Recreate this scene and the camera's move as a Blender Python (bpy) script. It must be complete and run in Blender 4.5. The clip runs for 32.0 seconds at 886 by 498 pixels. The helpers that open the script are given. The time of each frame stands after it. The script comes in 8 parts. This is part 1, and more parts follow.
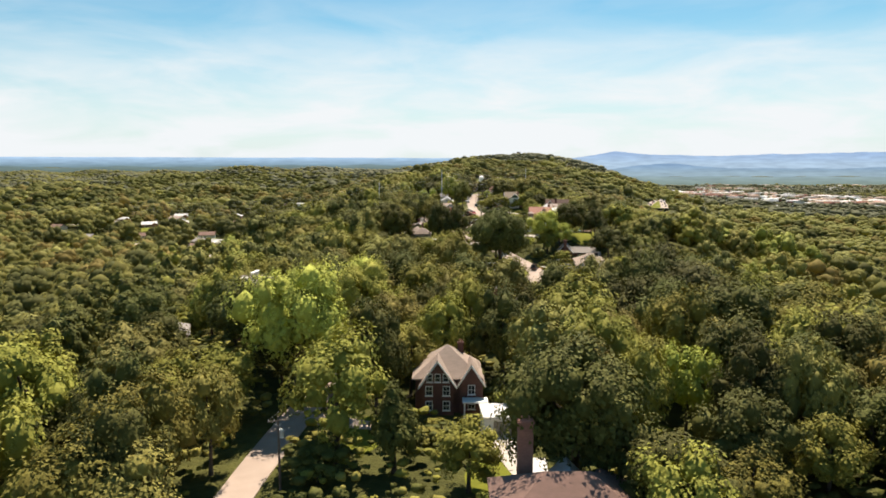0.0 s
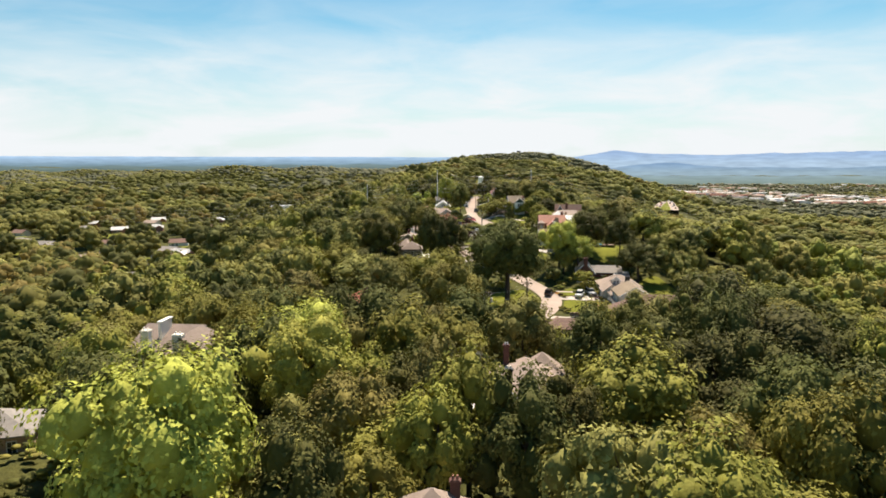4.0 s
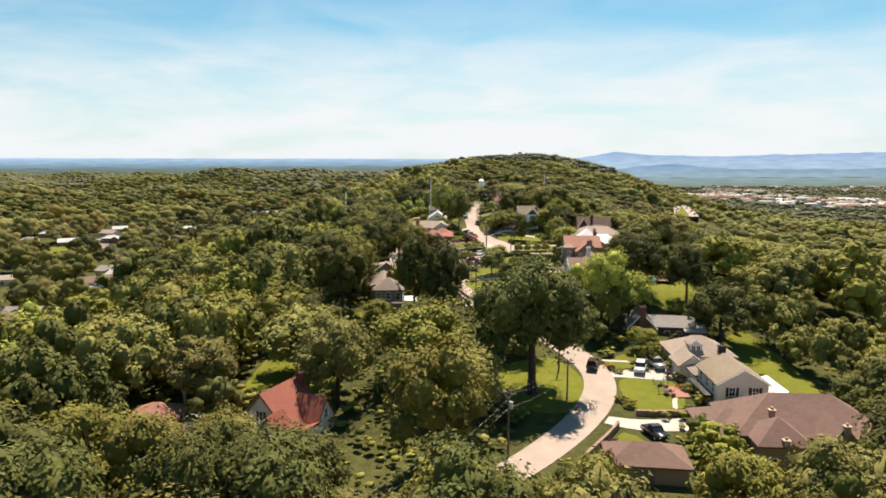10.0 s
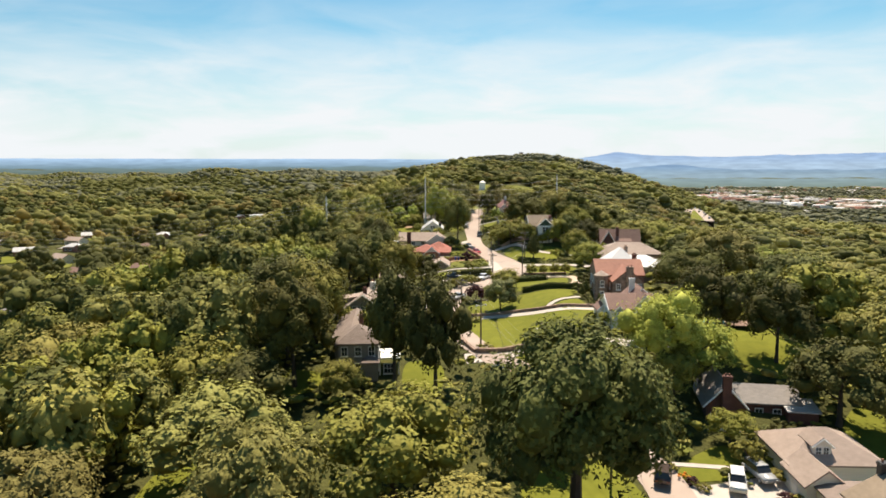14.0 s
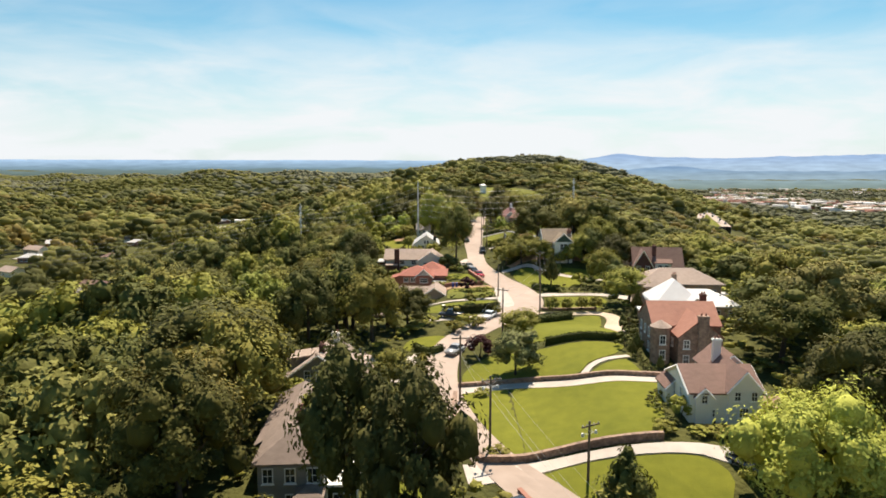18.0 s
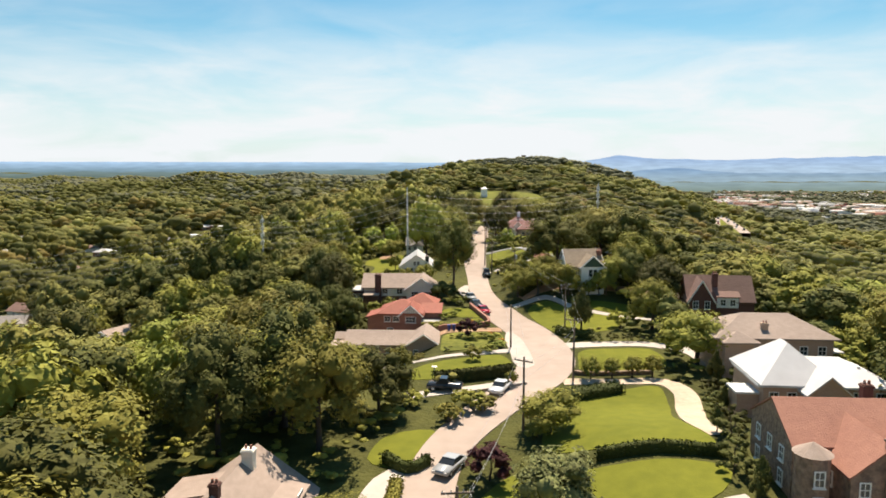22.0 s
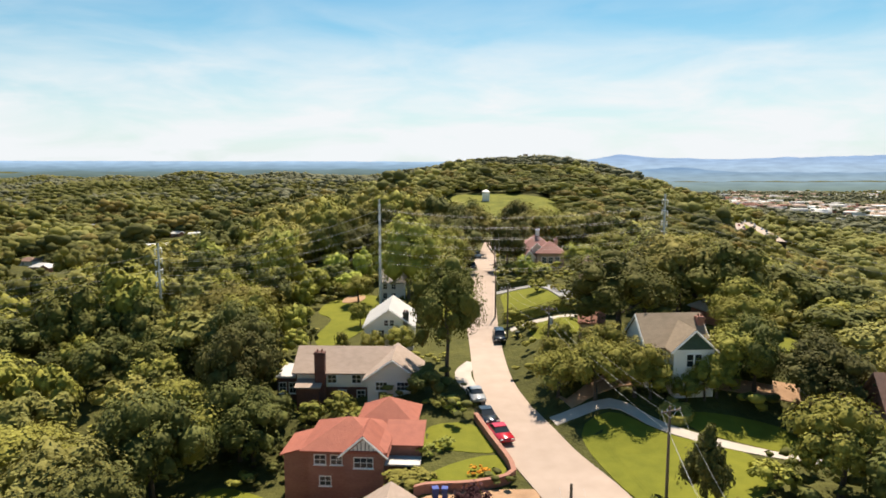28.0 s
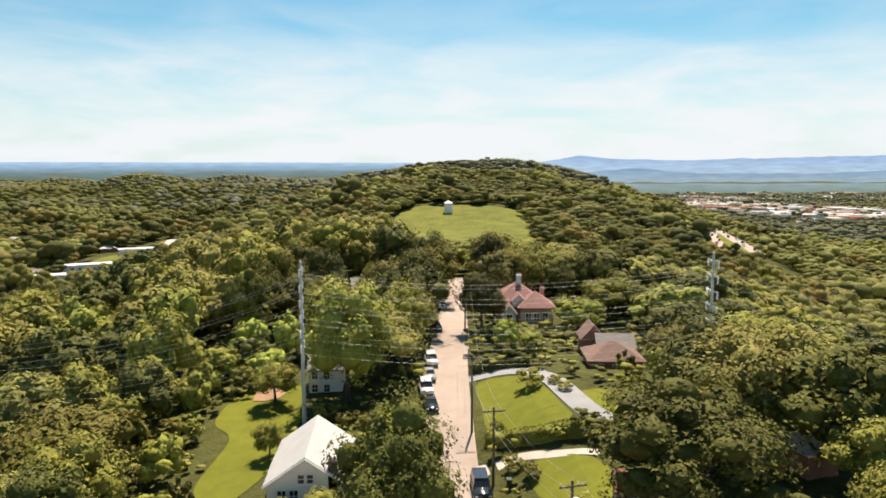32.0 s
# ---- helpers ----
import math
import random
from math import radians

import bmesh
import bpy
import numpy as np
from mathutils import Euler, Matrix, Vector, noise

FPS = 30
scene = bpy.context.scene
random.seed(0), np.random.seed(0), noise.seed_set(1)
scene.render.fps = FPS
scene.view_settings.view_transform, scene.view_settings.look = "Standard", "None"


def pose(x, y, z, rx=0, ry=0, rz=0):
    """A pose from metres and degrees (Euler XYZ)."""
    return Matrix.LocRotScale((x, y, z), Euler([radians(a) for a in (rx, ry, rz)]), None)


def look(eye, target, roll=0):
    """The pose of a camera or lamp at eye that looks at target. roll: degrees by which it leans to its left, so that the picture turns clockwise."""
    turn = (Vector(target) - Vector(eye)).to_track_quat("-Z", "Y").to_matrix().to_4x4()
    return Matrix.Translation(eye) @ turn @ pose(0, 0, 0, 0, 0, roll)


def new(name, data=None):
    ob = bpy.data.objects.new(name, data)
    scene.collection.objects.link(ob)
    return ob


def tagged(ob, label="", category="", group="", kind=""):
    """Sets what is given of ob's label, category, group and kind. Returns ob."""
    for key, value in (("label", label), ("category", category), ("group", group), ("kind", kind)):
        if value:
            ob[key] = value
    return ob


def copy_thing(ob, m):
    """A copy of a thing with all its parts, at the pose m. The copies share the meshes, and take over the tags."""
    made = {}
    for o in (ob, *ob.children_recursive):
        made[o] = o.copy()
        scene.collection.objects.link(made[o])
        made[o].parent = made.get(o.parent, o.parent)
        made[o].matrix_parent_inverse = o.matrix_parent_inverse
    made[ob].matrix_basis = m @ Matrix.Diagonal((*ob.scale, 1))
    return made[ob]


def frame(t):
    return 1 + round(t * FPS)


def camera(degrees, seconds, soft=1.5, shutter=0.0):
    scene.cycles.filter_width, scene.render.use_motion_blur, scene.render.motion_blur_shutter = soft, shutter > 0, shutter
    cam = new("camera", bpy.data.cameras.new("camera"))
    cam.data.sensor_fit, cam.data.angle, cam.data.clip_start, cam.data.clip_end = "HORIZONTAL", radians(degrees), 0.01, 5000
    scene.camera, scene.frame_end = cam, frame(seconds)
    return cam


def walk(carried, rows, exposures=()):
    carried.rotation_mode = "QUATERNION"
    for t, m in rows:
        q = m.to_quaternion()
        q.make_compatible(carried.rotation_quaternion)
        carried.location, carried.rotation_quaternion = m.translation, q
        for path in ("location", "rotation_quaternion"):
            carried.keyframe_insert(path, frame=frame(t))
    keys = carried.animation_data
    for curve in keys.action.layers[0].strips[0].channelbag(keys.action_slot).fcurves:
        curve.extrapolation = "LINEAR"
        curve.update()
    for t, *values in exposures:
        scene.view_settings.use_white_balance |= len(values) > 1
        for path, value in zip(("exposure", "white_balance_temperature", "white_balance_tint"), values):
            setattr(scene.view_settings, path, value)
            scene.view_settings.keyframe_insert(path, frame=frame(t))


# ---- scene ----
cam = camera(65.3, 32.0, 1.7)
METRES, EYE, TILT, LEAN, TURN = 360.0, 60.0, -7.5, 0.0, 0.0
ROWS = [
    (0.0, 0.0, 0.0, 0.0, -0.0, 0.0, -0.0),
    (0.5, 0.0005, 0.0162, 0.0022, -0.02, -0.01, 0.0),
    (1.0, 0.0011, 0.0324, 0.0042, -0.04, -0.02, 0.02),
    (1.5, 0.0016, 0.0486, 0.0065, -0.05, -0.05, 0.01),
    (2.0, 0.0021, 0.065, 0.0087, -0.07, -0.06, 0.03),
    (2.5, 0.0026, 0.0825, 0.0111, -0.09, -0.07, 0.03),
    (3.0, 0.0032, 0.0987, 0.0133, -0.11, -0.07, 0.03),
    (3.5, 0.0038, 0.1148, 0.0155, -0.12, -0.08, 0.05),
    (5.5, 0.0058, 0.1774, 0.023, -0.15, -0.01, 0.03),
    (6.0, 0.0062, 0.1934, 0.0249, -0.16, -0.01, 0.04),
    (6.5, 0.0067, 0.2094, 0.0268, -0.17, 0.0, 0.06),
    (7.0, 0.0074, 0.2267, 0.0292, -0.17, -0.01, 0.06),
    (7.5, 0.008, 0.2425, 0.0314, -0.18, 0.0, 0.07),
    (8.0, 0.0086, 0.2583, 0.0334, -0.18, 0.04, 0.07),
    (8.5, 0.0091, 0.274, 0.0355, -0.18, 0.06, 0.06),
    (9.0, 0.0097, 0.2899, 0.0376, -0.18, 0.08, 0.08),
    (9.5, 0.0102, 0.306, 0.0396, -0.19, 0.08, 0.07),
    (10.0, 0.0107, 0.322, 0.0418, -0.2, 0.07, 0.09),
    (10.5, 0.0113, 0.3366, 0.0439, -0.2, 0.05, 0.1),
    (11.0, 0.0117, 0.3525, 0.046, -0.21, 0.05, 0.1),
    (11.5, 0.0122, 0.3697, 0.0483, -0.22, 0.04, 0.11),
    (12.0, 0.0127, 0.3855, 0.0503, -0.22, 0.04, 0.15),
    (12.5, 0.0132, 0.4011, 0.0525, -0.23, 0.03, 0.1),
    (13.0, 0.0136, 0.4168, 0.0544, -0.23, 0.07, 0.11),
    (13.5, 0.0141, 0.4327, 0.0564, -0.24, 0.09, 0.09),
    (14.0, 0.0145, 0.4484, 0.0583, -0.25, 0.1, 0.09),
    (14.5, 0.0149, 0.4642, 0.0602, -0.26, 0.11, 0.06),
    (16.5, 0.0168, 0.5243, 0.0683, -0.29, 0.18, 0.02),
    (17.0, 0.0174, 0.5395, 0.0703, -0.3, 0.19, 0.02),
    (17.5, 0.0179, 0.5549, 0.0723, -0.3, 0.19, 0.03),
    (18.0, 0.0185, 0.5701, 0.0742, -0.3, 0.21, 0.05),
    (18.5, 0.0191, 0.5854, 0.0761, -0.31, 0.22, 0.03),
    (19.0, 0.0196, 0.6005, 0.0781, -0.32, 0.24, 0.05),
    (19.5, 0.0202, 0.6159, 0.0799, -0.33, 0.26, 0.07),
    (20.0, 0.0207, 0.6312, 0.0817, -0.34, 0.3, 0.07),
    (20.5, 0.0212, 0.6464, 0.0836, -0.34, 0.32, 0.07),
    (21.0, 0.0219, 0.6619, 0.0855, -0.33, 0.35, 0.08),
    (21.5, 0.0223, 0.6772, 0.0876, -0.33, 0.36, 0.1),
    (22.0, 0.0228, 0.6923, 0.0896, -0.34, 0.37, 0.09),
    (22.5, 0.0234, 0.7075, 0.0917, -0.34, 0.37, 0.08),
    (23.0, 0.0239, 0.7215, 0.0937, -0.35, 0.36, 0.09),
    (23.5, 0.0245, 0.7367, 0.0958, -0.36, 0.35, 0.1),
    (24.0, 0.025, 0.7519, 0.0979, -0.36, 0.36, 0.12),
    (24.5, 0.0255, 0.7667, 0.1, -0.37, 0.36, 0.1),
    (25.0, 0.0259, 0.7818, 0.1021, -0.39, 0.36, 0.09),
    (25.5, 0.0263, 0.7969, 0.104, -0.41, 0.37, 0.1),
    (27.5, 0.0285, 0.8572, 0.112, -0.42, 0.3, 0.09),
    (28.0, 0.0288, 0.8721, 0.1139, -0.43, 0.3, 0.1),
    (28.5, 0.0292, 0.8869, 0.1158, -0.45, 0.31, 0.11),
    (29.0, 0.0297, 0.9016, 0.1177, -0.45, 0.31, 0.09),
    (29.5, 0.0303, 0.9162, 0.1194, -0.45, 0.34, 0.09),
    (30.0, 0.0308, 0.931, 0.1225, -0.45, 0.31, 0.13),
    (30.5, 0.0314, 0.9455, 0.1277, -0.43, 0.28, 0.14),
    (31.0, 0.032, 0.9599, 0.1336, -0.42, 0.28, 0.12),
    (31.5, 0.0323, 0.9728, 0.1392, -0.44, 0.28, 0.09),
    (31.65, 0.0326, 0.9771, 0.1409, -0.74, 0.28, 0.12),
    (31.8, 0.0329, 0.9815, 0.1427, -1.3, 0.29, 0.2),
    (32.0, 0.0333, 0.987, 0.1449, -3.66, 0.3, 0.52),
]
walk(cam, [(t, pose(0, 0, EYE, TILT, LEAN, TURN) @ pose(METRES * x, METRES * y, METRES * z, 90 + pitch, roll, yaw)) for t, x, y, z, yaw, pitch, roll in ROWS])

# ---- light ----
SUN_UP, SUN_ROUND = radians(61), radians(14)  # the sun's height, and its turn from straight ahead (+y) towards +x
sun = new("sun", bpy.data.lights.new("sun", "SUN"))
sun.data.energy, sun.data.angle, sun.data.color = 5.08, radians(0.5), (1.0, 0.868, 0.702)
sun.matrix_world = look((0, 0, 200), (-math.sin(SUN_ROUND) * math.cos(SUN_UP), -math.cos(SUN_ROUND) * math.cos(SUN_UP), 200 - math.sin(SUN_UP)))

world = bpy.data.worlds.new("sky")
scene.world = world
world.use_nodes = True
wn, wl = world.node_tree.nodes, world.node_tree.links
wn.clear()


def wnode(kind, **values):
    n = wn.new(kind)
    for k, v in values.items():
        n.inputs[k].default_value = v
    return n


sky = wn.new("ShaderNodeTexSky")
sky.sky_type, sky.sun_disc, sky.sun_elevation, sky.sun_rotation = "NISHITA", False, SUN_UP, SUN_ROUND
sky.altitude, sky.air_density, sky.dust_density, sky.ozone_density = 200, 1.0, 0.6, 1.6
coords = wn.new("ShaderNodeTexCoord")
split = wn.new("ShaderNodeSeparateXYZ")
wl.new(coords.outputs["Generated"], split.inputs[0])
# the haze that whitens the sky towards the horizon
haze = wn.new("ShaderNodeValToRGB")
haze.color_ramp.elements[0].position, haze.color_ramp.elements[0].color = 0.0, (1, 1, 1, 1)
haze.color_ramp.elements[1].position, haze.color_ramp.elements[1].color = 0.5, (0, 0, 0, 1)
for p, v in ((0.06, 0.85), (0.125, 0.62), (0.175, 0.2), (0.23, 0.06)):
    haze.color_ramp.elements.new(p).color = (v, v, v, 1)
# thin streaked cloud
stretch = wn.new("ShaderNodeMapping")
stretch.inputs["Scale"].default_value = (3.0, 3.0, 13.0)
wl.new(coords.outputs["Generated"], stretch.inputs[0])
wisps = wnode("ShaderNodeTexNoise", Scale=1.7, Detail=7.0, Roughness=0.55, Distortion=0.4)
wl.new(stretch.outputs[0], wisps.inputs["Vector"])
wisp_range = wn.new("ShaderNodeMapRange")
wisp_range.inputs["From Min"].default_value, wisp_range.inputs["From Max"].default_value = 0.36, 0.72
wisp_range.inputs["To Min"].default_value, wisp_range.inputs["To Max"].default_value = -0.22, 0.38
wl.new(wisps.outputs["Fac"], wisp_range.inputs["Value"])
fade = wn.new("ShaderNodeMapRange")
fade.inputs["From Min"].default_value, fade.inputs["From Max"].default_value = 0.26, 0.1
wl.new(split.outputs["Z"], fade.inputs["Value"])
veil = wn.new("ShaderNodeMath")
veil.operation = "MULTIPLY"
wl.new(wisp_range.outputs[0], veil.inputs[0])
wl.new(fade.outputs[0], veil.inputs[1])
total = wn.new("ShaderNodeMath")
total.operation, total.use_clamp = "ADD", True
wl.new(haze.outputs["Color"], total.inputs[0])
wl.new(veil.outputs[0], total.inputs[1])
wl.new(split.outputs["Z"], haze.inputs[0])
deep = wn.new("ShaderNodeMix")
deep.data_type, deep.blend_type = "RGBA", "MULTIPLY"
deep.inputs["Factor"].default_value = 1.0
deep.inputs["B"].default_value = (0.66, 1.12, 1.14, 1)
wl.new(sky.outputs[0], deep.inputs["A"])
mixed = wn.new("ShaderNodeMix")
mixed.data_type = "RGBA"
mixed.inputs["B"].default_value = (9.0, 9.3, 9.5, 1)
wl.new(total.outputs[0], mixed.inputs["Factor"])
wl.new(deep.outputs["Result"], mixed.inputs["A"])
glow = wnode("ShaderNodeBackground", Strength=0.055)
wl.new(mixed.outputs["Result"], glow.inputs["Color"])
out = wn.new("ShaderNodeOutputWorld")
wl.new(glow.outputs[0], out.inputs["Surface"])
scene.view_settings.exposure = 0.863

# ---- materials ----
def material(name, light, dark, size=1.0, rough=0.8, bump=0.15, bump_size=0.05, metal=0.0, vary=0.0, island=0.0, wide=0.5, stretch=(1, 1, 1)):
    """A surface of two colours that mix in patches of about size metres and in others ten times as wide; vary and island: how far
    whole objects, or loose pieces in one mesh, differ in brightness."""
    m = bpy.data.materials.new(name)
    m.use_nodes = True
    n, l = m.node_tree.nodes, m.node_tree.links
    shade = n["Principled BSDF"]
    geo = n.new("ShaderNodeNewGeometry")
    grid = n.new("ShaderNodeMapping")
    grid.inputs["Scale"].default_value = stretch
    l.new(geo.outputs["Position"], grid.inputs[0])
    fine, broad, relief = (n.new("ShaderNodeTexNoise") for _ in range(3))
    for tex, s, d in ((fine, 1 / size, 6.0), (broad, 0.1 / size, 3.0), (relief, 1 / bump_size, 4.0)):
        tex.inputs["Scale"].default_value, tex.inputs["Detail"].default_value = s, d
        l.new(grid.outputs[0], tex.inputs["Vector"])
    both = n.new("ShaderNodeMix")
    both.inputs["Factor"].default_value = wide
    l.new(fine.outputs["Fac"], both.inputs["A"])
    l.new(broad.outputs["Fac"], both.inputs["B"])
    spread = n.new("ShaderNodeMapRange")
    spread.inputs["From Min"].default_value, spread.inputs["From Max"].default_value = 0.34, 0.66
    l.new(both.outputs["Result"], spread.inputs["Value"])
    tint = n.new("ShaderNodeMix")
    tint.data_type = "RGBA"
    tint.inputs["A"].default_value, tint.inputs["B"].default_value = (*dark, 1), (*light, 1)
    l.new(spread.outputs[0], tint.inputs["Factor"])
    result = tint.outputs["Result"]
    for amount, node, socket in ((vary, "ShaderNodeObjectInfo", "Random"), (island, "ShaderNodeNewGeometry", "Random Per Island")):
        if amount:
            src = n.new(node)
            rng = n.new("ShaderNodeMapRange")
            rng.inputs["To Min"].default_value, rng.inputs["To Max"].default_value = 1 - amount, 1 + amount
            l.new(src.outputs[socket], rng.inputs["Value"])
            mul = n.new("ShaderNodeVectorMath")
            mul.operation = "SCALE"
            l.new(result, mul.inputs[0])
            l.new(rng.outputs[0], mul.inputs["Scale"])
            result = mul.outputs[0]
    l.new(result, shade.inputs["Base Color"])
    shade.inputs["Roughness"].default_value, shade.inputs["Metallic"].default_value = rough, metal
    if bump:
        b = n.new("ShaderNodeBump")
        b.inputs["Strength"].default_value, b.inputs["Distance"].default_value = bump, bump_size
        l.new(relief.outputs["Fac"], b.inputs["Height"])
        l.new(b.outputs[0], shade.inputs["Normal"])
    return m


def foliage(name, light, dark, size=1.6, island=0.16, vary=0.22, through_light=0.07, relief=0.3):
    """Leaves: matt, with light coming through them, each clump and each tree of its own green."""
    mean = [(a + b) / 2 for a, b in zip(light, dark)]
    m = material(name, [c * 1.22 for c in mean], [c * 0.72 for c in mean], size, 0.75, relief, max(0.5, size * 0.5), 0, vary, island)
    n, l = m.node_tree.nodes, m.node_tree.links
    shade = n["Principled BSDF"]
    shade.inputs["Specular IOR Level"].default_value = 0.12
    # no two trees are of quite the same hue
    own, hue, turn = n.new("ShaderNodeObjectInfo"), n.new("ShaderNodeHueSaturation"), n.new("ShaderNodeMapRange")
    turn.inputs["To Min"].default_value, turn.inputs["To Max"].default_value = 0.482, 0.512
    l.new(own.outputs["Random"], turn.inputs["Value"])
    l.new(turn.outputs[0], hue.inputs["Hue"])
    l.new(shade.inputs["Base Color"].links[0].from_socket, hue.inputs["Color"])
    l.new(hue.outputs[0], shade.inputs["Base Color"])
    glow_through = n.new("ShaderNodeBsdfTranslucent")
    l.new(hue.outputs[0], glow_through.inputs["Color"])
    mix = n.new("ShaderNodeMixShader")
    mix.inputs[0].default_value = through_light
    l.new(shade.outputs[0], mix.inputs[1])
    l.new(glow_through.outputs[0], mix.inputs[2])
    l.new(mix.outputs[0], n["Material Output"].inputs["Surface"])
    return m


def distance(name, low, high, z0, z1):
    """Far country: a plain backdrop with its haze put into the colour, which glows like the sky behind it, from one
    colour at its foot to another at its crest.
    """
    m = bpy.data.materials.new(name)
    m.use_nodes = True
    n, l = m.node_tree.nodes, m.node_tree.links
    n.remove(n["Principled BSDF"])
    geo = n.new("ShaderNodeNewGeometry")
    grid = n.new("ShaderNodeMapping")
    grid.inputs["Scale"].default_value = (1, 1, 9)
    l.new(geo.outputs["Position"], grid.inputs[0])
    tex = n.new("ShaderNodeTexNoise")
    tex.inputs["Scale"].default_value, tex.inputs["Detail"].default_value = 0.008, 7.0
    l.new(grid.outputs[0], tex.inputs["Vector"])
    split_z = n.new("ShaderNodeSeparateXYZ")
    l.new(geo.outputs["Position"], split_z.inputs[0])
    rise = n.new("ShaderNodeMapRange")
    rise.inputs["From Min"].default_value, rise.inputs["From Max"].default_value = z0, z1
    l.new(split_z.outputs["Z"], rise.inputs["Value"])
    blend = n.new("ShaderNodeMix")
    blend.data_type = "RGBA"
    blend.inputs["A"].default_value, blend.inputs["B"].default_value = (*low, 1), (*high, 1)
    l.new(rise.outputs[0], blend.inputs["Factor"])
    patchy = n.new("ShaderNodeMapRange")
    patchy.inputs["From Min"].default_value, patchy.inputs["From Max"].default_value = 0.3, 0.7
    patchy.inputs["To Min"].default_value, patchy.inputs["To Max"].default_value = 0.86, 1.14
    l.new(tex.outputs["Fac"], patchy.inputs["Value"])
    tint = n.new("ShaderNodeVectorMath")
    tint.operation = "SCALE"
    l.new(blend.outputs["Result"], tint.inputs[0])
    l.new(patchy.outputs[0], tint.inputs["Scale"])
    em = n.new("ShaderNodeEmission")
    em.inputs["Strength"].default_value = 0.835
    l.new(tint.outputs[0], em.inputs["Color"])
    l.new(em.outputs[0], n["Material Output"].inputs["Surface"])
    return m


GROUND = material("undergrowth", (0.095, 0.094, 0.027), (0.042, 0.044, 0.014), 1.6, 0.95, 0.6, 0.5)
LAWN = material("mown_grass", (0.165, 0.168, 0.02), (0.112, 0.122, 0.015), 1.6, 1.0, 0.35, 0.12, wide=0.5)
LAWN.node_tree.nodes["Principled BSDF"].inputs["Specular IOR Level"].default_value = 0.15
GROUND.node_tree.nodes["Principled BSDF"].inputs["Specular IOR Level"].default_value = 0.1
ROUGH_GRASS = material("rough_grass", (0.2, 0.2, 0.04), (0.085, 0.095, 0.022), 1.2, 0.95, 0.5, 0.3)
ROUGH_GRASS.node_tree.nodes["Principled BSDF"].inputs["Specular IOR Level"].default_value = 0.1
ASPHALT = material("sunlit_asphalt", (0.41, 0.322, 0.268), (0.3, 0.232, 0.188), 2.5, 0.9, 0.2, 0.03, wide=0.6)
GREY_ASPHALT = material("grey_asphalt", (0.3, 0.29, 0.29), (0.22, 0.215, 0.215), 2.5, 0.9, 0.2, 0.03)
CONCRETE = material("pale_concrete", (0.5, 0.44, 0.385), (0.38, 0.33, 0.285), 1.5, 0.85, 0.2, 0.03)
GRAVEL = material("buff_gravel", (0.55, 0.44, 0.33), (0.42, 0.32, 0.23), 0.6, 0.95, 0.4, 0.05)
SOIL = material("bare_soil", (0.42, 0.26, 0.15), (0.25, 0.15, 0.085), 1.5, 0.95, 0.4, 0.1)
BARK = material("bark", (0.1, 0.075, 0.055), (0.045, 0.034, 0.026), 0.4, 0.95, 0.5, 0.06, stretch=(1, 1, 0.25))
DEAD_WOOD = material("dead_wood", (0.55, 0.47, 0.4), (0.36, 0.3, 0.25), 0.4, 0.9, 0.4, 0.06, stretch=(1, 1, 0.25))
LEAF_DARK = foliage("dark_leaves", (0.1557, 0.1525, 0.0387), (0.0339, 0.0404, 0.0099))
LEAF_MID = foliage("green_leaves", (0.3404, 0.3095, 0.0568), (0.0927, 0.0985, 0.0206))
LEAF_BRIGHT = foliage("bright_leaves", (0.405, 0.41, 0.07), (0.168, 0.19, 0.034))
LEAF_OAK = foliage("oak_leaves", (0.1598, 0.1510, 0.0321), (0.0487, 0.0521, 0.0122))
LEAF_OLIVE = foliage("olive_leaves", (0.36, 0.31, 0.074), (0.114, 0.108, 0.029))
LEAF_BROWN = foliage("brown_olive_leaves", (0.318, 0.288, 0.076), (0.098, 0.096, 0.028))
LEAF_GREY = foliage("grey_green_leaves", (0.2402, 0.2226, 0.1474), (0.1167, 0.1185, 0.0776))
# distant leaves: haze put into the colours, paler, greyer and closer in tone
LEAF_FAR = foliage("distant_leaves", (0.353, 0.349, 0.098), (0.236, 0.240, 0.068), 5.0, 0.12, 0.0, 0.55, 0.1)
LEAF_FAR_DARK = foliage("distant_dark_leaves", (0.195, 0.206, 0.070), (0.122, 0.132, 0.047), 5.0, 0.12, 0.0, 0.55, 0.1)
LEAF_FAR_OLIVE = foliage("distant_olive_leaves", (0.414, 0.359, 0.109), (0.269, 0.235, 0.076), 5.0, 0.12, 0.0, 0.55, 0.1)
LEAF_FAR_HAZED = foliage("distant_haze_paled_leaves", (0.4628, 0.4631, 0.1507), (0.3256, 0.3331, 0.1130), 5.0, 0.12, 0.0, 0.55, 0.1)
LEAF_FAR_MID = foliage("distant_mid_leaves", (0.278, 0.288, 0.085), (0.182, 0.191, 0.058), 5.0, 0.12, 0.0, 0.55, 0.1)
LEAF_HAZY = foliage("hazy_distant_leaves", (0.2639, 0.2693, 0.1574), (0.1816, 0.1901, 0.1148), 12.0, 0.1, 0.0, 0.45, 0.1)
LEAF_LIGHT = foliage("light_green_leaves", (0.3198, 0.3240, 0.0603), (0.1391, 0.1553, 0.0308))
LEAF_HEDGE = foliage("clipped_hedge_leaves", (0.085, 0.095, 0.022), (0.03, 0.036, 0.01))
LEAF_YELLOW = foliage("yellow_green_leaves", (0.4591, 0.4380, 0.0820), (0.2461, 0.2539, 0.0484))
LEAF_RED = foliage("dark_red_leaves", (0.0764, 0.0265, 0.0270), (0.0372, 0.0124, 0.0143))
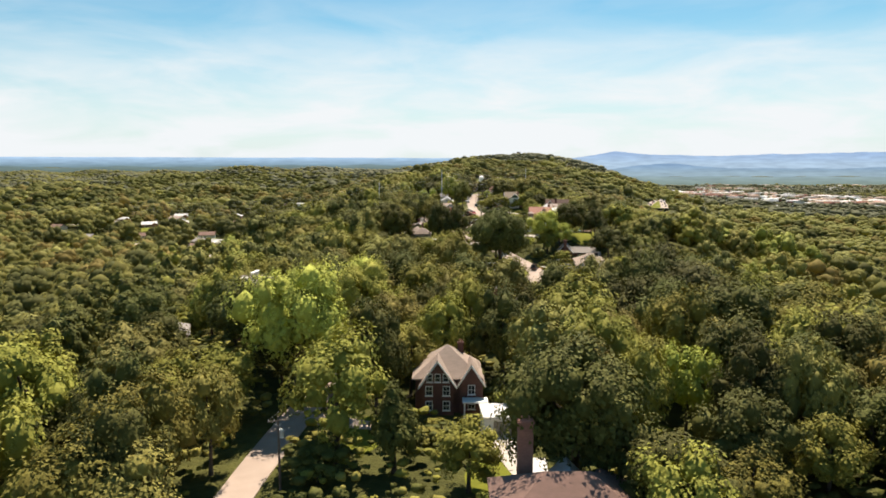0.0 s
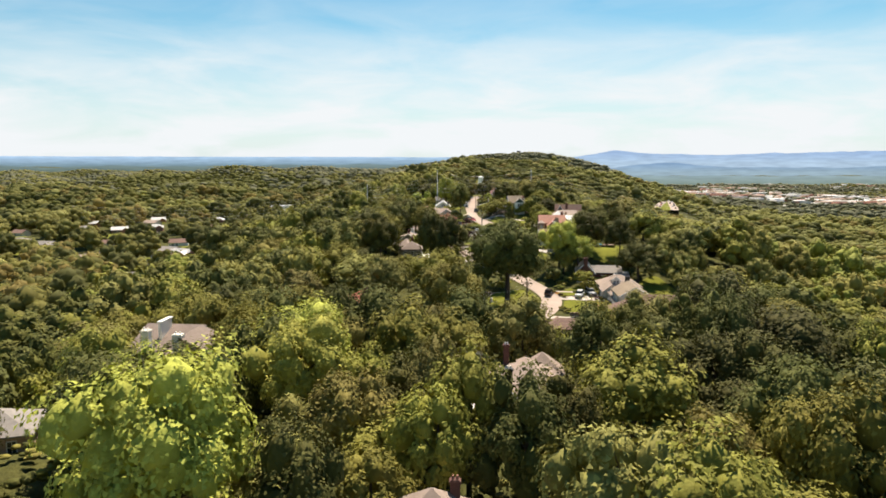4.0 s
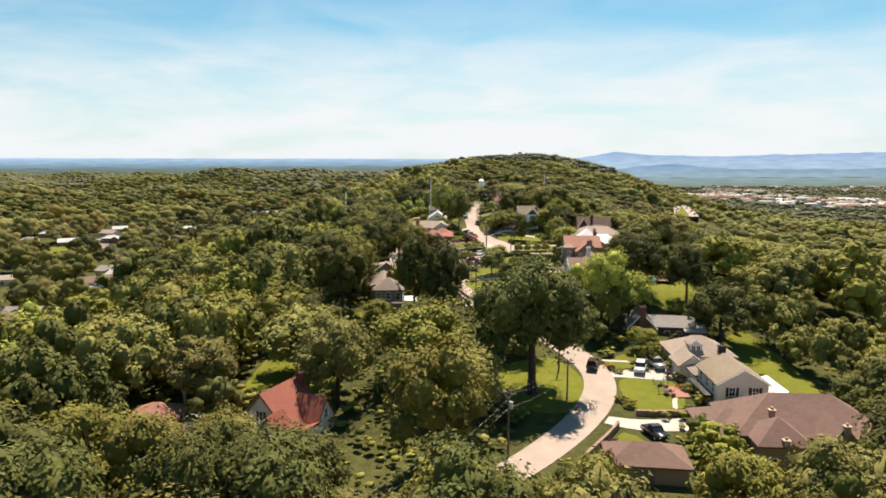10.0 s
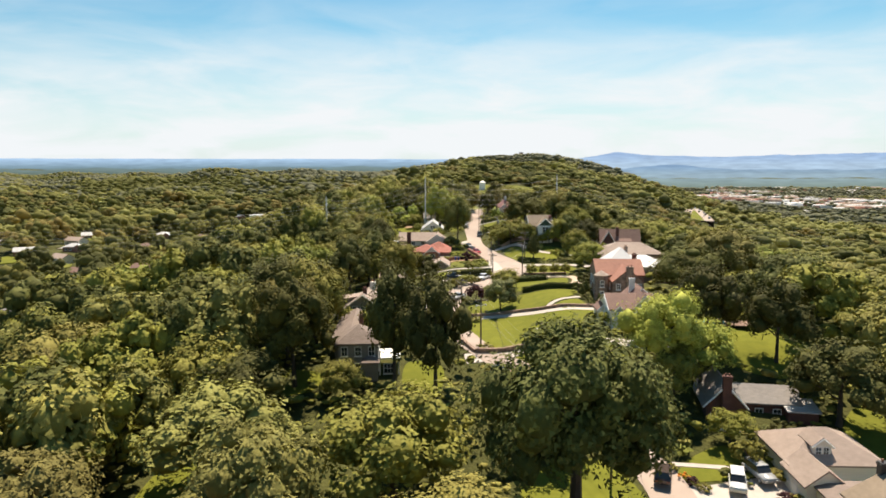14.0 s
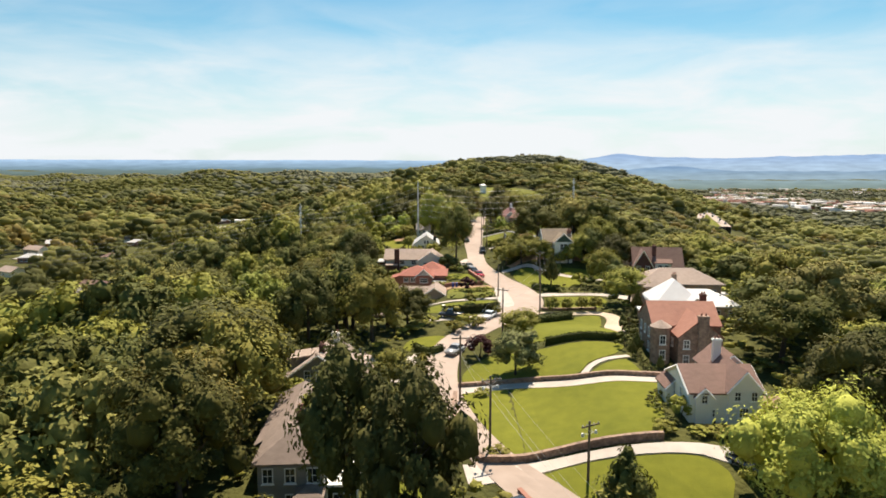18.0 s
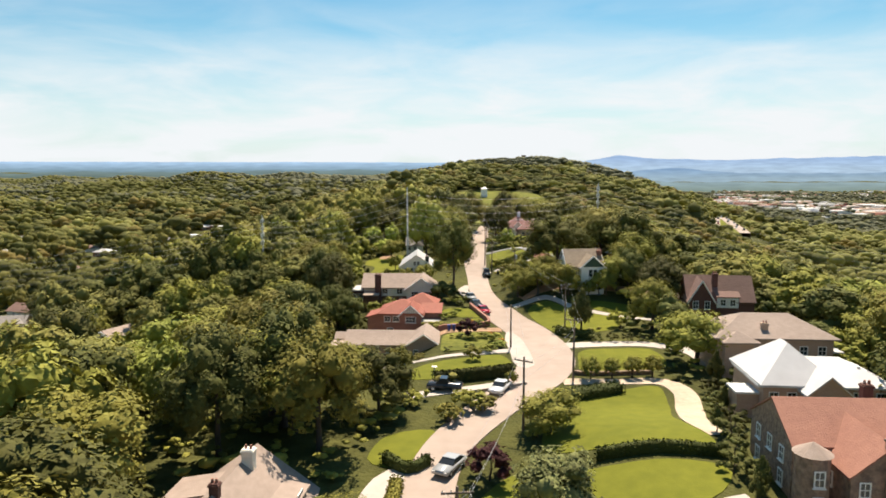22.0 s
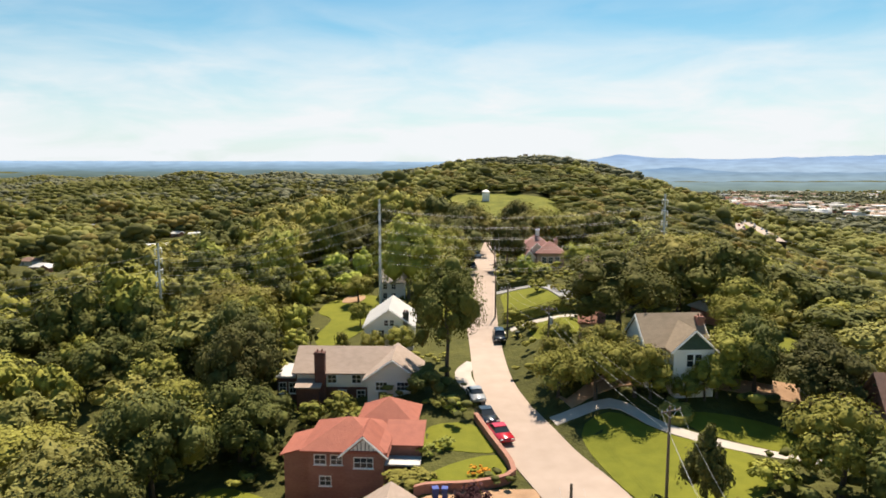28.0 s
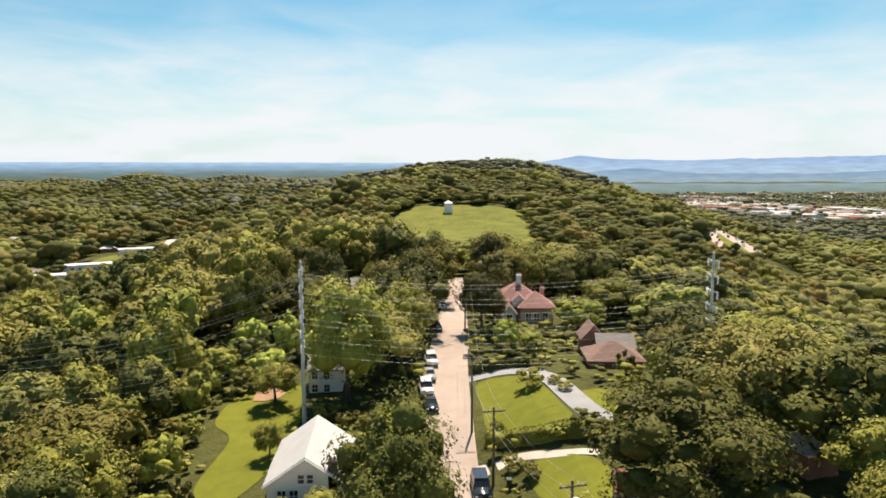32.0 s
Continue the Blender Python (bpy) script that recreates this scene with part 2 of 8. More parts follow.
FLOWER = foliage("cream_blossom", (0.21, 0.2, 0.075), (0.055, 0.065, 0.02), 0.5, 0.55)
ORANGE_FLOWER = foliage("orange_flowers", (0.65, 0.25, 0.02), (0.4, 0.16, 0.02), 0.4)
SHINGLE_TAN = material("tan_shingles", (0.37, 0.285, 0.235), (0.275, 0.21, 0.17), 0.9, 0.9, 0.4, 0.12, stretch=(1, 1, 3))
SHINGLE_BROWN = material("brown_shingles", (0.215, 0.125, 0.1), (0.15, 0.09, 0.07), 0.9, 0.9, 0.4, 0.12, stretch=(1, 1, 3))
SHINGLE_TAUPE = material("taupe_shingles", (0.235, 0.18, 0.15), (0.165, 0.125, 0.102), 0.9, 0.9, 0.4, 0.12, stretch=(1, 1, 3))
SHINGLE_OCHRE = material("ochre_shingles", (0.28, 0.215, 0.15), (0.2, 0.152, 0.105), 0.9, 0.9, 0.4, 0.12, stretch=(1, 1, 3))
SHINGLE_ROSE = material("rose_shingles", (0.33, 0.165, 0.14), (0.23, 0.115, 0.1), 0.9, 0.9, 0.4, 0.12, stretch=(1, 1, 3))
SHINGLE_GREY = material("grey_shingles", (0.3, 0.27, 0.245), (0.2, 0.18, 0.165), 0.9, 0.9, 0.4, 0.12, stretch=(1, 1, 3))
TILE_RED = material("red_roof_tiles", (0.33, 0.1, 0.062), (0.24, 0.07, 0.045), 0.8, 0.8, 0.4, 0.15)
TILE_ORANGE = material("terracotta_tiles", (0.36, 0.165, 0.112), (0.27, 0.12, 0.082), 0.8, 0.85, 0.4, 0.15)
ROOF_WHITE = material("white_membrane", (0.66, 0.65, 0.645), (0.52, 0.51, 0.505), 2.0, 0.6, 0.05, 0.1)
ROOF_PALE = material("pale_metal_roof", (0.52, 0.5, 0.48), (0.42, 0.4, 0.385), 1.5, 0.5, 0.1, 0.1)
PAINT_WHITE = material("white_paint", (0.86, 0.84, 0.8), (0.74, 0.72, 0.68), 1.5, 0.6, 0.08, 0.03)
SIDING = material("cream_siding", (0.84, 0.79, 0.69), (0.72, 0.67, 0.58), 1.0, 0.7, 0.15, 0.1, stretch=(0.3, 0.3, 6))
BRICK = material("red_brick", (0.36, 0.17, 0.12), (0.24, 0.11, 0.08), 0.35, 0.9, 0.3, 0.08, stretch=(1, 1, 3))
BRICK_DARK = material("dark_brick", (0.17, 0.075, 0.055), (0.1, 0.045, 0.035), 0.35, 0.9, 0.3, 0.08, stretch=(1, 1, 3))
BRICK_TAN = material("buff_brick", (0.5, 0.36, 0.27), (0.4, 0.28, 0.205), 0.35, 0.9, 0.3, 0.08, stretch=(1, 1, 3))
STONE = material("tan_fieldstone", (0.4, 0.27, 0.195), (0.16, 0.105, 0.08), 0.5, 0.9, 0.6, 0.3, wide=0.3)
WOOD_BROWN = material("brown_wood", (0.23, 0.13, 0.08), (0.14, 0.08, 0.05), 0.5, 0.75, 0.2, 0.05, stretch=(1, 1, 4))
CEDAR = material("cedar_cladding", (0.46, 0.28, 0.17), (0.36, 0.21, 0.125), 0.6, 0.8, 0.2, 0.05, stretch=(4, 4, 0.4))
GREY_CLAD = material("grey_cladding", (0.27, 0.245, 0.215), (0.2, 0.18, 0.16), 0.6, 0.8, 0.2, 0.05, stretch=(0.4, 0.4, 5))
RED_PAINT = material("red_paint", (0.42, 0.045, 0.035), (0.3, 0.03, 0.025), 0.6, 0.6, 0.1, 0.05)
GREEN_PAINT = material("dark_green_paint", (0.045, 0.085, 0.06), (0.03, 0.06, 0.042), 0.6, 0.6, 0.1, 0.05)
BLACK_PAINT = material("black_paint", (0.03, 0.03, 0.032), (0.02, 0.02, 0.021), 0.6, 0.5, 0.05, 0.05)
GLASS = material("window_glass", (0.035, 0.04, 0.045), (0.02, 0.022, 0.026), 2.0, 0.08, 0.0)
POLE_WOOD = material("weathered_pole", (0.2, 0.15, 0.115), (0.12, 0.09, 0.07), 0.3, 0.9, 0.3, 0.04, stretch=(1, 1, 0.2))
STEEL = material("galvanised_steel", (0.62, 0.62, 0.62), (0.48, 0.48, 0.48), 0.5, 0.5, 0.05, 0.05, metal=0.2)
WIRE = material("overhead_wire", (0.4, 0.4, 0.4), (0.3, 0.3, 0.3), 1.0, 0.5, 0.0, metal=0.4)
RUBBER = material("tyre_rubber", (0.03, 0.03, 0.03), (0.02, 0.02, 0.02), 0.3, 0.9, 0.1, 0.02)
POOL = material("pool_water", (0.07, 0.45, 0.62), (0.05, 0.36, 0.54), 1.5, 0.05, 0.1, 0.5)
TEAL = material("teal_cover", (0.03, 0.33, 0.22), (0.02, 0.26, 0.18), 0.8, 0.6, 0.1, 0.1)


def car_paint(name, colour):
    m = material(name, colour, [c * 0.9 for c in colour], 1.0, 0.25, 0.0)
    m.node_tree.nodes["Principled BSDF"].inputs["Coat Weight"].default_value = 0.6
    return m

# ---- building tools ----
def link(name, bm, mat, parent=None, label="", smooth=False):
    mesh = bpy.data.meshes.new(name)
    bm.to_mesh(mesh)
    bm.free()
    for m in mat if isinstance(mat, (list, tuple)) else [mat]:
        mesh.materials.append(m)
    if smooth:
        mesh.polygons.foreach_set("use_smooth", [True] * len(mesh.polygons))
    ob = new(name, mesh)
    ob.parent = parent
    if label:
        ob["label"] = label
    return ob


def part(name, bm, mat, parent, label="", smooth=False):
    return link(name, bm, mat, parent, label, smooth)


def thing(name, x, y, z, turn=0.0, label="", category="", group="", kind=""):
    ob = new(name)
    ob.matrix_basis = pose(x, y, z, 0, 0, turn)
    return tagged(ob, label, category, group, kind)


def shared(name, mesh, parent, at, turn=0.0):
    ob = new(name, mesh)
    ob.parent = parent
    ob.matrix_basis = pose(*at, 0, 0, turn)
    return ob


def raw_mesh(name, verts, faces, mats):
    """A mesh from arrays: verts (n, 3), faces (m, 3 or 4)."""
    me = bpy.data.meshes.new(name)
    k = faces.shape[1]
    me.vertices.add(len(verts))
    me.vertices.foreach_set("co", np.ascontiguousarray(verts, np.float32).ravel())
    me.loops.add(faces.size)
    me.loops.foreach_set("vertex_index", np.ascontiguousarray(faces, np.int32).ravel())
    me.polygons.add(len(faces))
    me.polygons.foreach_set("loop_start", np.arange(0, faces.size, k, dtype=np.int32))
    me.update(calc_edges=True)
    for m in mats:
        me.materials.append(m)
    return me


def box(bm, cx, cy, cz, sx, sy, sz, turn=0.0, bevel=0.0):
    """A box centred in x and y that stands on cz."""
    made = bmesh.ops.create_cube(bm, size=1.0, matrix=Matrix.Translation((cx, cy, cz + sz / 2)) @ Matrix.Rotation(radians(turn), 4, "Z") @ Matrix.Diagonal((sx, sy, sz, 1)))
    if bevel:
        edges = {e for v in made["verts"] for e in v.link_edges}
        bmesh.ops.bevel(bm, geom=list(edges), offset=bevel, segments=1, affect="EDGES")


def beam(bm, a, b, r0, r1=None, sides=6):
    """A tapered bar from a to b."""
    a, b = Vector(a), Vector(b)
    q = (b - a).to_track_quat("Z", "Y").to_matrix().to_4x4()
    bmesh.ops.create_cone(bm, cap_ends=True, segments=sides, radius1=r0, radius2=r0 if r1 is None else r1, depth=(b - a).length, matrix=Matrix.Translation((a + b) / 2) @ q)


def prism(bm, outline, z0, z1):
    """An upright solid over an outline of (x, y)."""
    lo = [bm.verts.new((x, y, z0)) for x, y in outline]
    hi = [bm.verts.new((x, y, z1)) for x, y in outline]
    n = len(lo)
    bm.faces.new(lo[::-1]), bm.faces.new(hi)
    for i in range(n):
        bm.faces.new((lo[i], lo[(i + 1) % n], hi[(i + 1) % n], hi[i]))
    bmesh.ops.recalc_face_normals(bm, faces=bm.faces)


# ---- the lie of the land ----
CREST = [(-400, 17), (0, 21), (100, 21.5), (160, 19.5), (205, 19.5), (235, 20), (262, 23), (281, 25.8), (300, 26.6), (340, 28), (375, 28), (410, 29), (465, 31), (520, 33), (570, 32), (650, 26), (760, 25), (860, 33), (1000, 36), (1300, 46), (1680, 58), (2000, 36), (2500, -10), (5200, -15)]
LINE = [(-400, 5), (300, 14), (560, 24), (860, 46), (1680, 180), (2500, 250), (5200, 300)]
SPREAD = [(-400, 190), (380, 196), (490, 145), (600, 160), (740, 236), (860, 262), (1000, 292), (1250, 305), (1700, 262), (5200, 300)]
def glide(v, table):
    """Smooth interpolation through a table of pairs."""
    xs = np.array([a for a, b in table], float); ys = np.array([b for a, b in table], float)
    d = np.diff(ys) / np.diff(xs)
    m = np.concatenate(([d[0]], np.where(d[1:] * d[:-1] > 0, 2 * d[1:] * d[:-1] / (d[1:] + d[:-1] + 1e-12), 0), [d[-1]]))
    i = np.clip(np.searchsorted(xs, v) - 1, 0, len(xs) - 2)
    h = xs[i + 1] - xs[i]; s = np.clip((v - xs[i]) / h, 0, 1)
    return (2*s**3-3*s**2+1)*ys[i] + (s**3-2*s**2+s)*h*m[i] + (-2*s**3+3*s**2)*ys[i+1] + (s**3-s**2)*h*m[i+1]
def step_up(s):
    s = np.clip(s, 0, 1)
    return s * s * (3 - 2 * s)
def land(x, y):
    x = np.asarray(x, float); y = np.asarray(y, float)
    h = glide(y, CREST); c = glide(y, LINE)
    dl = np.maximum(c - 16 - x, 0); dr = np.maximum(x - c - 34, 0)
    sl = glide(y, [(-400, 115), (700, 125), (1700, 190), (5200, 300)])
    left = (1 - np.exp(-(dl / sl) ** 2)); right = (1 - np.exp(-(dr / glide(y, SPREAD)) ** 2))
    z = h + left * (-4 - h) + right * (-60 - h)
    z = z + 30 * np.exp(-((x + 330) / 380) ** 2 - ((y - 1850) / 300) ** 2)
    z = z + 3.4 * step_up((x - 15) / 17) * step_up((y - 256) / 24) * step_up((340 - y) / 22)
    z = z - 3.2 * step_up((11 - x) / 17) * step_up((y - 345) / 25) * step_up((424 - y) / 22)
    z = z + 4.2 * step_up((x - 21) / 12) * step_up((y - 386) / 20) * step_up((490 - y) / 50) * step_up((76 - x) / 22)
    z = z - 1.7 * step_up((10 - x) / 8) * step_up((y - 361) / 8) * step_up((405 - y) / 8)
    z = z + 8 * np.exp(-((x + 52) / 22) ** 2 - ((y - 121) / 25) ** 2)
    z = z + 9 * np.exp(-((x + 290) / 150) ** 2 - ((y - 1500) / 160) ** 2)
    far = np.clip((np.hypot(x, y) - 250) / 900, 0, 1)
    z = z + 4 * step_up((-x - 150) / 90) * step_up((y - 420) / 150) * np.sin(x / 58 + np.sin(y / 140)) * np.sin(y / 71 + x / 210)
    z = z + far * (5 * np.sin(x / 97 + 1.3) * np.sin(y / 131) + 3 * np.sin(x / 41 + y / 67))
    return z


def ground(x, y):
    return float(land(x, y))


def inside(px, py, poly):
    """Which of the points lie in the polygon."""
    px, py = np.asarray(px, float), np.asarray(py, float)
    hit = np.zeros(px.shape, bool)
    for (x0, y0), (x1, y1) in zip(poly, poly[1:] + poly[:1]):
        if y0 != y1:
            hit ^= ((y0 > py) != (y1 > py)) & (px < (x1 - x0) * (py - y0) / (y1 - y0) + x0)
    return hit


def beside(px, py, line, reach):
    """Which of the points lie within reach of the polyline."""
    near = np.full(np.shape(px), 1e9)
    for (x0, y0), (x1, y1) in zip(line, line[1:]):
        dx, dy = x1 - x0, y1 - y0
        s = np.clip(((px - x0) * dx + (py - y0) * dy) / (dx * dx + dy * dy), 0, 1)
        near = np.minimum(near, np.hypot(px - x0 - s * dx, py - y0 - s * dy))
    return near < reach


def smooth_line(points, step=2.0, closed=False):
    """A rounded line through the points (any number of values each), a point about every step metres."""
    p = np.array(points, float)
    n = len(p)
    out_points = []
    for i in range(n if closed else n - 1):
        if closed:
            a, b, c, d = p[i - 1], p[i], p[(i + 1) % n], p[(i + 2) % n]
        else:
            a, b, c, d = p[max(i - 1, 0)], p[i], p[i + 1], p[min(i + 2, n - 1)]
        k = max(2, int(np.hypot(*(c - b)[:2]) / step))
        for s in np.arange(k) / k:
            out_points.append(0.5 * (2 * b + (c - a) * s + (2 * a - 5 * b + 4 * c - d) * s * s + (3 * b - a - 3 * c + d) * s ** 3))
    if not closed:
        out_points.append(p[-1])
    return np.array(out_points)


def ribbon(name, points, mat, lift, label, category, step=2.0, level=None):
    """A strip of paving laid on the land, or on a bank of one level: points of (x, y, width)."""
    c = smooth_line(points, step)
    d = np.gradient(c[:, :2], axis=0)
    d /= np.linalg.norm(d, axis=1)[:, None]
    side = np.stack([-d[:, 1], d[:, 0]], 1)
    bm = bmesh.new()
    rows = []
    for s in (-0.5, -0.49, -0.25, 0, 0.25, 0.49, 0.5):
        xy = c[:, :2] + side * c[:, 2:3] * s
        z = land(xy[:, 0], xy[:, 1]) + (lift if abs(s) < 0.5 else -0.4)
        if level is not None:
            z = np.full(len(z), level) if abs(s) < 0.5 else np.minimum(z, level) - 1.0
        rows.append([bm.verts.new((x, y, h)) for (x, y), h in zip(xy, z)])
    for r, q in zip(rows, rows[1:]):
        for i in range(len(r) - 1):
            bm.faces.new((r[i], r[i + 1], q[i + 1], q[i]))
    bmesh.ops.recalc_face_normals(bm, faces=bm.faces)
    ob = link(name, bm, mat)
    return tagged(ob, label, category, kind="structure")


def patch(name, outline, mat, lift, label, category, rounded=True, step=2.5, height=None):
    """A sheet of lawn or paving over an outline, laid on the land."""
    o = smooth_line(outline, 1.5, True)[:, :2] if rounded else np.array(outline, float)
    bm = bmesh.new()
    face = bm.faces.new([bm.verts.new((x, y, 0)) for x, y in o])
    bmesh.ops.triangulate(bm, faces=[face])
    for axis, normal in ((0, (1, 0, 0)), (1, (0, 1, 0))):
        for v in np.arange(o[:, axis].min() + step, o[:, axis].max(), step):
            at = (v, 0, 0) if axis == 0 else (0, v, 0)
            bmesh.ops.bisect_plane(bm, geom=bm.verts[:] + bm.edges[:] + bm.faces[:], plane_co=at, plane_no=normal)
    for v in bm.verts:
        v.co.z = (ground(v.co.x, v.co.y) if height is None else height) + lift
    for f in bm.faces:
        if f.normal.z < 0:
            f.normal_flip()
    rim = [e for e in bm.edges if e.is_boundary]
    skirt = bmesh.ops.extrude_edge_only(bm, edges=rim)
    for g in skirt["geom"]:
        if isinstance(g, bmesh.types.BMVert):
            g.co.z -= lift + 0.4
    bmesh.ops.recalc_face_normals(bm, faces=bm.faces)
    ob = link(name, bm, mat)
    return tagged(ob, label, category, kind="structure")

# ---- the land ----
def graded(start, end, step, low, high, growth=1.09):
    """Coordinates with an even step between start and end, and ever wider ones out to low and high."""
    v = list(np.arange(start, end + 0.1, step))
    s, x = step, v[-1]
    while x < high:
        s *= growth
        x += s
        v.append(min(x, high))
    s, x = step, v[0]
    while x > low:
        s *= growth
        x -= s
        v.insert(0, max(x, low))
    return np.array(v)


gx, gy = graded(-72, 93, 3, -4900, 4900), graded(30, 570, 3, -3000, 4950)
GX, GY = np.meshgrid(gx, gy)
nx, ny = len(gx), len(gy)
idx = np.arange(nx * ny).reshape(ny, nx)
quads = np.stack([idx[:-1, :-1], idx[:-1, 1:], idx[1:, 1:], idx[1:, :-1]], -1).reshape(-1, 4)
terrain = new("ground", raw_mesh("ground", np.stack([GX.ravel(), GY.ravel(), land(GX, GY).ravel()], 1), quads, [GROUND]))
terrain.data.polygons.foreach_set("use_smooth", np.ones(len(quads), bool))
tagged(terrain, "wooded ridge with dark green undergrowth", "ground", kind="structure")

ROAD = [(-26, 30, 4.6), (-25, 60, 4.6), (-23.6, 84, 5), (-20.5, 108, 5), (-16.5, 135, 5), (-11, 163, 5), (2, 189, 5.2), (16.5, 206, 5.5), (25.5, 219, 5.6), (31, 231, 5.7), (32.5, 242, 5.7), (29, 253, 5.5), (21, 268, 5.3), (12, 284, 5.2), (7.5, 300, 5.2), (6.8, 313, 5.6), (9, 325, 5.6), (15, 337, 6.6), (22.8, 350, 8.3), (25.8, 361, 9.0), (24.8, 376, 8.5), (21, 390, 7.5), (18.3, 408, 5.6), (18.2, 430, 5.4), (18.7, 449, 6.4), (19.8, 470, 7.0), (21.8, 488, 7.0), (23.4, 504, 6.0), (25.6, 524, 4.8), (29, 562, 4)]
ribbon("road", ROAD, ASPHALT, 0.12, "sun-bleached narrow asphalt street winding along the ridge", "road")

PAVING = [
    ("driveway", [(9.5, 278.5, 4.5), (12.5, 278.9, 3.6), (16.3, 279.6, 2.6), (22.5, 279.6, 1.9), (29.2, 278.4, 1.9), (34.9, 277.9, 2.2), (38.7, 276.3, 3.2), (42, 277.5, 4.4), (46, 278.5, 5)], CONCRETE, "curved pale gravel drive before the white gabled house"),
    ("driveway", [(8.5, 302.6, 2.6), (12, 303.6, 2.3), (18, 304.2, 2.0), (26, 299.8, 2.0), (32, 298.6, 2.0), (38, 297.9, 2.0)], CONCRETE, "pale driveway running below the terraced lawns"),
    ("footpath", [(26.6, 301, 1.1), (28.6, 304.6, 1.1), (31.4, 306.9, 1.1), (35.2, 308.2, 1.1)], CONCRETE, "curved pale footpath across the lawn"),
    ("driveway", [(26, 347.5, 3.0), (33, 347.2, 2.4), (40, 347, 3.0), (41.6, 342, 3.2), (39.4, 334, 3.4), (37.6, 327, 2.8), (37.6, 321, 1.8)], GRAVEL, "buff gravel drive beside the upper lawn"),
    ("driveway", [(28, 366.5, 3.5), (36, 367.5, 3.2), (44, 367, 3.2), (50, 362, 3.5), (50, 352, 3.2)], CONCRETE, "pale drive around the small lawn"),
    ("footpath", [(24, 395.5, 2.4), (31, 396.5, 1.6), (36.5, 391.8, 1.5), (46.4, 386.6, 1.5), (54, 383, 1.5)], CONCRETE, "pale concrete path across the lawn"),
    ("driveway", [(20.5, 364.2, 2.2), (13, 362.4, 1.5), (6, 360.8, 1.5), (0.7, 361, 1.7), (-5, 362.6, 2.4), (-9.7, 364, 3.6), (-14, 364.6, 4.4)], CONCRETE, "pale concrete path to the low house"),
    ("driveway", [(22, 348.5, 3.2), (16.3, 346.1, 2.4), (9.9, 343.8, 2.2), (4, 342, 2.4)], CONCRETE, "short concrete drive with a low edging"),
    ("driveway", [(20, 378.5, 3), (14, 378.6, 2.6), (6, 377.5, 2.4), (-4, 376, 2.6)], SOIL, "earthen drive below the garden wall"),
    ("driveway", [(33.5, 240.4, 3.2), (38, 240.3, 3.6), (43, 240.4, 6.0), (47.5, 240.6, 6.4)], CONCRETE, "pale concrete drive with two parked cars"),
    ("driveway", [(29.5, 219.5, 3.0), (34.5, 217.4, 4.4), (41.5, 217.6, 4.8)], CONCRETE, "pale concrete drive between the houses"),
    ("driveway", [(19.5, 433.5, 3.0), (22.5, 434.3, 2.4), (25.5, 434.4, 1.6), (29.5, 430.9, 1.3), (33.4, 429.0, 1.4)], CONCRETE, "pale drive beside the clipped hedge"),
    ("driveway", [(21.5, 463.8, 2.8), (25, 464.2, 3.0), (28.8, 463.0, 3.2), (32.2, 459.4, 3.6), (33.9, 454, 3.8), (34.6, 446, 3.8), (35.5, 440.6, 3.8), (37.4, 437.2, 3.6), (41, 436, 3.2)], GREY_ASPHALT, "curving grey asphalt drive around a lawn"),
    ("driveway", [(26, 399.3, 4), (34, 401, 3.2), (45, 400, 3.2), (57, 396.5, 4), (66, 393, 5)], SOIL, "earth and gravel drive under the trees"),
    ("driveway", [(17, 402.5, 1.6), (14.6, 408.5, 2.2), (14, 414, 2.4), (15.6, 418.5, 2)], CONCRETE, "pale concrete kerb and parking strip"),
    ("driveway", [(11, 76, 3), (9.5, 83, 3.4), (8, 90, 4), (6.5, 96, 3)], CONCRETE, "sunlit pale concrete yard between the houses"),
    ("driveway", [(-22, 100, 5), (-14, 97, 3.5), (-8, 95, 2.6)], ASPHALT, "sandy side drive off the street"),
    ("driveway", [(7, 319.6, 3.2), (3.6, 319.0, 2.8), (1.9, 316, 2.4), (1.2, 312, 2.6), (0.8, 306.5, 3.2)], CONCRETE, "concrete drive with a parked white car"),
    ("driveway", [(-31, 213, 6), (-36, 216, 8)], CONCRETE, "pale concrete forecourt of the garage"),
]
for name, line, surface, words in PAVING:
    ribbon(name, line, surface, 0.1, words, "footpath" if name == "footpath" else "driveway", 1.5)
patch("concrete_apron", [(21.2, 377), (23, 370), (23, 355.5), (20.2, 355.2), (20, 364), (20, 372)], CONCRETE, 0.135, "white concrete strip along the street", "pavement")

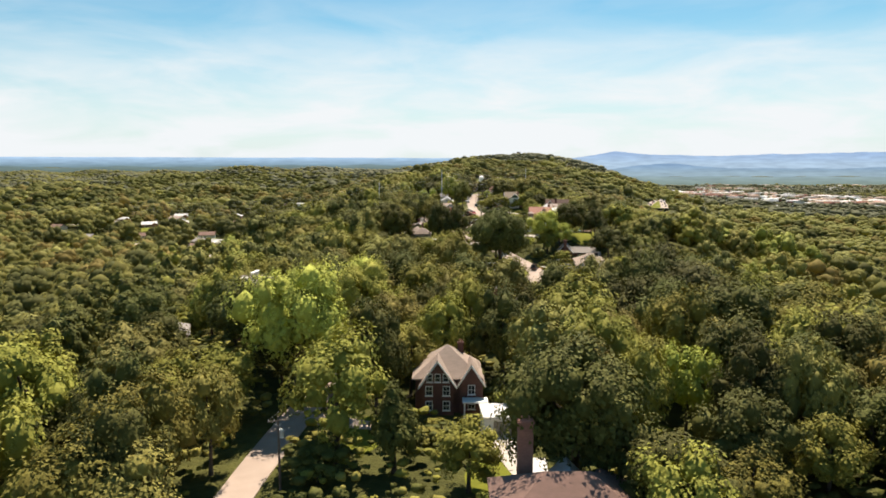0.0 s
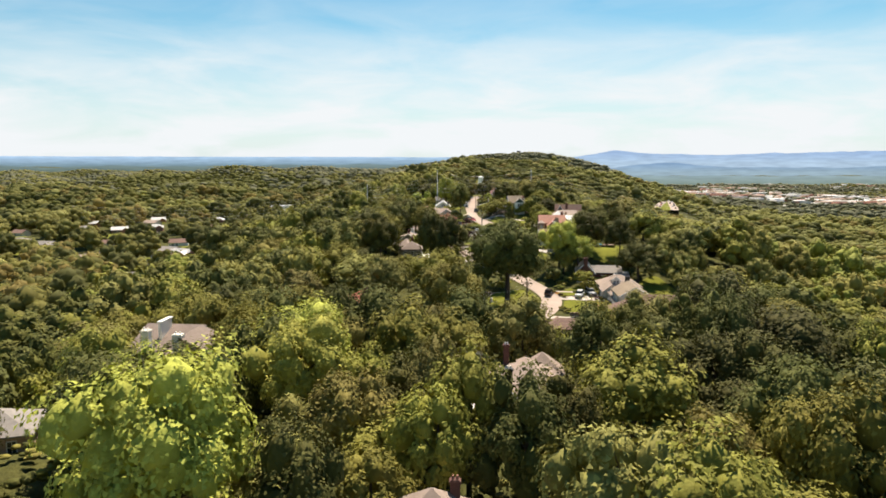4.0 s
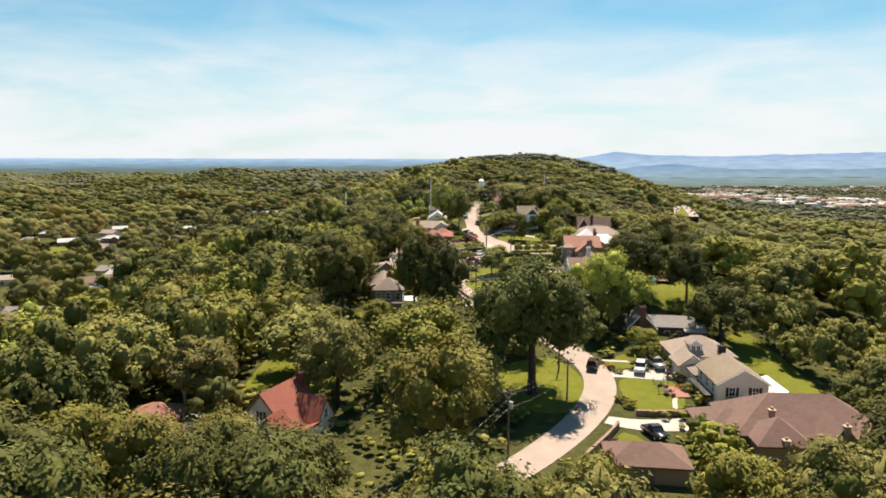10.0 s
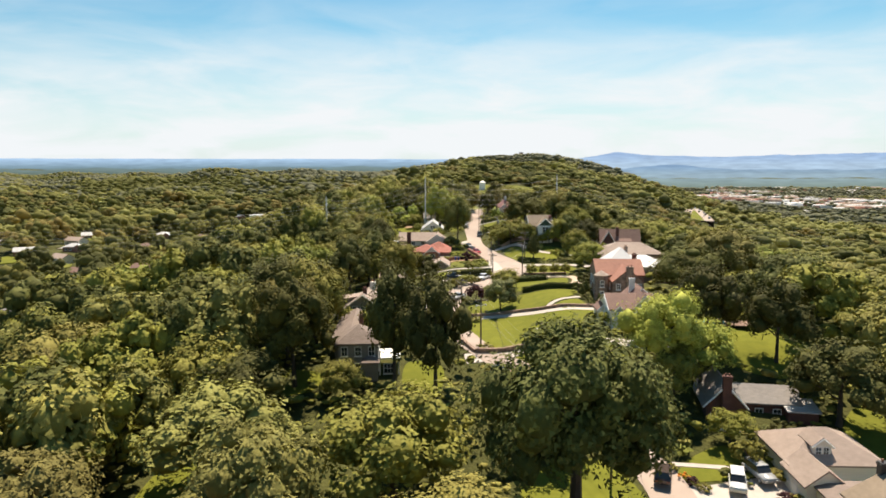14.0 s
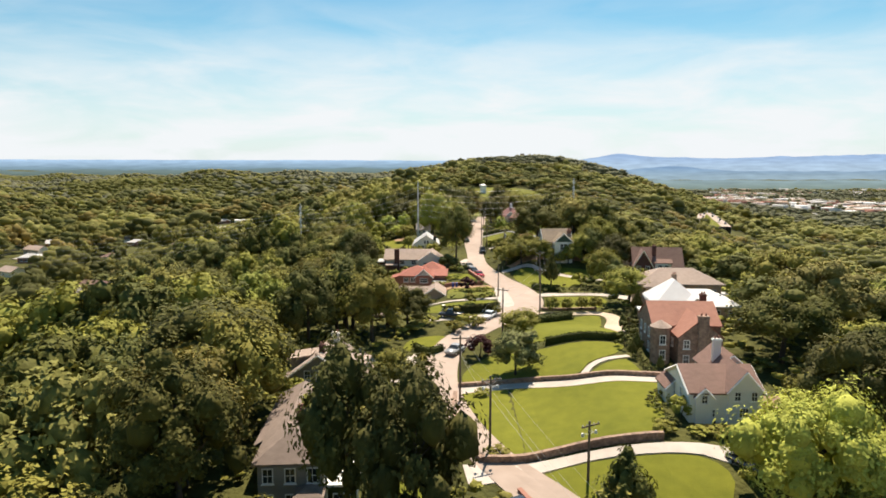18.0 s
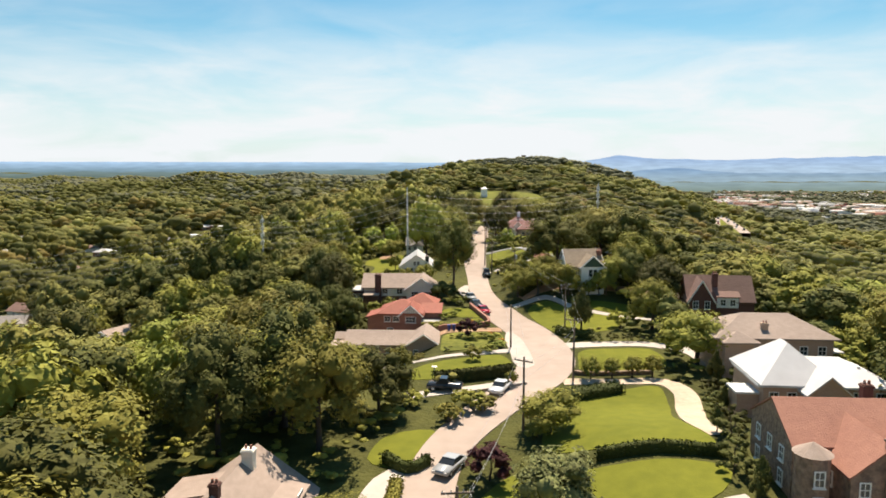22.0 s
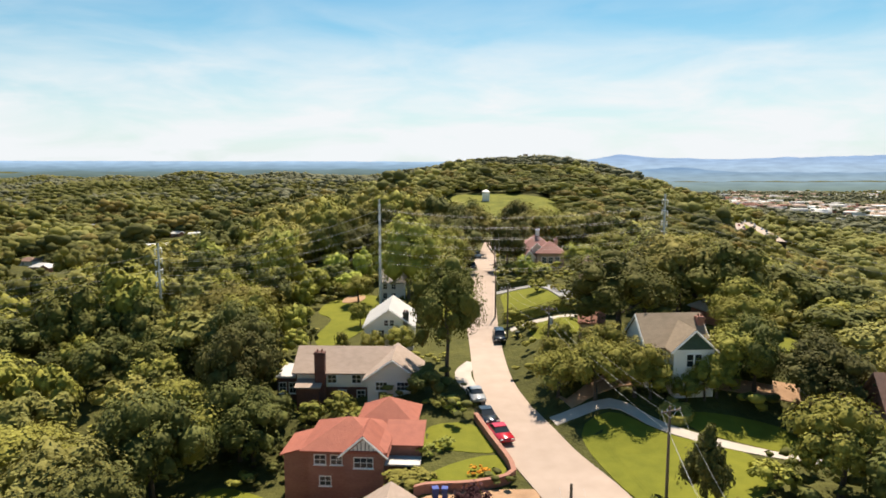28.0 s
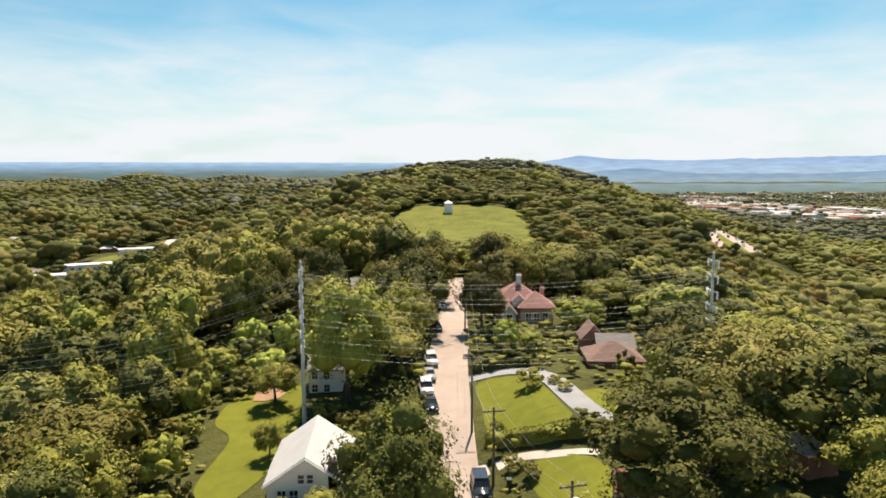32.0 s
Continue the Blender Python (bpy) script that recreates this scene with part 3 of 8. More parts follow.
LAWNS = [
    ([(9.9, 302), (14, 303.2), (19, 302.6), (27.1, 298.6), (36.2, 296.6), (34.4, 290), (33.1, 284.7), (31.1, 281), (23.0, 282.4), (15.1, 282.2), (11.9, 283.4), (9.3, 294.5)], "smooth green lawn below the stone wall"),
    ([(15.3, 276.2), (18.5, 278.2), (22.4, 278.4), (29.0, 277.2), (34.1, 276.6), (36.4, 274.4), (35.5, 271), (30.1, 266), (24, 265), (20, 267.6)], "green lawn inside the curved drive"),
    ([(10.6, 306), (11.2, 312.4), (15.8, 318.8), (20, 317.6), (24.2, 316.7), (35.2, 314.2), (33.4, 309.3), (28.6, 306.2), (26, 302.6), (18.2, 305.9)], "middle terrace of green lawn"),
    ([(27.9, 301.1), (29.4, 303.6), (31.3, 305.4), (34.4, 306.6), (34.6, 300.2)], "small curved lawn beside the path"),
    ([(20.6, 329), (24.6, 336.6), (28.6, 341.4), (33.5, 343.6), (38.9, 345), (37.6, 336), (35.9, 329.4), (36.4, 318.4), (30, 319.4), (24.6, 320.6), (20, 323)], "upper terrace of green lawn"),
    ([(32, 363.5), (38, 364.6), (43.5, 364), (44, 357), (41, 353), (30.5, 352.2), (30.2, 357)], "small rectangular lawn behind clipped shrubs"),
    ([(26.6, 391.5), (30.5, 395), (36, 391), (43.5, 387), (42, 379.2), (36, 375.6), (31.4, 375), (28.6, 379)], "green corner lawn by the street"),
    ([(38.3, 394.4), (44, 394), (50, 391), (49, 386.6), (44, 389), (39.8, 391.4)], "strip of sunlit lawn"),
    ([(5.4, 357.2), (12, 360), (18.4, 361.4), (18.6, 352.4), (7, 349.2), (2.5, 351)], "garden lawn before the low brick house"),
    ([(9.3, 395.4), (14.3, 395.8), (17, 388.6), (11.9, 388.9), (8.6, 391)], "upper garden lawn beside the steps"),
    ([(8, 381.6), (11.6, 385.6), (16.6, 387.6), (17, 382.9), (11.7, 381.2)], "lower garden lawn above the retaining wall"),
    ([(0.4, 322.8), (2.2, 328.6), (7.4, 330.2), (7.8, 325.4), (5.4, 321.2), (2.4, 320.9)], "small lawn behind a hedge"),
    ([(22.4, 443.2), (23.2, 452), (24, 461.6), (28, 460.6), (30.9, 457), (32, 451), (32.6, 443), (33, 438.4), (28, 438.8), (24.4, 441.4)], "fenced green lawn inside the grey drive"),
    ([(36.6, 448), (36.9, 442.5), (39, 439.4), (42, 440), (41, 448)], "lawn beside the grey drive"),
    ([(26.3, 432), (32.4, 428.2), (33.4, 424), (32.1, 419.9), (26.6, 423.5)], "sunlit lawn beyond the clipped hedge"),
    ([(-10, 446), (-13.4, 452), (-13, 460), (-9.6, 465), (-2.8, 463.4), (-1.6, 449), (-3.4, 436), (-8, 428), (-11, 434)], "sloping sunlit garden lawn"),
    ([(5, 447), (9, 455), (13.6, 456), (13.6, 447.6), (9, 444)], "roadside garden lawn beside the parked cars"),
    ([(-16.6, 384.3), (-15.2, 391.6), (-7.2, 387.1), (-5.6, 379.4), (-12, 377)], "lawn behind the red roofed house"),
    ([(19.5, 222.5), (25.4, 223.8), (28, 231), (29.4, 239), (26.4, 247.5), (20, 247), (15, 242), (15, 229)], "green roadside lawn beneath a tall tree"),
    ([(24.8, 205.2), (27.6, 209.6), (31, 214.8), (33.4, 211), (33.6, 206.4), (29, 205.4)], "small yellowing lawn behind the garden wall"),
    ([(-0.4, 267.6), (5, 267), (5.4, 275.6), (-0.2, 277)], "sunlit patch of lawn beside the shingled house"),
    ([(-22.5, 267), (-15, 267.6), (-14.4, 273.4), (-21.5, 275)], "small lawn west of the shingled house"),
    ([(36.8, 238.2), (44.7, 237.2), (45, 229.5), (42, 223), (36, 222.5), (34.8, 229.5)], "front lawn of the cream house"),
    ([(34.6, 243.2), (37, 247.6), (43.5, 251.2), (43.6, 244.4), (39, 243)], "lawn strip above the driveway"),
    ([(51.5, 272), (51.5, 282), (57, 284), (66, 288), (68, 276), (60, 268)], "sunny lawn by the swimming pool"),
    ([(-31, 232), (-31, 250), (-26.4, 256), (-22, 250), (-20, 240), (-16, 236), (-22, 228)], "lawn around the red roofed cottage"),
    ([(-52, 90), (-49, 103), (-44, 100), (-40, 87)], "patch of lawn under the trees"),
    ([(-15.4, 93.1), (-11, 99.8), (-7, 96), (-10.4, 86.3)], "patch of lawn beside the drive"),
    ([(2.6, 80), (5, 86), (8, 84), (8, 75), (4, 75)], "small lawn between the houses"),
    ([(28, 96), (33, 95), (33, 80), (28, 74), (21.2, 75), (26, 86)], "sunny grassy clearing"),
    ([(58, 244), (62, 256), (70, 262), (72, 240), (66, 226)], "long sunny back lawn"),
    ([(55, 408), (62, 425), (75, 430), (72, 410), (62, 402)], "bright grassy slope"),
]
for outline, words in LAWNS:
    patch("lawn", outline, LAWN, 0.06, words, "lawn")
patch("flower_garden", [(9, 364.5), (14, 365.6), (18.6, 367), (19.2, 376), (10, 376.4), (8.6, 370)], ROUGH_GRASS, 0.08, "sunny rough flower garden beside the street", "garden")
for outline, words in (
    ([(8, 800), (20, 842), (55, 848), (92, 828), (94, 770), (78, 680), (44, 670), (14, 690), (10, 740)], "green hillside meadow among the woods"),
    ([(-190, 660), (-150, 680), (-150, 640), (-185, 625)], "mown field in the valley"),
):
    patch("meadow", outline, ROUGH_GRASS, 0.3, words, "meadow", step=12)

patch("bare_yard", [(-9.6, 459), (-9.2, 464.6), (-5.4, 464.2), (-5.8, 459.4)], SOIL, 0.16, "reddish bare earth at the top of the garden lawn", "yard")
patch("bare_yard", [(-43.5, 389.5), (-50.5, 392.5), (-52, 398.5), (-45, 397.5)], SOIL, 0.15, "sunlit bare earth yard among tall trees", "yard")

# ---- trees ----
rng = np.random.default_rng(7)


def ico(level):
    bm = bmesh.new()
    bmesh.ops.create_icosphere(bm, subdivisions=level, radius=1.0)
    v = np.array([p.co[:] for p in bm.verts])
    f = np.array([[p.index for p in q.verts] for q in bm.faces])
    bm.free()
    return v, f


ICO_1 = ico(1)


def crown_arrays(r, lobes, cards, leaf, height=1.0, core=ICO_1, cone=0.0, droop=0.0, ragged=0.25, core_size=0.68, lumpy=0.16, tuft=11, bough=(0.24, 0.46), shag=0.22):
    """A crown of radius 1 about the origin: rounded boughs, each a lumpy heart under tufts of leafy sprays.
    cone: how far it narrows upwards; tuft: the sprays in each tuft; bough: the range of the boughs' radii; shag: how unruly the sprays stand."""
    V, Fc = [], []
    count = 0
    k = np.arange(lobes) + 0.5
    up = 1 - 1.55 * k / lobes + r.normal(0, 0.05, lobes)
    up = np.clip(up, -0.75, 0.98)
    round_ = np.pi * (1 + 5 ** 0.5) * k + r.uniform(0, 6) + r.normal(0, 0.25, lobes)
    flat = np.sqrt(np.maximum(0, 1 - up * up))
    centres = np.stack([flat * np.cos(round_), flat * np.sin(round_), up], 1) * r.uniform(0.42, 0.86, (lobes, 1))
    if cone:
        centres[:, :2] *= (1 - cone * (up[:, None] + 0.55) / 1.55)
    radii = r.uniform(*bough, lobes) * (1 - 0.35 * cone * np.clip(up, 0, 1))
    centres[:, 2] *= height
    spare = max(1, cards // lobes)
    for c, s in zip(centres, radii):
        v, f = core
        lump = v * s * core_size * (1 + r.normal(0, lumpy, (len(v), 1))) + c
        V.append(lump), Fc.append(f + count)
        count += len(v)
        out = c / (np.linalg.norm(c) + 1e-6)
        heads = max(1, spare // tuft)
        h = r.normal(size=(heads, 3)) + out * 0.8 + [0, 0, 0.4 - droop]
        h /= np.linalg.norm(h, axis=1)[:, None]
        h_out = r.uniform(0.78, 1.0 + ragged, (heads, 1))
        which = np.arange(spare) % heads
        d = h[which] + r.normal(0, 0.24, (spare, 3))
        d /= np.linalg.norm(d, axis=1)[:, None]
        at = c + d * s * h_out[which] * r.uniform(0.84, 1.08, (spare, 1))
        nrm = h[which] * 0.55 + d * 0.35 + [0, 0.02, 0.25] + r.normal(0, shag, (spare, 3))
        nrm /= np.linalg.norm(nrm, axis=1)[:, None]
        a = np.cross(nrm, r.normal(size=(spare, 3)))
        a /= np.linalg.norm(a, axis=1)[:, None]
        b = np.cross(nrm, a)
        size = leaf * r.uniform(0.55, 1.35, (spare, 1))
        a, b = a * size, b * size * r.uniform(0.6, 1.0, (spare, 1))
        blade = np.stack([at - a * 0.8 - b * 0.5, at + a * 0.8 - b * 0.5 + nrm * size * 0.15, at + b], 1).reshape(-1, 3)
        V.append(blade)
        Fc.append(count + np.arange(3 * spare).reshape(-1, 3))
        count += 3 * spare
    return np.concatenate(V), np.concatenate(Fc)


def trunk_mesh(r, height, width, limbs=5, lean=0.3):
    bm = bmesh.new()
    p, rad = Vector((0, 0, -1.2)), width * 1.5
    top = []
    for i, f in enumerate((0.12, 0.35, 0.6, 0.85)):
        q = Vector((r.normal(0, lean) * f, r.normal(0, lean) * f, height * f))
        nxt = width * (1 - 0.75 * f)
        beam(bm, p, q, rad, nxt, 8)
        p, rad = q, nxt
        top.append((q.copy(), nxt))
    for i in range(limbs):
        s, w = top[1 + i % 3]
        a = i * 2.4 + r.uniform(0, 1)
        e = s + Vector((math.cos(a), math.sin(a), 0.8)) * height * r.uniform(0.16, 0.3)
        beam(bm, s, e, w * 0.5, w * 0.15, 5)
    return bm


TREE_KINDS = {}


def tree_kind(key, leaf_mat, words, seed, tall=12.0, wide=5.0, clear=0.3, lobes=30, cards=2900, leaf=0.056, cone=0.0, name="tree", **more):
    """One tree of each kind is a pattern; its copies are placed by plant()."""
    r = np.random.default_rng(seed)
    hang = tall * clear
    half = (tall - hang) / 2
    v, f = crown_arrays(r, lobes, cards, leaf, 1.0, cone=cone, **more)
    v = v * [wide, wide, half * 1.02] + [0, 0, hang + half]
    TREE_KINDS[key] = dict(crown=raw_mesh("crown", v, f, [leaf_mat]), r=r, tall=tall, wide=wide, clear=clear, words=words, name=name, first=None)


tree_kind("oak", LEAF_DARK, "tall dark green broadleaf tree with a dense crown", 1, 12, 5.0, 0.14, 22, 4200, 0.047)
tree_kind("oak2", LEAF_DARK, "spreading dark green oak with a lumpy crown", 2, 13, 6.2, 0.13, 26, 4800, 0.042)
tree_kind("great_oak", LEAF_DARK, "very tall spreading oak on the roadside lawn", 21, 24, 9, 0.12, 54, 12500, 0.033, ragged=0.4, bough=(0.17, 0.36))
tree_kind("great_maple", LEAF_YELLOW, "great yellow-green maple in full leaf", 22, 18, 9, 0.15, 44, 8800, 0.032, ragged=0.3, bough=(0.18, 0.38))
tree_kind("broad_oak", LEAF_OAK, "broad spreading oak with a high domed crown", 23, 17, 8.5, 0.18, 40, 8000, 0.033, ragged=0.35, bough=(0.18, 0.38))
tree_kind("ash", LEAF_MID, "rounded mid-green broadleaf tree on the slope", 3, 11, 4.6, 0.12, 20, 4000, 0.05)
tree_kind("ash2", LEAF_MID, "leafy mid-green tree with uneven boughs", 4, 13, 5.2, 0.15, 18, 3900, 0.048, ragged=0.4)
tree_kind("maple", LEAF_BRIGHT, "bright yellow-green maple in full leaf", 5, 12, 5.6, 0.12, 24, 4400, 0.045)
tree_kind("maple2", LEAF_BRIGHT, "light green young tree with loose boughs", 6, 10, 4.0, 0.2, 18, 3400, 0.055, ragged=0.35)
tree_kind("locust", LEAF_OLIVE, "feathery olive-green tree with a hazy crown", 8, 12, 5.4, 0.15, 22, 4600, 0.042, ragged=0.42, core_size=0.74, tuft=8)
tree_kind("locust2", LEAF_BROWN, "olive-brown broadleaf tree in dry leaf", 9, 11, 5.0, 0.13, 22, 4200, 0.045)
tree_kind("grey", LEAF_GREY, "grey-green tree with drooping boughs", 10, 10, 4.0, 0.12, 22, 3400, 0.05, droop=0.7, ragged=0.45, tuft=7)
tree_kind("magnolia", LEAF_DARK, "dark evergreen cone-shaped tree", 11, 12, 3.8, 0.06, 30, 3600, 0.055, cone=0.7)
tree_kind("cypress", LEAF_DARK, "dark green clipped conical evergreen", 12, 8, 2.6, 0.08, 26, 2400, 0.065, cone=0.75)
tree_kind("bloom", FLOWER, "round shrub tree covered in cream blossom", 13, 5.0, 3.3, 0.05, 24, 2600, 0.055, name="flowering_tree")
tree_kind("bush", LEAF_MID, "rounded green shrub in a garden", 14, 2.4, 1.5, 0.0, 9, 640, 0.12, name="shrub")
tree_kind("darkbush", LEAF_DARK, "round clipped dark green shrub", 15, 2.2, 1.3, 0.0, 9, 640, 0.11, ragged=0.08, name="shrub")
tree_kind("redbush", LEAF_RED, "dark red leaved garden shrub", 16, 3.2, 1.9, 0.05, 11, 760, 0.1, name="shrub")
tree_kind("brightbush", LEAF_LIGHT, "bright green shrub in a garden", 17, 2.2, 1.5, 0.0, 9, 640, 0.12, name="shrub")
tree_kind("flowers", ORANGE_FLOWER, "low bed of orange flowers", 18, 0.9, 0.9, 0.0, 6, 120, 0.18, name="flower_bed")


def plant(key, x, y, tall=None, wide=None, words=""):
    """A tree of that kind on the land, of that height and crown radius."""
    k = TREE_KINDS[key]
    tall, wide = tall or k["tall"], wide or k["wide"]
    spin = rng.uniform(0, 360)
    m = pose(x, y, ground(x, y), 0, 0, spin) @ Matrix.Diagonal((wide / k["wide"], wide / k["wide"], tall / k["tall"], 1))
    if k["first"] is None:
        ob = new(k["name"])
        tagged(ob, k["words"], "shrub" if k["name"] == "shrub" else "flowers" if k["name"] == "flower_bed" else "tree", k["name"] + "s")
        part("trunk", trunk_mesh(k["r"], k["tall"] * 0.9, 0.028 * k["tall"], 5), BARK, ob)
        crown = new("crown", k["crown"])
        crown.parent = ob
        k["first"] = ob
        ob.matrix_basis = m
    else:
        ob = copy_thing(k["first"], m @ Matrix.Diagonal((*[1 / c for c in k["first"].scale], 1)))
    if words:
        ob["label"] = words
    return ob



PLANTED = []


def grove(kinds, rows):
    """Trees of (x, y, height, crown radius), the kinds in turn."""
    for i, (x, y, tall, wide) in enumerate(rows):
        plant(kinds[i % len(kinds)] if isinstance(kinds, (list, tuple)) else kinds, x, y, tall, wide)
        PLANTED.append((x, y, wide))

# ---- woods ----
CLEARINGS = [o for o, w in LAWNS] + [
    [(-80, 150), (-62, 150), (-66, 168), (-80, 168)],
    [(-6, 55), (22, 55), (20, 72), (12, 98), (9, 112), (-5, 112), (-6, 98), (2, 78)],       # the first two houses
    [(-26, 62), (-20, 62), (-13, 90), (-14, 104), (-24, 106)],     # the sandy drive
    [(4, 128), (23, 128), (23, 163), (4, 163)],                   # the white house with the tan roof
    [(-56, 128), (-33, 128), (-33, 172), (-56, 172)],             # the cedar house
    [(-44, 198), (-14, 198), (-14, 232), (-30, 246), (-44, 224)],              # the cottage and its garage
    [(14, 200), (36, 205), (38, 250), (14, 250)],                 # the bend of the street
    [(28, 188), (58, 188), (66, 226), (66, 262), (34, 262)],                 # the cream and the brown house
    [(36, 250), (60, 254), (70, 270), (70, 292), (52, 296), (36, 272)],      # the stone cottage and the pool
    [(6, 264), (22, 262), (50, 270), (66, 345), (76, 372), (80, 398), (20, 400), (0, 345), (6, 320)],   # terraces, manor
    [(-16, 262), (0, 262), (0, 300), (-2, 322), (-20, 322)],                 # the two shingled houses
    [(-14, 346), (22, 338), (22, 430), (8, 446), (-12, 446), (-16, 400)],  # the houses on the west side
    [(20, 372), (76, 372), (72, 402), (44, 416), (28, 430), (20, 430)],      # the corner lawn, gabled house
    [(-20, 428), (6, 428), (6, 486), (-20, 486)],
    [(16, 425), (50, 425), (50, 475), (26, 480), (16, 470)],
    [(18, 470), (34, 470), (34, 515), (18, 515)],
    [(30, 484), (50, 484), (50, 512), (30, 512)],
    [(-3, 505), (18, 505), (18, 538), (-3, 538)],
    [(18, 606), (72, 602), (94, 770), (94, 830), (55, 852), (20, 846), (4, 800), (-2, 710)],
    [(-190, 660), (-150, 680), (-150, 640), (-185, 625)],
    [(-196, 800), (-168, 715), (-135, 670), (-98, 692), (-118, 780), (-125, 850), (-150, 930), (-186, 1000), (-212, 1045), (-214, 960), (-198, 900), (-202, 850)],        # the valley field
    [(4, 197), (10, 168), (36, 164), (40, 196), (36, 210), (14, 208)],
    [(0, 262), (7, 262), (5, 300), (0, 300)],
    [(-28, 50), (-6, 50), (-8, 84), (-20, 108), (-28, 108)],
    [(-12, 60), (3, 60), (3, 80), (-3, 96), (-9, 96)],
    [(-62, 96), (-31, 96), (-31, 132), (-62, 132)],
    [(-34, 84), (-16, 92), (-20, 130), (-36, 130)],
    [(28, 455), (54, 455), (54, 486), (28, 486)],
    [(4, 236), (16, 232), (16, 262), (5, 262)],
    [(-16, 194), (10, 194), (8, 234), (-16, 240)],
    [(24, 256), (44, 256), (48, 278), (24, 270)],
    [(-14, 342), (6, 342), (6, 372), (-16, 372)],
    [(-8, 326), (4, 326), (4, 340), (-8, 340)],
    [(-42, 380), (-54, 382), (-72, 396), (-70, 408), (-54, 404), (-42, 402)],
    [(-44, 300), (-58, 302), (-58, 318), (-44, 320)],
    [(-4, 306), (6, 306), (6, 322), (-4, 322)],
    [(-19, 243), (1, 243), (1, 277), (-19, 277)],
]


def free(x, y, margin=0.0):
    """Where trees may grow: off the street, the drives and the gardens."""
    ok = ~beside(x, y, [p[:2] for p in ROAD[7:]], 5.5 + margin) & ~beside(x, y, [p[:2] for p in ROAD[:8]], 3.2 + margin)
    for hx, hy, turn in VALLEY_PLOTS:
        # the plot and the open yard south of it
        dx, dy = x - hx, y - hy
        along = -(dx * hx + dy * (hy - 180)) / np.hypot(hx, hy - 180)
        across = (dx * (hy - 180) - dy * hx) / np.hypot(hx, hy - 180)
        ok &= ~((along > -9) & (along < 54) & (np.abs(across) < 13))
    for name, line, surface, words in PAVING:
        ok &= ~beside(x, y, [p[:2] for p in line], 3.0 + margin)
    for poly in CLEARINGS:
        ok &= ~inside(x, y, poly)
    ok &= ~beside(x, y, [(243, 775), (260, 830), (282, 900), (306, 975)], 36)
    for px, py, pr in PLANTED:
        ok &= np.hypot(x - px, y - py) > pr * 0.75 + 1.5
    return ok


def scatter(x0, x1, y0, y1, gap, stray=0.5):
    gxs, gys = np.meshgrid(np.arange(float(x0), x1, gap), np.arange(float(y0), y1, gap * 0.87))
    gxs[1::2] += gap / 2
    x = (gxs + rng.uniform(-stray, stray, gxs.shape) * gap).ravel()
    y = (gys + rng.uniform(-stray, stray, gys.shape) * gap).ravel()
    return x, y


def stand(name, x, y, patterns, mats, tall, wide, words, reach=1.0, mixed=0.9, size=None, deep=0.46):
    """Many trees as one mass: patterns are crowns of radius 1, tall and wide the ranges of their sizes."""
    groups = [[] for _ in mats]
    pick = rng.integers(0, len(patterns), len(x))
    z = land(x, y)
    # neighbouring trees tend to be of one sort
    u, v = x / reach, y / reach
    sort = np.sin(u / 31 + 2 + np.sin(v / 47)) + np.sin(v / 23 + u / 57 + np.sin(u / 71)) + rng.normal(0, mixed, len(x))
    edges = np.quantile(sort, np.linspace(0, 1, len(mats) + 1)[1:-1]) if len(mats) > 1 else []
    # lighter sorts on the eastern slope: creeper, plus haze put into the leaf colour
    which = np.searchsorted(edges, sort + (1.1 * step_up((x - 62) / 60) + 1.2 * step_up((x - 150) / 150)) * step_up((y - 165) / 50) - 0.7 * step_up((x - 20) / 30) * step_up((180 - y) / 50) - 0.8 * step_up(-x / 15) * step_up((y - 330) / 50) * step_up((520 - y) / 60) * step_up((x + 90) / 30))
    size = size if size is not None else np.clip(rng.normal(0.5, 0.3, len(x)) + 0.22 * np.sin(x / 43 + y / 71) + 0.18 * np.sin(y / 37 - x / 83), 0, 1)
    t, a = tall[0] + (tall[1] - tall[0]) * size, rng.uniform(0, 6.28, len(x))
    # lower growth on the eastern slope, below the power line
    t = t * (1 - 0.38 * step_up((x - 50) / 14) * step_up((y - 275) / 30) * step_up((190 - x) / 40))
    # young growth below the hillside meadow
    t = t * (1 - 0.34 * step_up((y - 530) / 30) * step_up((680 - y) / 30) * step_up((x - 5) / 15) * step_up((105 - x) / 20))
    w = wide[0] + (wide[1] - wide[0]) * np.clip(size + rng.normal(0, 0.25, len(x)), 0, 1)
    V, Fc, M, count = [], [], [], 0
    for i in range(len(x)):
        v, f = patterns[pick[i]]
        c, s = math.cos(a[i]), math.sin(a[i])
        half = t[i] * deep
        q = np.empty_like(v)
        q[:, 0] = (v[:, 0] * c - v[:, 1] * s) * w[i] + x[i]
        q[:, 1] = (v[:, 0] * s + v[:, 1] * c) * w[i] + y[i]
        q[:, 2] = v[:, 2] * half + z[i] + t[i] - half
        V.append(q), Fc.append(f + count), M.append(np.full(len(f), which[i], np.int32))
        count += len(v)
    me = raw_mesh(name, np.concatenate(V), np.concatenate(Fc), mats)
    me.polygons.foreach_set("material_index", np.concatenate(M))
    me.polygons.foreach_set("use_smooth", np.ones(len(me.polygons), bool))
    return tagged(new(name, me), words, "woods", kind="stuff")


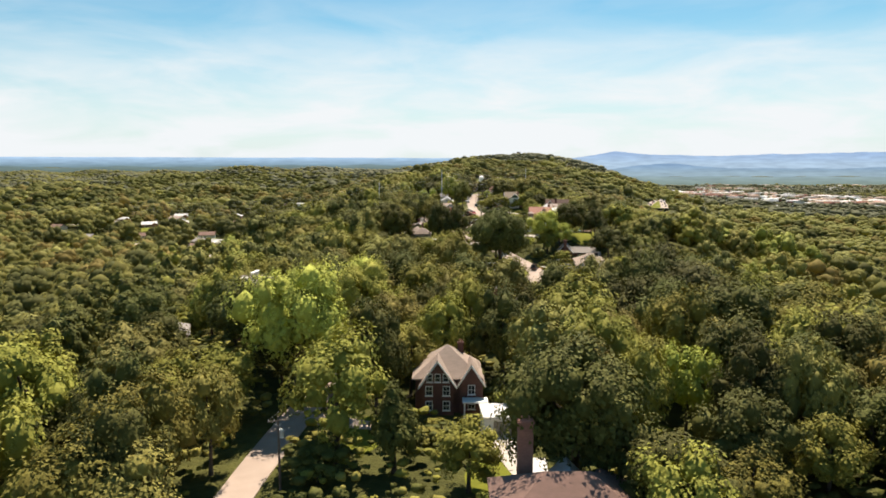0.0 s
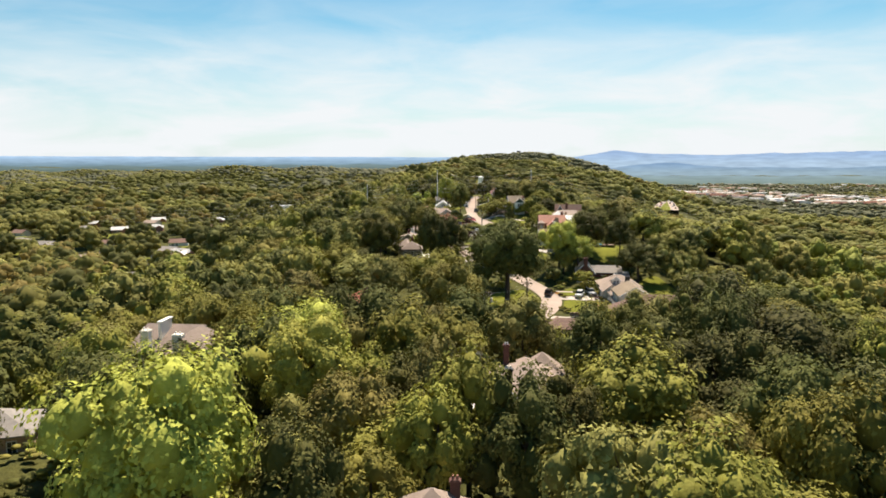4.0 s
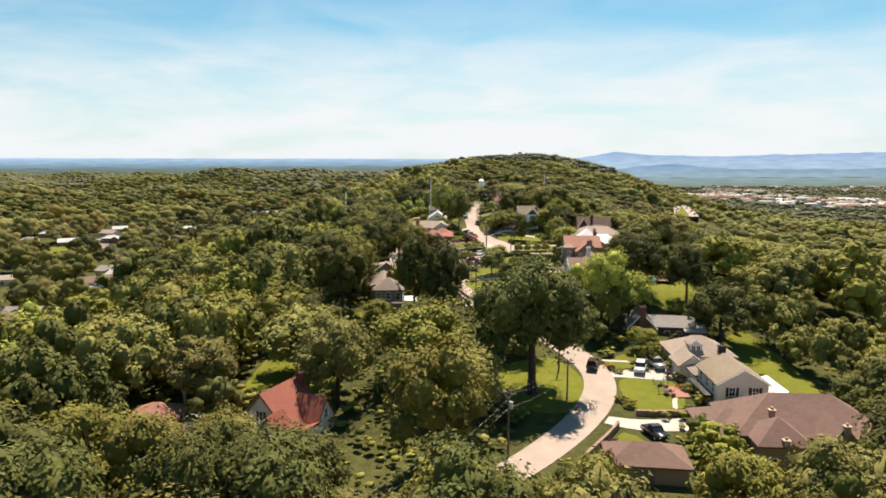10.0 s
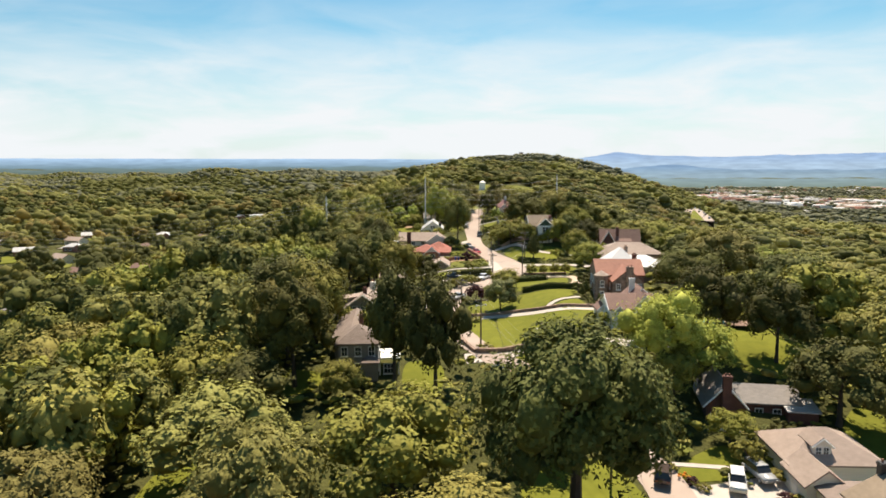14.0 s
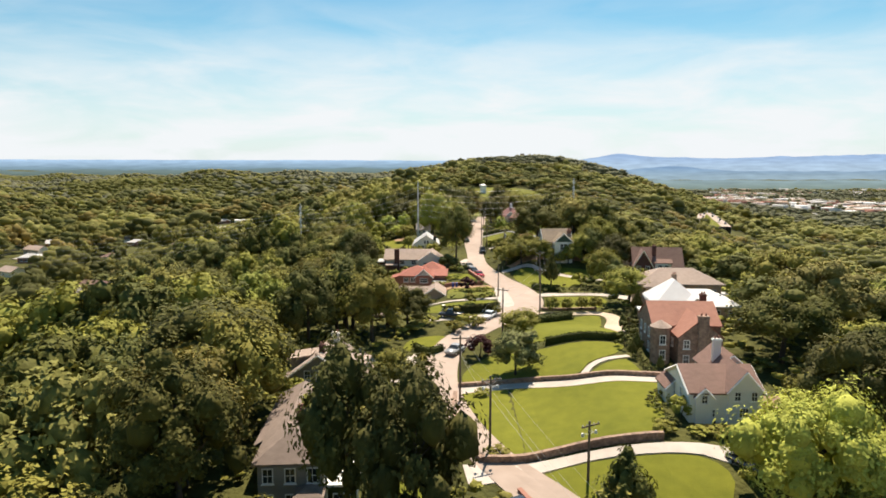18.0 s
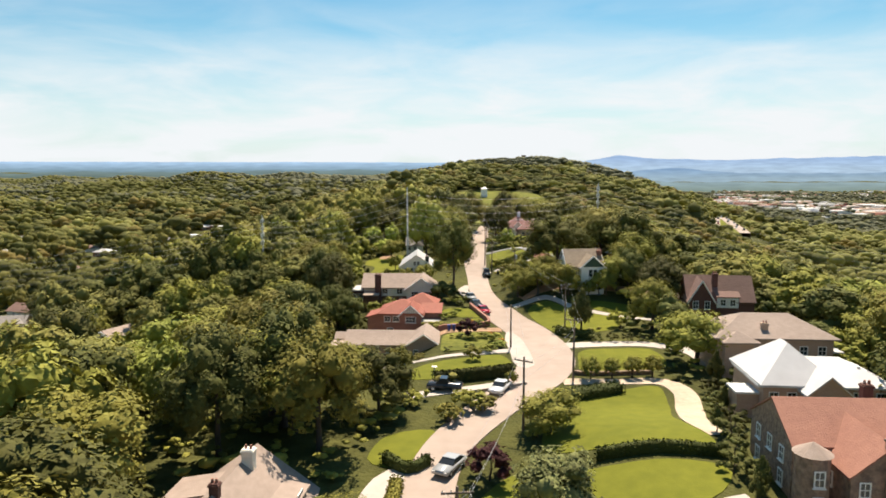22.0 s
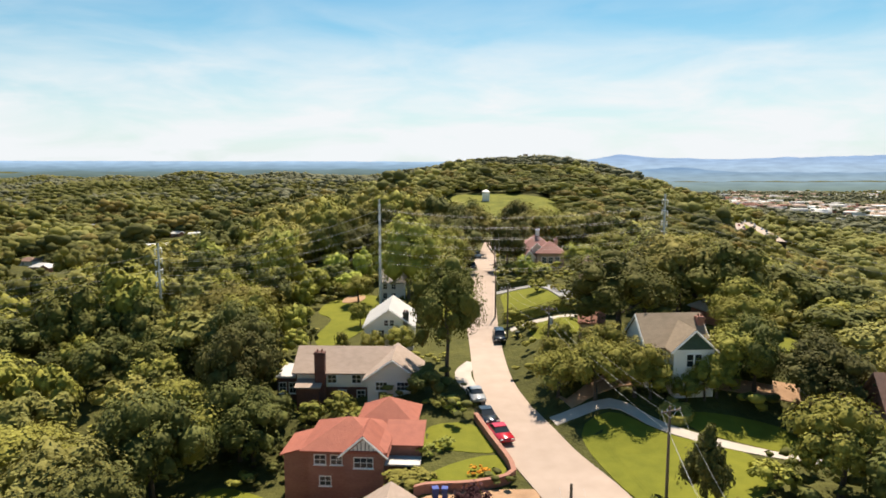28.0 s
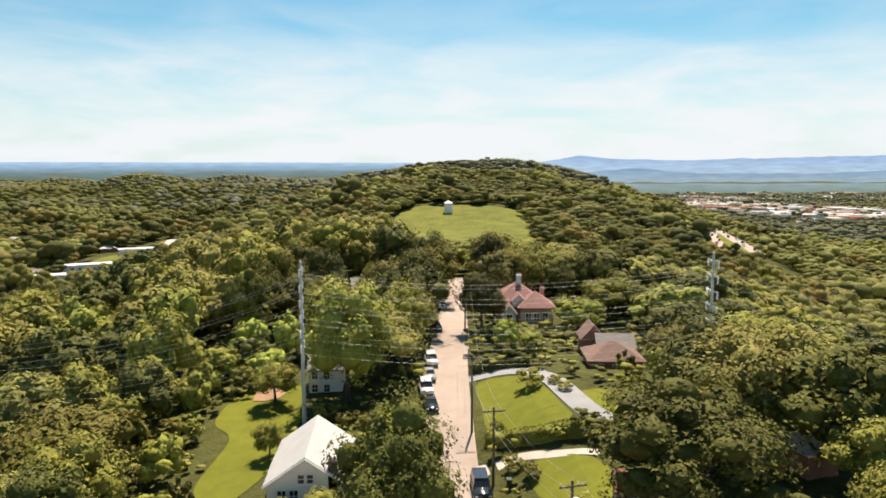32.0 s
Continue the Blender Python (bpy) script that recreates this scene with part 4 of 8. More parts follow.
def near_woods():
    """Trees of their own along the flight, the densest sort of wood beyond them as one mass."""
    x, y = scatter(-100, 140, 10, 600, 9.0)
    ok = free(x, y)
    ok &= (y > 58) | (np.abs(x - 5) > 60)
    x, y = x[ok], y[ok]
    path = 12 + (y - 250) * 0.03
    close = (np.abs(x - path) < np.where(y < 200, 72, 56)) & (y > 45) & (y < 540)
    order = np.argsort(np.abs(x - path) + np.where(y < 200, -25, 0) + np.where(close, 0, 1000))
    single = np.zeros(len(x), bool)
    single[order[:min(OWN_TREES, close.sum())]] = True
    kinds = ["oak", "oak2", "ash", "ash2", "locust", "locust2", "oak", "ash", "ash2", "locust2", "broad_oak", "oak2"]
    for i in np.flatnonzero(single):
        choice = ["oak", "oak2", "broad_oak", "oak", "ash2"] if (x[i] > 34 and 112 < y[i] < 190) or (x[i] < 0 and y[i] > 395) else kinds
        s = np.sin(x[i] / 27) + np.sin(y[i] / 19 + 1) + rng.normal(0, 0.7)
        plant(choice[int((s + 3) * 2) % len(choice)], x[i], y[i], rng.uniform(9.5, 16) * (1.15 if y[i] < 190 else 0.95), rng.uniform(4.2, 7.0))
    r = np.random.default_rng(40)
    path = 12 + (y - 250) * 0.03
    front = ~single & (np.abs(x - path) < 78) & (y < 470)
    rest = ~single & ~front
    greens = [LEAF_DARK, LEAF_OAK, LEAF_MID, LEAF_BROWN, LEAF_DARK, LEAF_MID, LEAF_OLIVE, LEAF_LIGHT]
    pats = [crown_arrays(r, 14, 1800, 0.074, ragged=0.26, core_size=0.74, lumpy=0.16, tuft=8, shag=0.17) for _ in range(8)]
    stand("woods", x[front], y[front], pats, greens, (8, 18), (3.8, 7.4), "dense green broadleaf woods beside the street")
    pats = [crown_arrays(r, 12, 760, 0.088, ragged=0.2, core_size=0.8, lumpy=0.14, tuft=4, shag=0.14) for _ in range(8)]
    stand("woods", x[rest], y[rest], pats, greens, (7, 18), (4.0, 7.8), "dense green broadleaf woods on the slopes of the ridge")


def far_woods():
    r = np.random.default_rng(41)
    pats = [crown_arrays(r, 8, 40, 0.12, ragged=0.1, core_size=1.0, lumpy=0.14, bough=(0.28, 0.56), shag=0.1) for _ in range(16)]
    x, y = scatter(-900, 900, 120, 1250, 10.6, 0.9)
    ok = (np.abs(x - 12) < 0.67 * (y + 20) + 20) & ~((x > -100) & (x < 140) & (y < 600)) & (y > 380)
    wide = (np.abs(x - 12) < 0.72 * (y + 20) + 20) & ~((x > -100) & (x < 140)) & (y <= 380)
    ok = (ok | wide) & free(x, y, 2)
    # clear ground here and there: yards and house plots in the valley
    ok &= ~((np.sin(x / 37) * np.sin(y / 29 + x / 90) > 0.74) & (x < -90))
    x, y = x[ok], y[ok]
    near = np.hypot(x, y - 300) < 480
    x, y = x[~near], y[~near]
    # a few great crowns stand over smaller trees, in stands of one height
    size = np.clip(rng.gamma(1.3, 0.24, len(x)) + 0.14 * np.sin(x / 61 + np.sin(y / 83)) + 0.14 * np.sin(y / 74 - x / 97), 0.02, 1.3)
    stand("distant_woods", x, y, pats, [LEAF_FAR_DARK, LEAF_FAR_MID, LEAF_FAR, LEAF_FAR_MID, LEAF_FAR_OLIVE, LEAF_FAR_DARK, LEAF_FAR, LEAF_FAR_HAZED], (7.5, 17.0), (5.4, 11.5), "distant green woods over hills and valleys", 1.6, 1.25, size, 0.4)
    x, y = scatter(-560, 560, 90, 780, 10.0)
    ok = (np.abs(x - 12) < 0.72 * (y + 20) + 20) & ~((x > -100) & (x < 140) & (y < 600)) & (np.hypot(x, y - 300) < 486) & free(x, y, 1)
    x, y = x[ok], y[ok]
    pats = [crown_arrays(r, 10, 280, 0.096, ragged=0.16, core_size=0.88, lumpy=0.13, tuft=3, bough=(0.27, 0.52), shag=0.12) for _ in range(10)]
    stand("valley_woods", x, y, pats, [LEAF_FAR_DARK, LEAF_FAR_MID, LEAF_FAR, LEAF_FAR_DARK, LEAF_FAR_OLIVE, LEAF_FAR_MID, LEAF_FAR, LEAF_FAR_HAZED], (6, 17), (3.6, 8.4), "broadleaf woods on the lower slopes and in the valley", 1.5, 1.1, None, 0.42)
    pats = [crown_arrays(r, 1, 5, 0.3, core_size=1.1, lumpy=0.2, bough=(0.7, 0.9)) for _ in range(12)]
    x, y = scatter(-1900, 1900, 1250, 2900, 15, 0.8)
    ok = np.abs(x - 12) < 0.66 * y + 40
    town = beside(x, y, [(720, 2360), (1240, 1720)], 210)
    ok &= ~(town & (rng.uniform(size=len(x)) < 0.66))
    ok &= ~((x > 380) & (rng.uniform(size=len(x)) < 0.3))
    x, y = x[ok], y[ok]
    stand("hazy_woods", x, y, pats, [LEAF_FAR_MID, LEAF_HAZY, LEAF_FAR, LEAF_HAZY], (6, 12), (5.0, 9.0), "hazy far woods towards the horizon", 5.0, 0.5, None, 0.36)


# ---- the distance ----
def hills(name, base, top, reach, low, high, span, words, x0, x1, seed, rough):
    """A ridge line far off: top(x) is its height along x; low and high its colours at the heights in span."""
    xs = np.arange(x0, x1, 18.0)
    h = np.array([top(v) + rough * (noise.fractal((v / 260, seed, 0), 0.9, 2.0, 5)) for v in xs])
    rows = [np.stack([xs, np.full_like(xs, reach + 60 * f), base + (np.maximum(h, base + 1) - base) * f], 1) for f in (0, 0.5, 1)]
    n = len(xs)
    i = np.arange(n - 1)
    quad = np.stack([i, i + 1, i + 1 + n, i + n], 1)
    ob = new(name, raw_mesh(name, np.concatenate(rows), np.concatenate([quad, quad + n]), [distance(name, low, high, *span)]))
    return tagged(ob, words, "hills", kind="structure")


def bell(x, c, w):
    return math.exp(-((x - c) / w) ** 2)

# ---- houses ----
WINDOWS = {}


def window_mesh(w, h, bars):
    key = (round(w, 2), round(h, 2), bars)
    if key not in WINDOWS:
        f = bmesh.new()
        rings = []
        for a, depth in ((0, 0.02), (0, -0.08), (0.1, -0.08), (0.1, 0.02)):
            rings.append([f.verts.new((x, depth, z)) for x, z in ((-w / 2 - a, -a), (w / 2 + a, -a), (w / 2 + a, h + a), (-w / 2 - a, h + a))])
        for k in range(4):
            for i in range(4):
                q = rings[(k + 1) % 4]
                f.faces.new((rings[k][i], rings[k][(i + 1) % 4], q[(i + 1) % 4], q[i]))
        bmesh.ops.recalc_face_normals(f, faces=f.faces)
        up, across = bmesh.new(), bmesh.new()
        box(up, 0, -0.02, 0, 0.05, 0.06, h)
        box(across, 0, -0.025, h / 2 - 0.03, w, 0.06, 0.06)
        p = bmesh.new()
        box(p, 0, 0.0, 0.0, w, 0.03, h)
        s = bmesh.new()
        box(s, 0, -0.07, -0.2, w + 0.4, 0.2, 0.09, bevel=0.015)
        meshes = []
        for n, bm, m in (("window", f, PAINT_WHITE), ("pane", p, GLASS), ("sill", s, PAINT_WHITE), ("glazing_bar", up, PAINT_WHITE), ("glazing_bar", across, PAINT_WHITE)):
            me = bpy.data.meshes.new(n)
            bm.to_mesh(me)
            bm.free()
            me.materials.append(m)
            meshes.append(me)
        WINDOWS[key] = meshes
    return WINDOWS[key]


def add_window(parent, x, y, z, turn, w=0.95, h=1.4, bars=1):
    f, p, s, up, across = window_mesh(w, h, bars)
    win = shared("window", f, parent, (x, y, z), turn)
    shared("pane", p, win, (0, 0.01, 0))
    shared("sill", s, win, (0, 0, 0))
    shared("glazing_bar", across, win, (0, 0, 0))
    for i in range(1, bars + 1):
        shared("glazing_bar", up, win, (-w / 2 + w * i / (bars + 1), 0, 0))
    return win


def shutters(parent, x, y, z, turn, w, h, mat):
    for sx in (-1, 1):
        bm = bmesh.new()
        box(bm, sx * (w / 2 + 0.34), -0.05, -0.05, 0.42, 0.06, h + 0.1)
        for i in range(6):
            box(bm, sx * (w / 2 + 0.34), -0.085, 0.05 + i * h / 6, 0.34, 0.02, h / 9)
        ob = part("shutter", bm, mat, parent, "dark louvred shutter")
        ob.matrix_basis = pose(x, y, z, 0, 0, turn)


def wing(parent, x, y, w, d, z, h, walls, roofing, roof="gable", rise=2.0, axis="x", over=0.45, deep=3.0, thick=0.22, trim=None, roof_name="roof"):
    """One block of a house, centred at x, y in the house's own frame, from z (the wall's foot) to the eaves at z + h.
    axis: the way the ridge runs. The walls go on below the ground by deep."""
    bm = bmesh.new()
    box(bm, x, y, z - deep, w, d, h + deep)
    hw, hd = w / 2, d / 2
    e = z + h
    if roof == "shed":
        for v in bm.verts:
            if v.co.z > e - 0.001 and (v.co.y > y if axis == "x" else v.co.x > x):
                v.co.z += rise
    if roof == "gable":
        for s in (-1, 1):
            if axis == "x":
                tri = [(x + s * hw, y - hd, e), (x + s * hw, y + hd, e), (x + s * hw, y, e + rise)]
                back = [(a - s * 0.25, b, c) for a, b, c in tri]
            else:
                tri = [(x - hw, y + s * hd, e), (x + hw, y + s * hd, e), (x, y + s * hd, e + rise)]
                back = [(a, b - s * 0.25, c) for a, b, c in tri]
            f, g = [bm.verts.new(p) for p in tri], [bm.verts.new(p) for p in back]
            bm.faces.new(f), bm.faces.new(g[::-1])
            for i in range(3):
                bm.faces.new((f[i], g[i], g[(i + 1) % 3], f[(i + 1) % 3]))
    bmesh.ops.recalc_face_normals(bm, faces=bm.faces)
    wall = part("wall", bm, walls, parent)
    bm = bmesh.new()
    if roof == "gable":
        run = hd if axis == "x" else hw
        long = (hw if axis == "x" else hd) + over * 0.7
        slope = rise / run
        for s in (-1, 1):
            pts = []
            for t in (0, 1):
                across = s * (run + over) * t
                up = e + rise - slope * (run + over) * t
                for lift in (0.02, thick):
                    for l in (-long, long):
                        pts.append(bm.verts.new((x + l, y + across, up + lift) if axis == "x" else (x + across, y + l, up + lift)))
            for q in ((0, 1, 3, 2), (4, 6, 7, 5), (2, 3, 7, 6), (0, 4, 5, 1), (0, 2, 6, 4), (1, 5, 7, 3)):
                bm.faces.new([pts[i] for i in q])
    elif roof == "hip":
        ow, od = hw + over, hd + over
        r = max(0.0, (ow - od)) if axis == "x" else max(0.0, (od - ow))
        ends = [(x - r, y), (x + r, y)] if axis == "x" else [(x, y - r), (x, y + r)]
        base = [(x - ow, y - od), (x + ow, y - od), (x + ow, y + od), (x - ow, y + od)]
        lo = [bm.verts.new((a, b, e - 0.12)) for a, b in base]
        mid = [bm.verts.new((a, b, e + 0.1)) for a, b in base]
        tops = [bm.verts.new((a, b, e + rise)) for a, b in (ends if r > 0.05 else ends[:1])]
        bm.faces.new(lo[::-1])
        for i in range(4):
            bm.faces.new((lo[i], lo[(i + 1) % 4], mid[(i + 1) % 4], mid[i]))
        if len(tops) == 1:
            for i in range(4):
                bm.faces.new((mid[i], mid[(i + 1) % 4], tops[0]))
        elif axis == "x":
            bm.faces.new((mid[0], mid[1], tops[1], tops[0])), bm.faces.new((mid[1], mid[2], tops[1]))
            bm.faces.new((mid[2], mid[3], tops[0], tops[1])), bm.faces.new((mid[3], mid[0], tops[0]))
        else:
            bm.faces.new((mid[0], mid[1], tops[0])), bm.faces.new((mid[1], mid[2], tops[1], tops[0]))
            bm.faces.new((mid[2], mid[3], tops[1])), bm.faces.new((mid[3], mid[0], tops[0], tops[1]))
    elif roof == "shed":
        pts = []
        for sx in (-1, 1):
            for t in (-1, 1):
                along = t * ((hd if axis == "x" else hw) + over)
                up = e + (rise if t > 0 else 0)
                for lift in (0.02, thick):
                    pts.append(bm.verts.new((x + sx * (hw + over), y + along, up + lift) if axis == "x" else (x + along, y + sx * (hd + over), up + lift)))
        for q in ((0, 1, 3, 2), (4, 6, 7, 5), (0, 4, 5, 1), (2, 3, 7, 6), (1, 5, 7, 3), (0, 2, 6, 4)):
            bm.faces.new([pts[i] for i in q])
    else:
        box(bm, x, y, e, w + 2 * over, d + 2 * over, 0.3, bevel=0.05)
    bmesh.ops.recalc_face_normals(bm, faces=bm.faces)
    part(roof_name, bm, roofing, parent)
    if trim and roof == "gable":
        run = hd if axis == "x" else hw
        long = (hw if axis == "x" else hd) + over * 0.7 + 0.03
        slope = rise / run
        for l in (-long, long):
            bm = bmesh.new()
            for s in (-1, 1):
                a = (x + l, y, e + rise + 0.02) if axis == "x" else (x, y + l, e + rise + 0.02)
                low = e - slope * over + 0.02
                b = (x + l, y + s * (run + over), low) if axis == "x" else (x + s * (run + over), y + l, low)
                beam(bm, a, b, 0.13, None, 4)
            part("bargeboard", bm, trim, parent, "white painted bargeboard")
    return wall


def chimney(parent, x, y, z0, z1, w=0.9, d=0.7, mat=None, cap=None):
    bm = bmesh.new()
    box(bm, x, y, z0, w, d, z1 - z0, bevel=0.02)
    box(bm, x, y, z1 - 0.3, w + 0.16, d + 0.16, 0.18)
    ob = part("chimney", bm, mat or BRICK_DARK, parent)
    for s in (-1, 1):
        bm = bmesh.new()
        beam(bm, (x + s * w * 0.22, y, z1 - 0.02), (x + s * w * 0.22, y, z1 + 0.35), 0.14, 0.11, 8)
        part("chimney_pot", bm, cap or TILE_ORANGE, ob)
    return ob


def door(parent, x, y, z, turn, w=1.0, h=2.1, mat=None):
    bm = bmesh.new()
    box(bm, 0, -0.03, 0, w, 0.08, h)
    for zz in (0.25, 1.15):
        box(bm, 0, -0.08, zz, w * 0.6, 0.03, 0.7)
    d = part("door", bm, mat or WOOD_BROWN, parent)
    d.matrix_basis = pose(x, y, z, 0, 0, turn)
    bm = bmesh.new()
    for s in (-1, 1):
        box(bm, s * (w / 2 + 0.07), -0.05, 0, 0.14, 0.12, h + 0.14)
    box(bm, 0, -0.05, h, w, 0.12, 0.14)
    part("door_frame", bm, PAINT_WHITE, d)
    bm = bmesh.new()
    beam(bm, (w * 0.38, -0.1, 1.0), (w * 0.38, -0.16, 1.0), 0.035, None, 8)
    part("handle", bm, STEEL, d)


def windows(parent, face, places, w=0.95, h=1.4, bars=1, shut=None):
    """face: (x, y, turn) of a wall's outer middle; places: (along, foot) of each window on it."""
    fx, fy, turn = face
    c, s = math.cos(radians(turn)), math.sin(radians(turn))
    for along, z in places:
        x, y = fx + c * along, fy + s * along
        add_window(parent, x, y, z, turn, w, h, bars)
        if shut:
            shutters(parent, x, y, z, turn, w, h, shut)


def posts(parent, places, z0, z1, r=0.12, mat=None, name="post"):
    for x, y in places:
        bm = bmesh.new()
        box(bm, x, y, z0, r * 2, r * 2, z1 - z0, bevel=0.02)
        box(bm, x, y, z1 - 0.15, r * 2.6, r * 2.6, 0.15)
        part(name, bm, mat or PAINT_WHITE, parent)


def slab(parent, name, x, y, z, w, d, h, mat, label="", bevel=0.03):
    bm = bmesh.new()
    box(bm, x, y, z, w, d, h, bevel=bevel)
    return part(name, bm, mat, parent, label)


def house(x, y, turn, label, z=None, name="house"):
    return thing(name, x, y, ground(x, y) if z is None else z, turn, label, "house")

# ---- the houses, from the start of the flight to its end ----
def brick_hip_house():
    h = house(0.4, 105.5, 0, "dark brick house with a pale tan hipped roof and white trim")
    wing(h, 0.3, 0, 9.8, 8.4, 0, 5.4, BRICK_DARK, SHINGLE_TAN, "hip", 4.2, "y", 0.5)
    wing(h, -1.2, -3.6, 4.8, 3.5, 0, 5.0, BRICK_DARK, SHINGLE_TAN, "gable", 3.4, "y", 0.5, trim=PAINT_WHITE)
    wing(h, 3.9, -2.6, 3.4, 4.4, 0, 5.0, BRICK_DARK, SHINGLE_TAN, "gable", 2.6, "y", 0.4, trim=PAINT_WHITE)
    windows(h, (3.9, -4.83, 0), [(0, 3.2), (0, 0.9)], 0.9, 1.3)
    windows(h, (-1.2, -5.36, 0), [(-1.2, 5.3), (0, 5.3), (1.2, 5.3)], 0.7, 1.1, 0)
    windows(h, (-1.2, -5.36, 0), [(-1.3, 0.9), (1.3, 0.9), (-1.3, 3.2), (1.3, 3.2)], 0.9, 1.3)
    windows(h, (4.31, 0.5, 90), [(-1.5, 3.0), (1.8, 3.0)], 0.9, 1.3)
    chimney(h, 2.4, 1.6, 5, 9.6)
    slab(h, "porch_roof", 4.4, -6.0, 2.5, 3.8, 2.2, 0.2, PAINT_WHITE)
    posts(h, [(2.8, -6.9), (6.0, -6.9)], -1, 2.5)


def villa_with_chimney():
    h = house(11.5, 60.5, 0, "brown tiled house with a tall red brick chimney")
    wing(h, 0, 0, 13, 9, 0, 6.8, BRICK, SHINGLE_BROWN, "hip", 3.2, "x", 0.6)
    wing(h, 0.8, 3.6, 3.2, 4.5, 0, 7.0, PAINT_WHITE, ROOF_PALE, "gable", 1.6, "y", 0.3)
    wing(h, 4.0, 4, 4.5, 4.5, 0, 6.2, BRICK, SHINGLE_BROWN, "hip", 2.2, "y", 0.5)
    chimney(h, -3.4, 4.6, 0, 13.2, 1.5, 1.0, BRICK)
    windows(h, (-3, 4.53, 180), [(-1, 1), (1.4, 1)], 1.0, 1.3)
    g = thing("garage", 8.2, 95, ground(8, 95), 3, "white flat-roofed garage with a concrete forecourt", "garage")
    wing(g, 0, 0, 5.2, 5.2, 0, 2.5, PAINT_WHITE, ROOF_WHITE, "flat", 0, "x", 0.2)
    slab(g, "garage_door", 0, -2.64, 0, 2.6, 0.08, 2.1, GREY_CLAD)
    s = thing("shed", 10.5, 77, ground(10.5, 77), 0, "low pale roofed shed beside the brick chimney", "shed")
    wing(s, 0, 0, 3, 3, 0, 2.3, PAINT_WHITE, ROOF_PALE, "shed", 0.5, "x", 0.2)
    door(s, 0, -1.53, 0, 0)


def white_house_tan_roof():
    h = house(14.6, 150, -3, "tall white house with tan shingle roofs and dark chimneys", 20.0)
    wing(h, 0, 0.5, 11, 11, 0, 5.8, PAINT_WHITE, SHINGLE_TAN, "hip", 3.4, "x", 0.5)
    wing(h, 3.0, 6.8, 6.4, 6.4, 0, 5.4, PAINT_WHITE, SHINGLE_TAN, "hip", 3.4, "y", 0.5)
    wing(h, 1.0, -6.8, 10.4, 5.6, 0, 5.4, PAINT_WHITE, SHINGLE_TAN, "gable", 2.2, "x", 0.4)
    wing(h, -3.2, -7.4, 5.0, 6.2, 0, 5.6, PAINT_WHITE, SHINGLE_TAN, "gable", 2.7, "y", 0.35, trim=PAINT_WHITE)
    chimney(h, -3.2, -10.2, 6.5, 11.2, 1.0, 0.8, BLACK_PAINT, PAINT_WHITE)
    chimney(h, -3.0, 3.6, 6, 10.8, 0.9, 0.8, BRICK_DARK, PAINT_WHITE)
    wing(h, 0.2, 5.2, 2.4, 3.0, 5.8, 1.4, PAINT_WHITE, SHINGLE_TAN, "hip", 1.1, "y", 0.25, deep=0)
    windows(h, (0.2, 3.67, 0), [(0, 6.0)], 1.4, 0.9, 2)
    for z in (0.9, 3.5):
        windows(h, (-3.2, -10.53, 0), [(-1.4, z), (1.4, z)], 0.9, 1.4, 1, GREEN_PAINT)
        windows(h, (3.0, -9.63, 0), [(-1.6, z), (0.5, z), (2.4, z)], 0.9, 1.4, 1)
        windows(h, (5.53, 0, 90), [(-2.6, z), (0, z), (2.6, z)], 0.9, 1.35)
        windows(h, (-5.53, 0, -90), [(-3.0, z), (0.5, z), (3.4, z)], 0.9, 1.35)
    slab(h, "porch_floor", -8.0, -5.5, -0.7, 3.8, 8, 0.9, BRICK)
    bm = bmesh.new()
    for zz, rr, hh in ((3.1, 2.4, 0.25), (3.35, 2.2, 0.2)):
        bmesh.ops.create_cone(bm, cap_ends=True, segments=24, radius1=rr, radius2=rr, depth=hh, matrix=Matrix.Translation((-7.0, -5.0, zz)))
    part("porch_roof", bm, PAINT_WHITE, h, "round white porch roof")
    for a in (120, 160, 200, 240):
        bm = bmesh.new()
        x, y = -7.0 + 2.0 * math.cos(radians(a)), -5.0 + 2.0 * math.sin(radians(a))
        beam(bm, (x, y, 0.1), (x, y, 3.0), 0.16, 0.13, 12)
        part("column", bm, PAINT_WHITE, h)


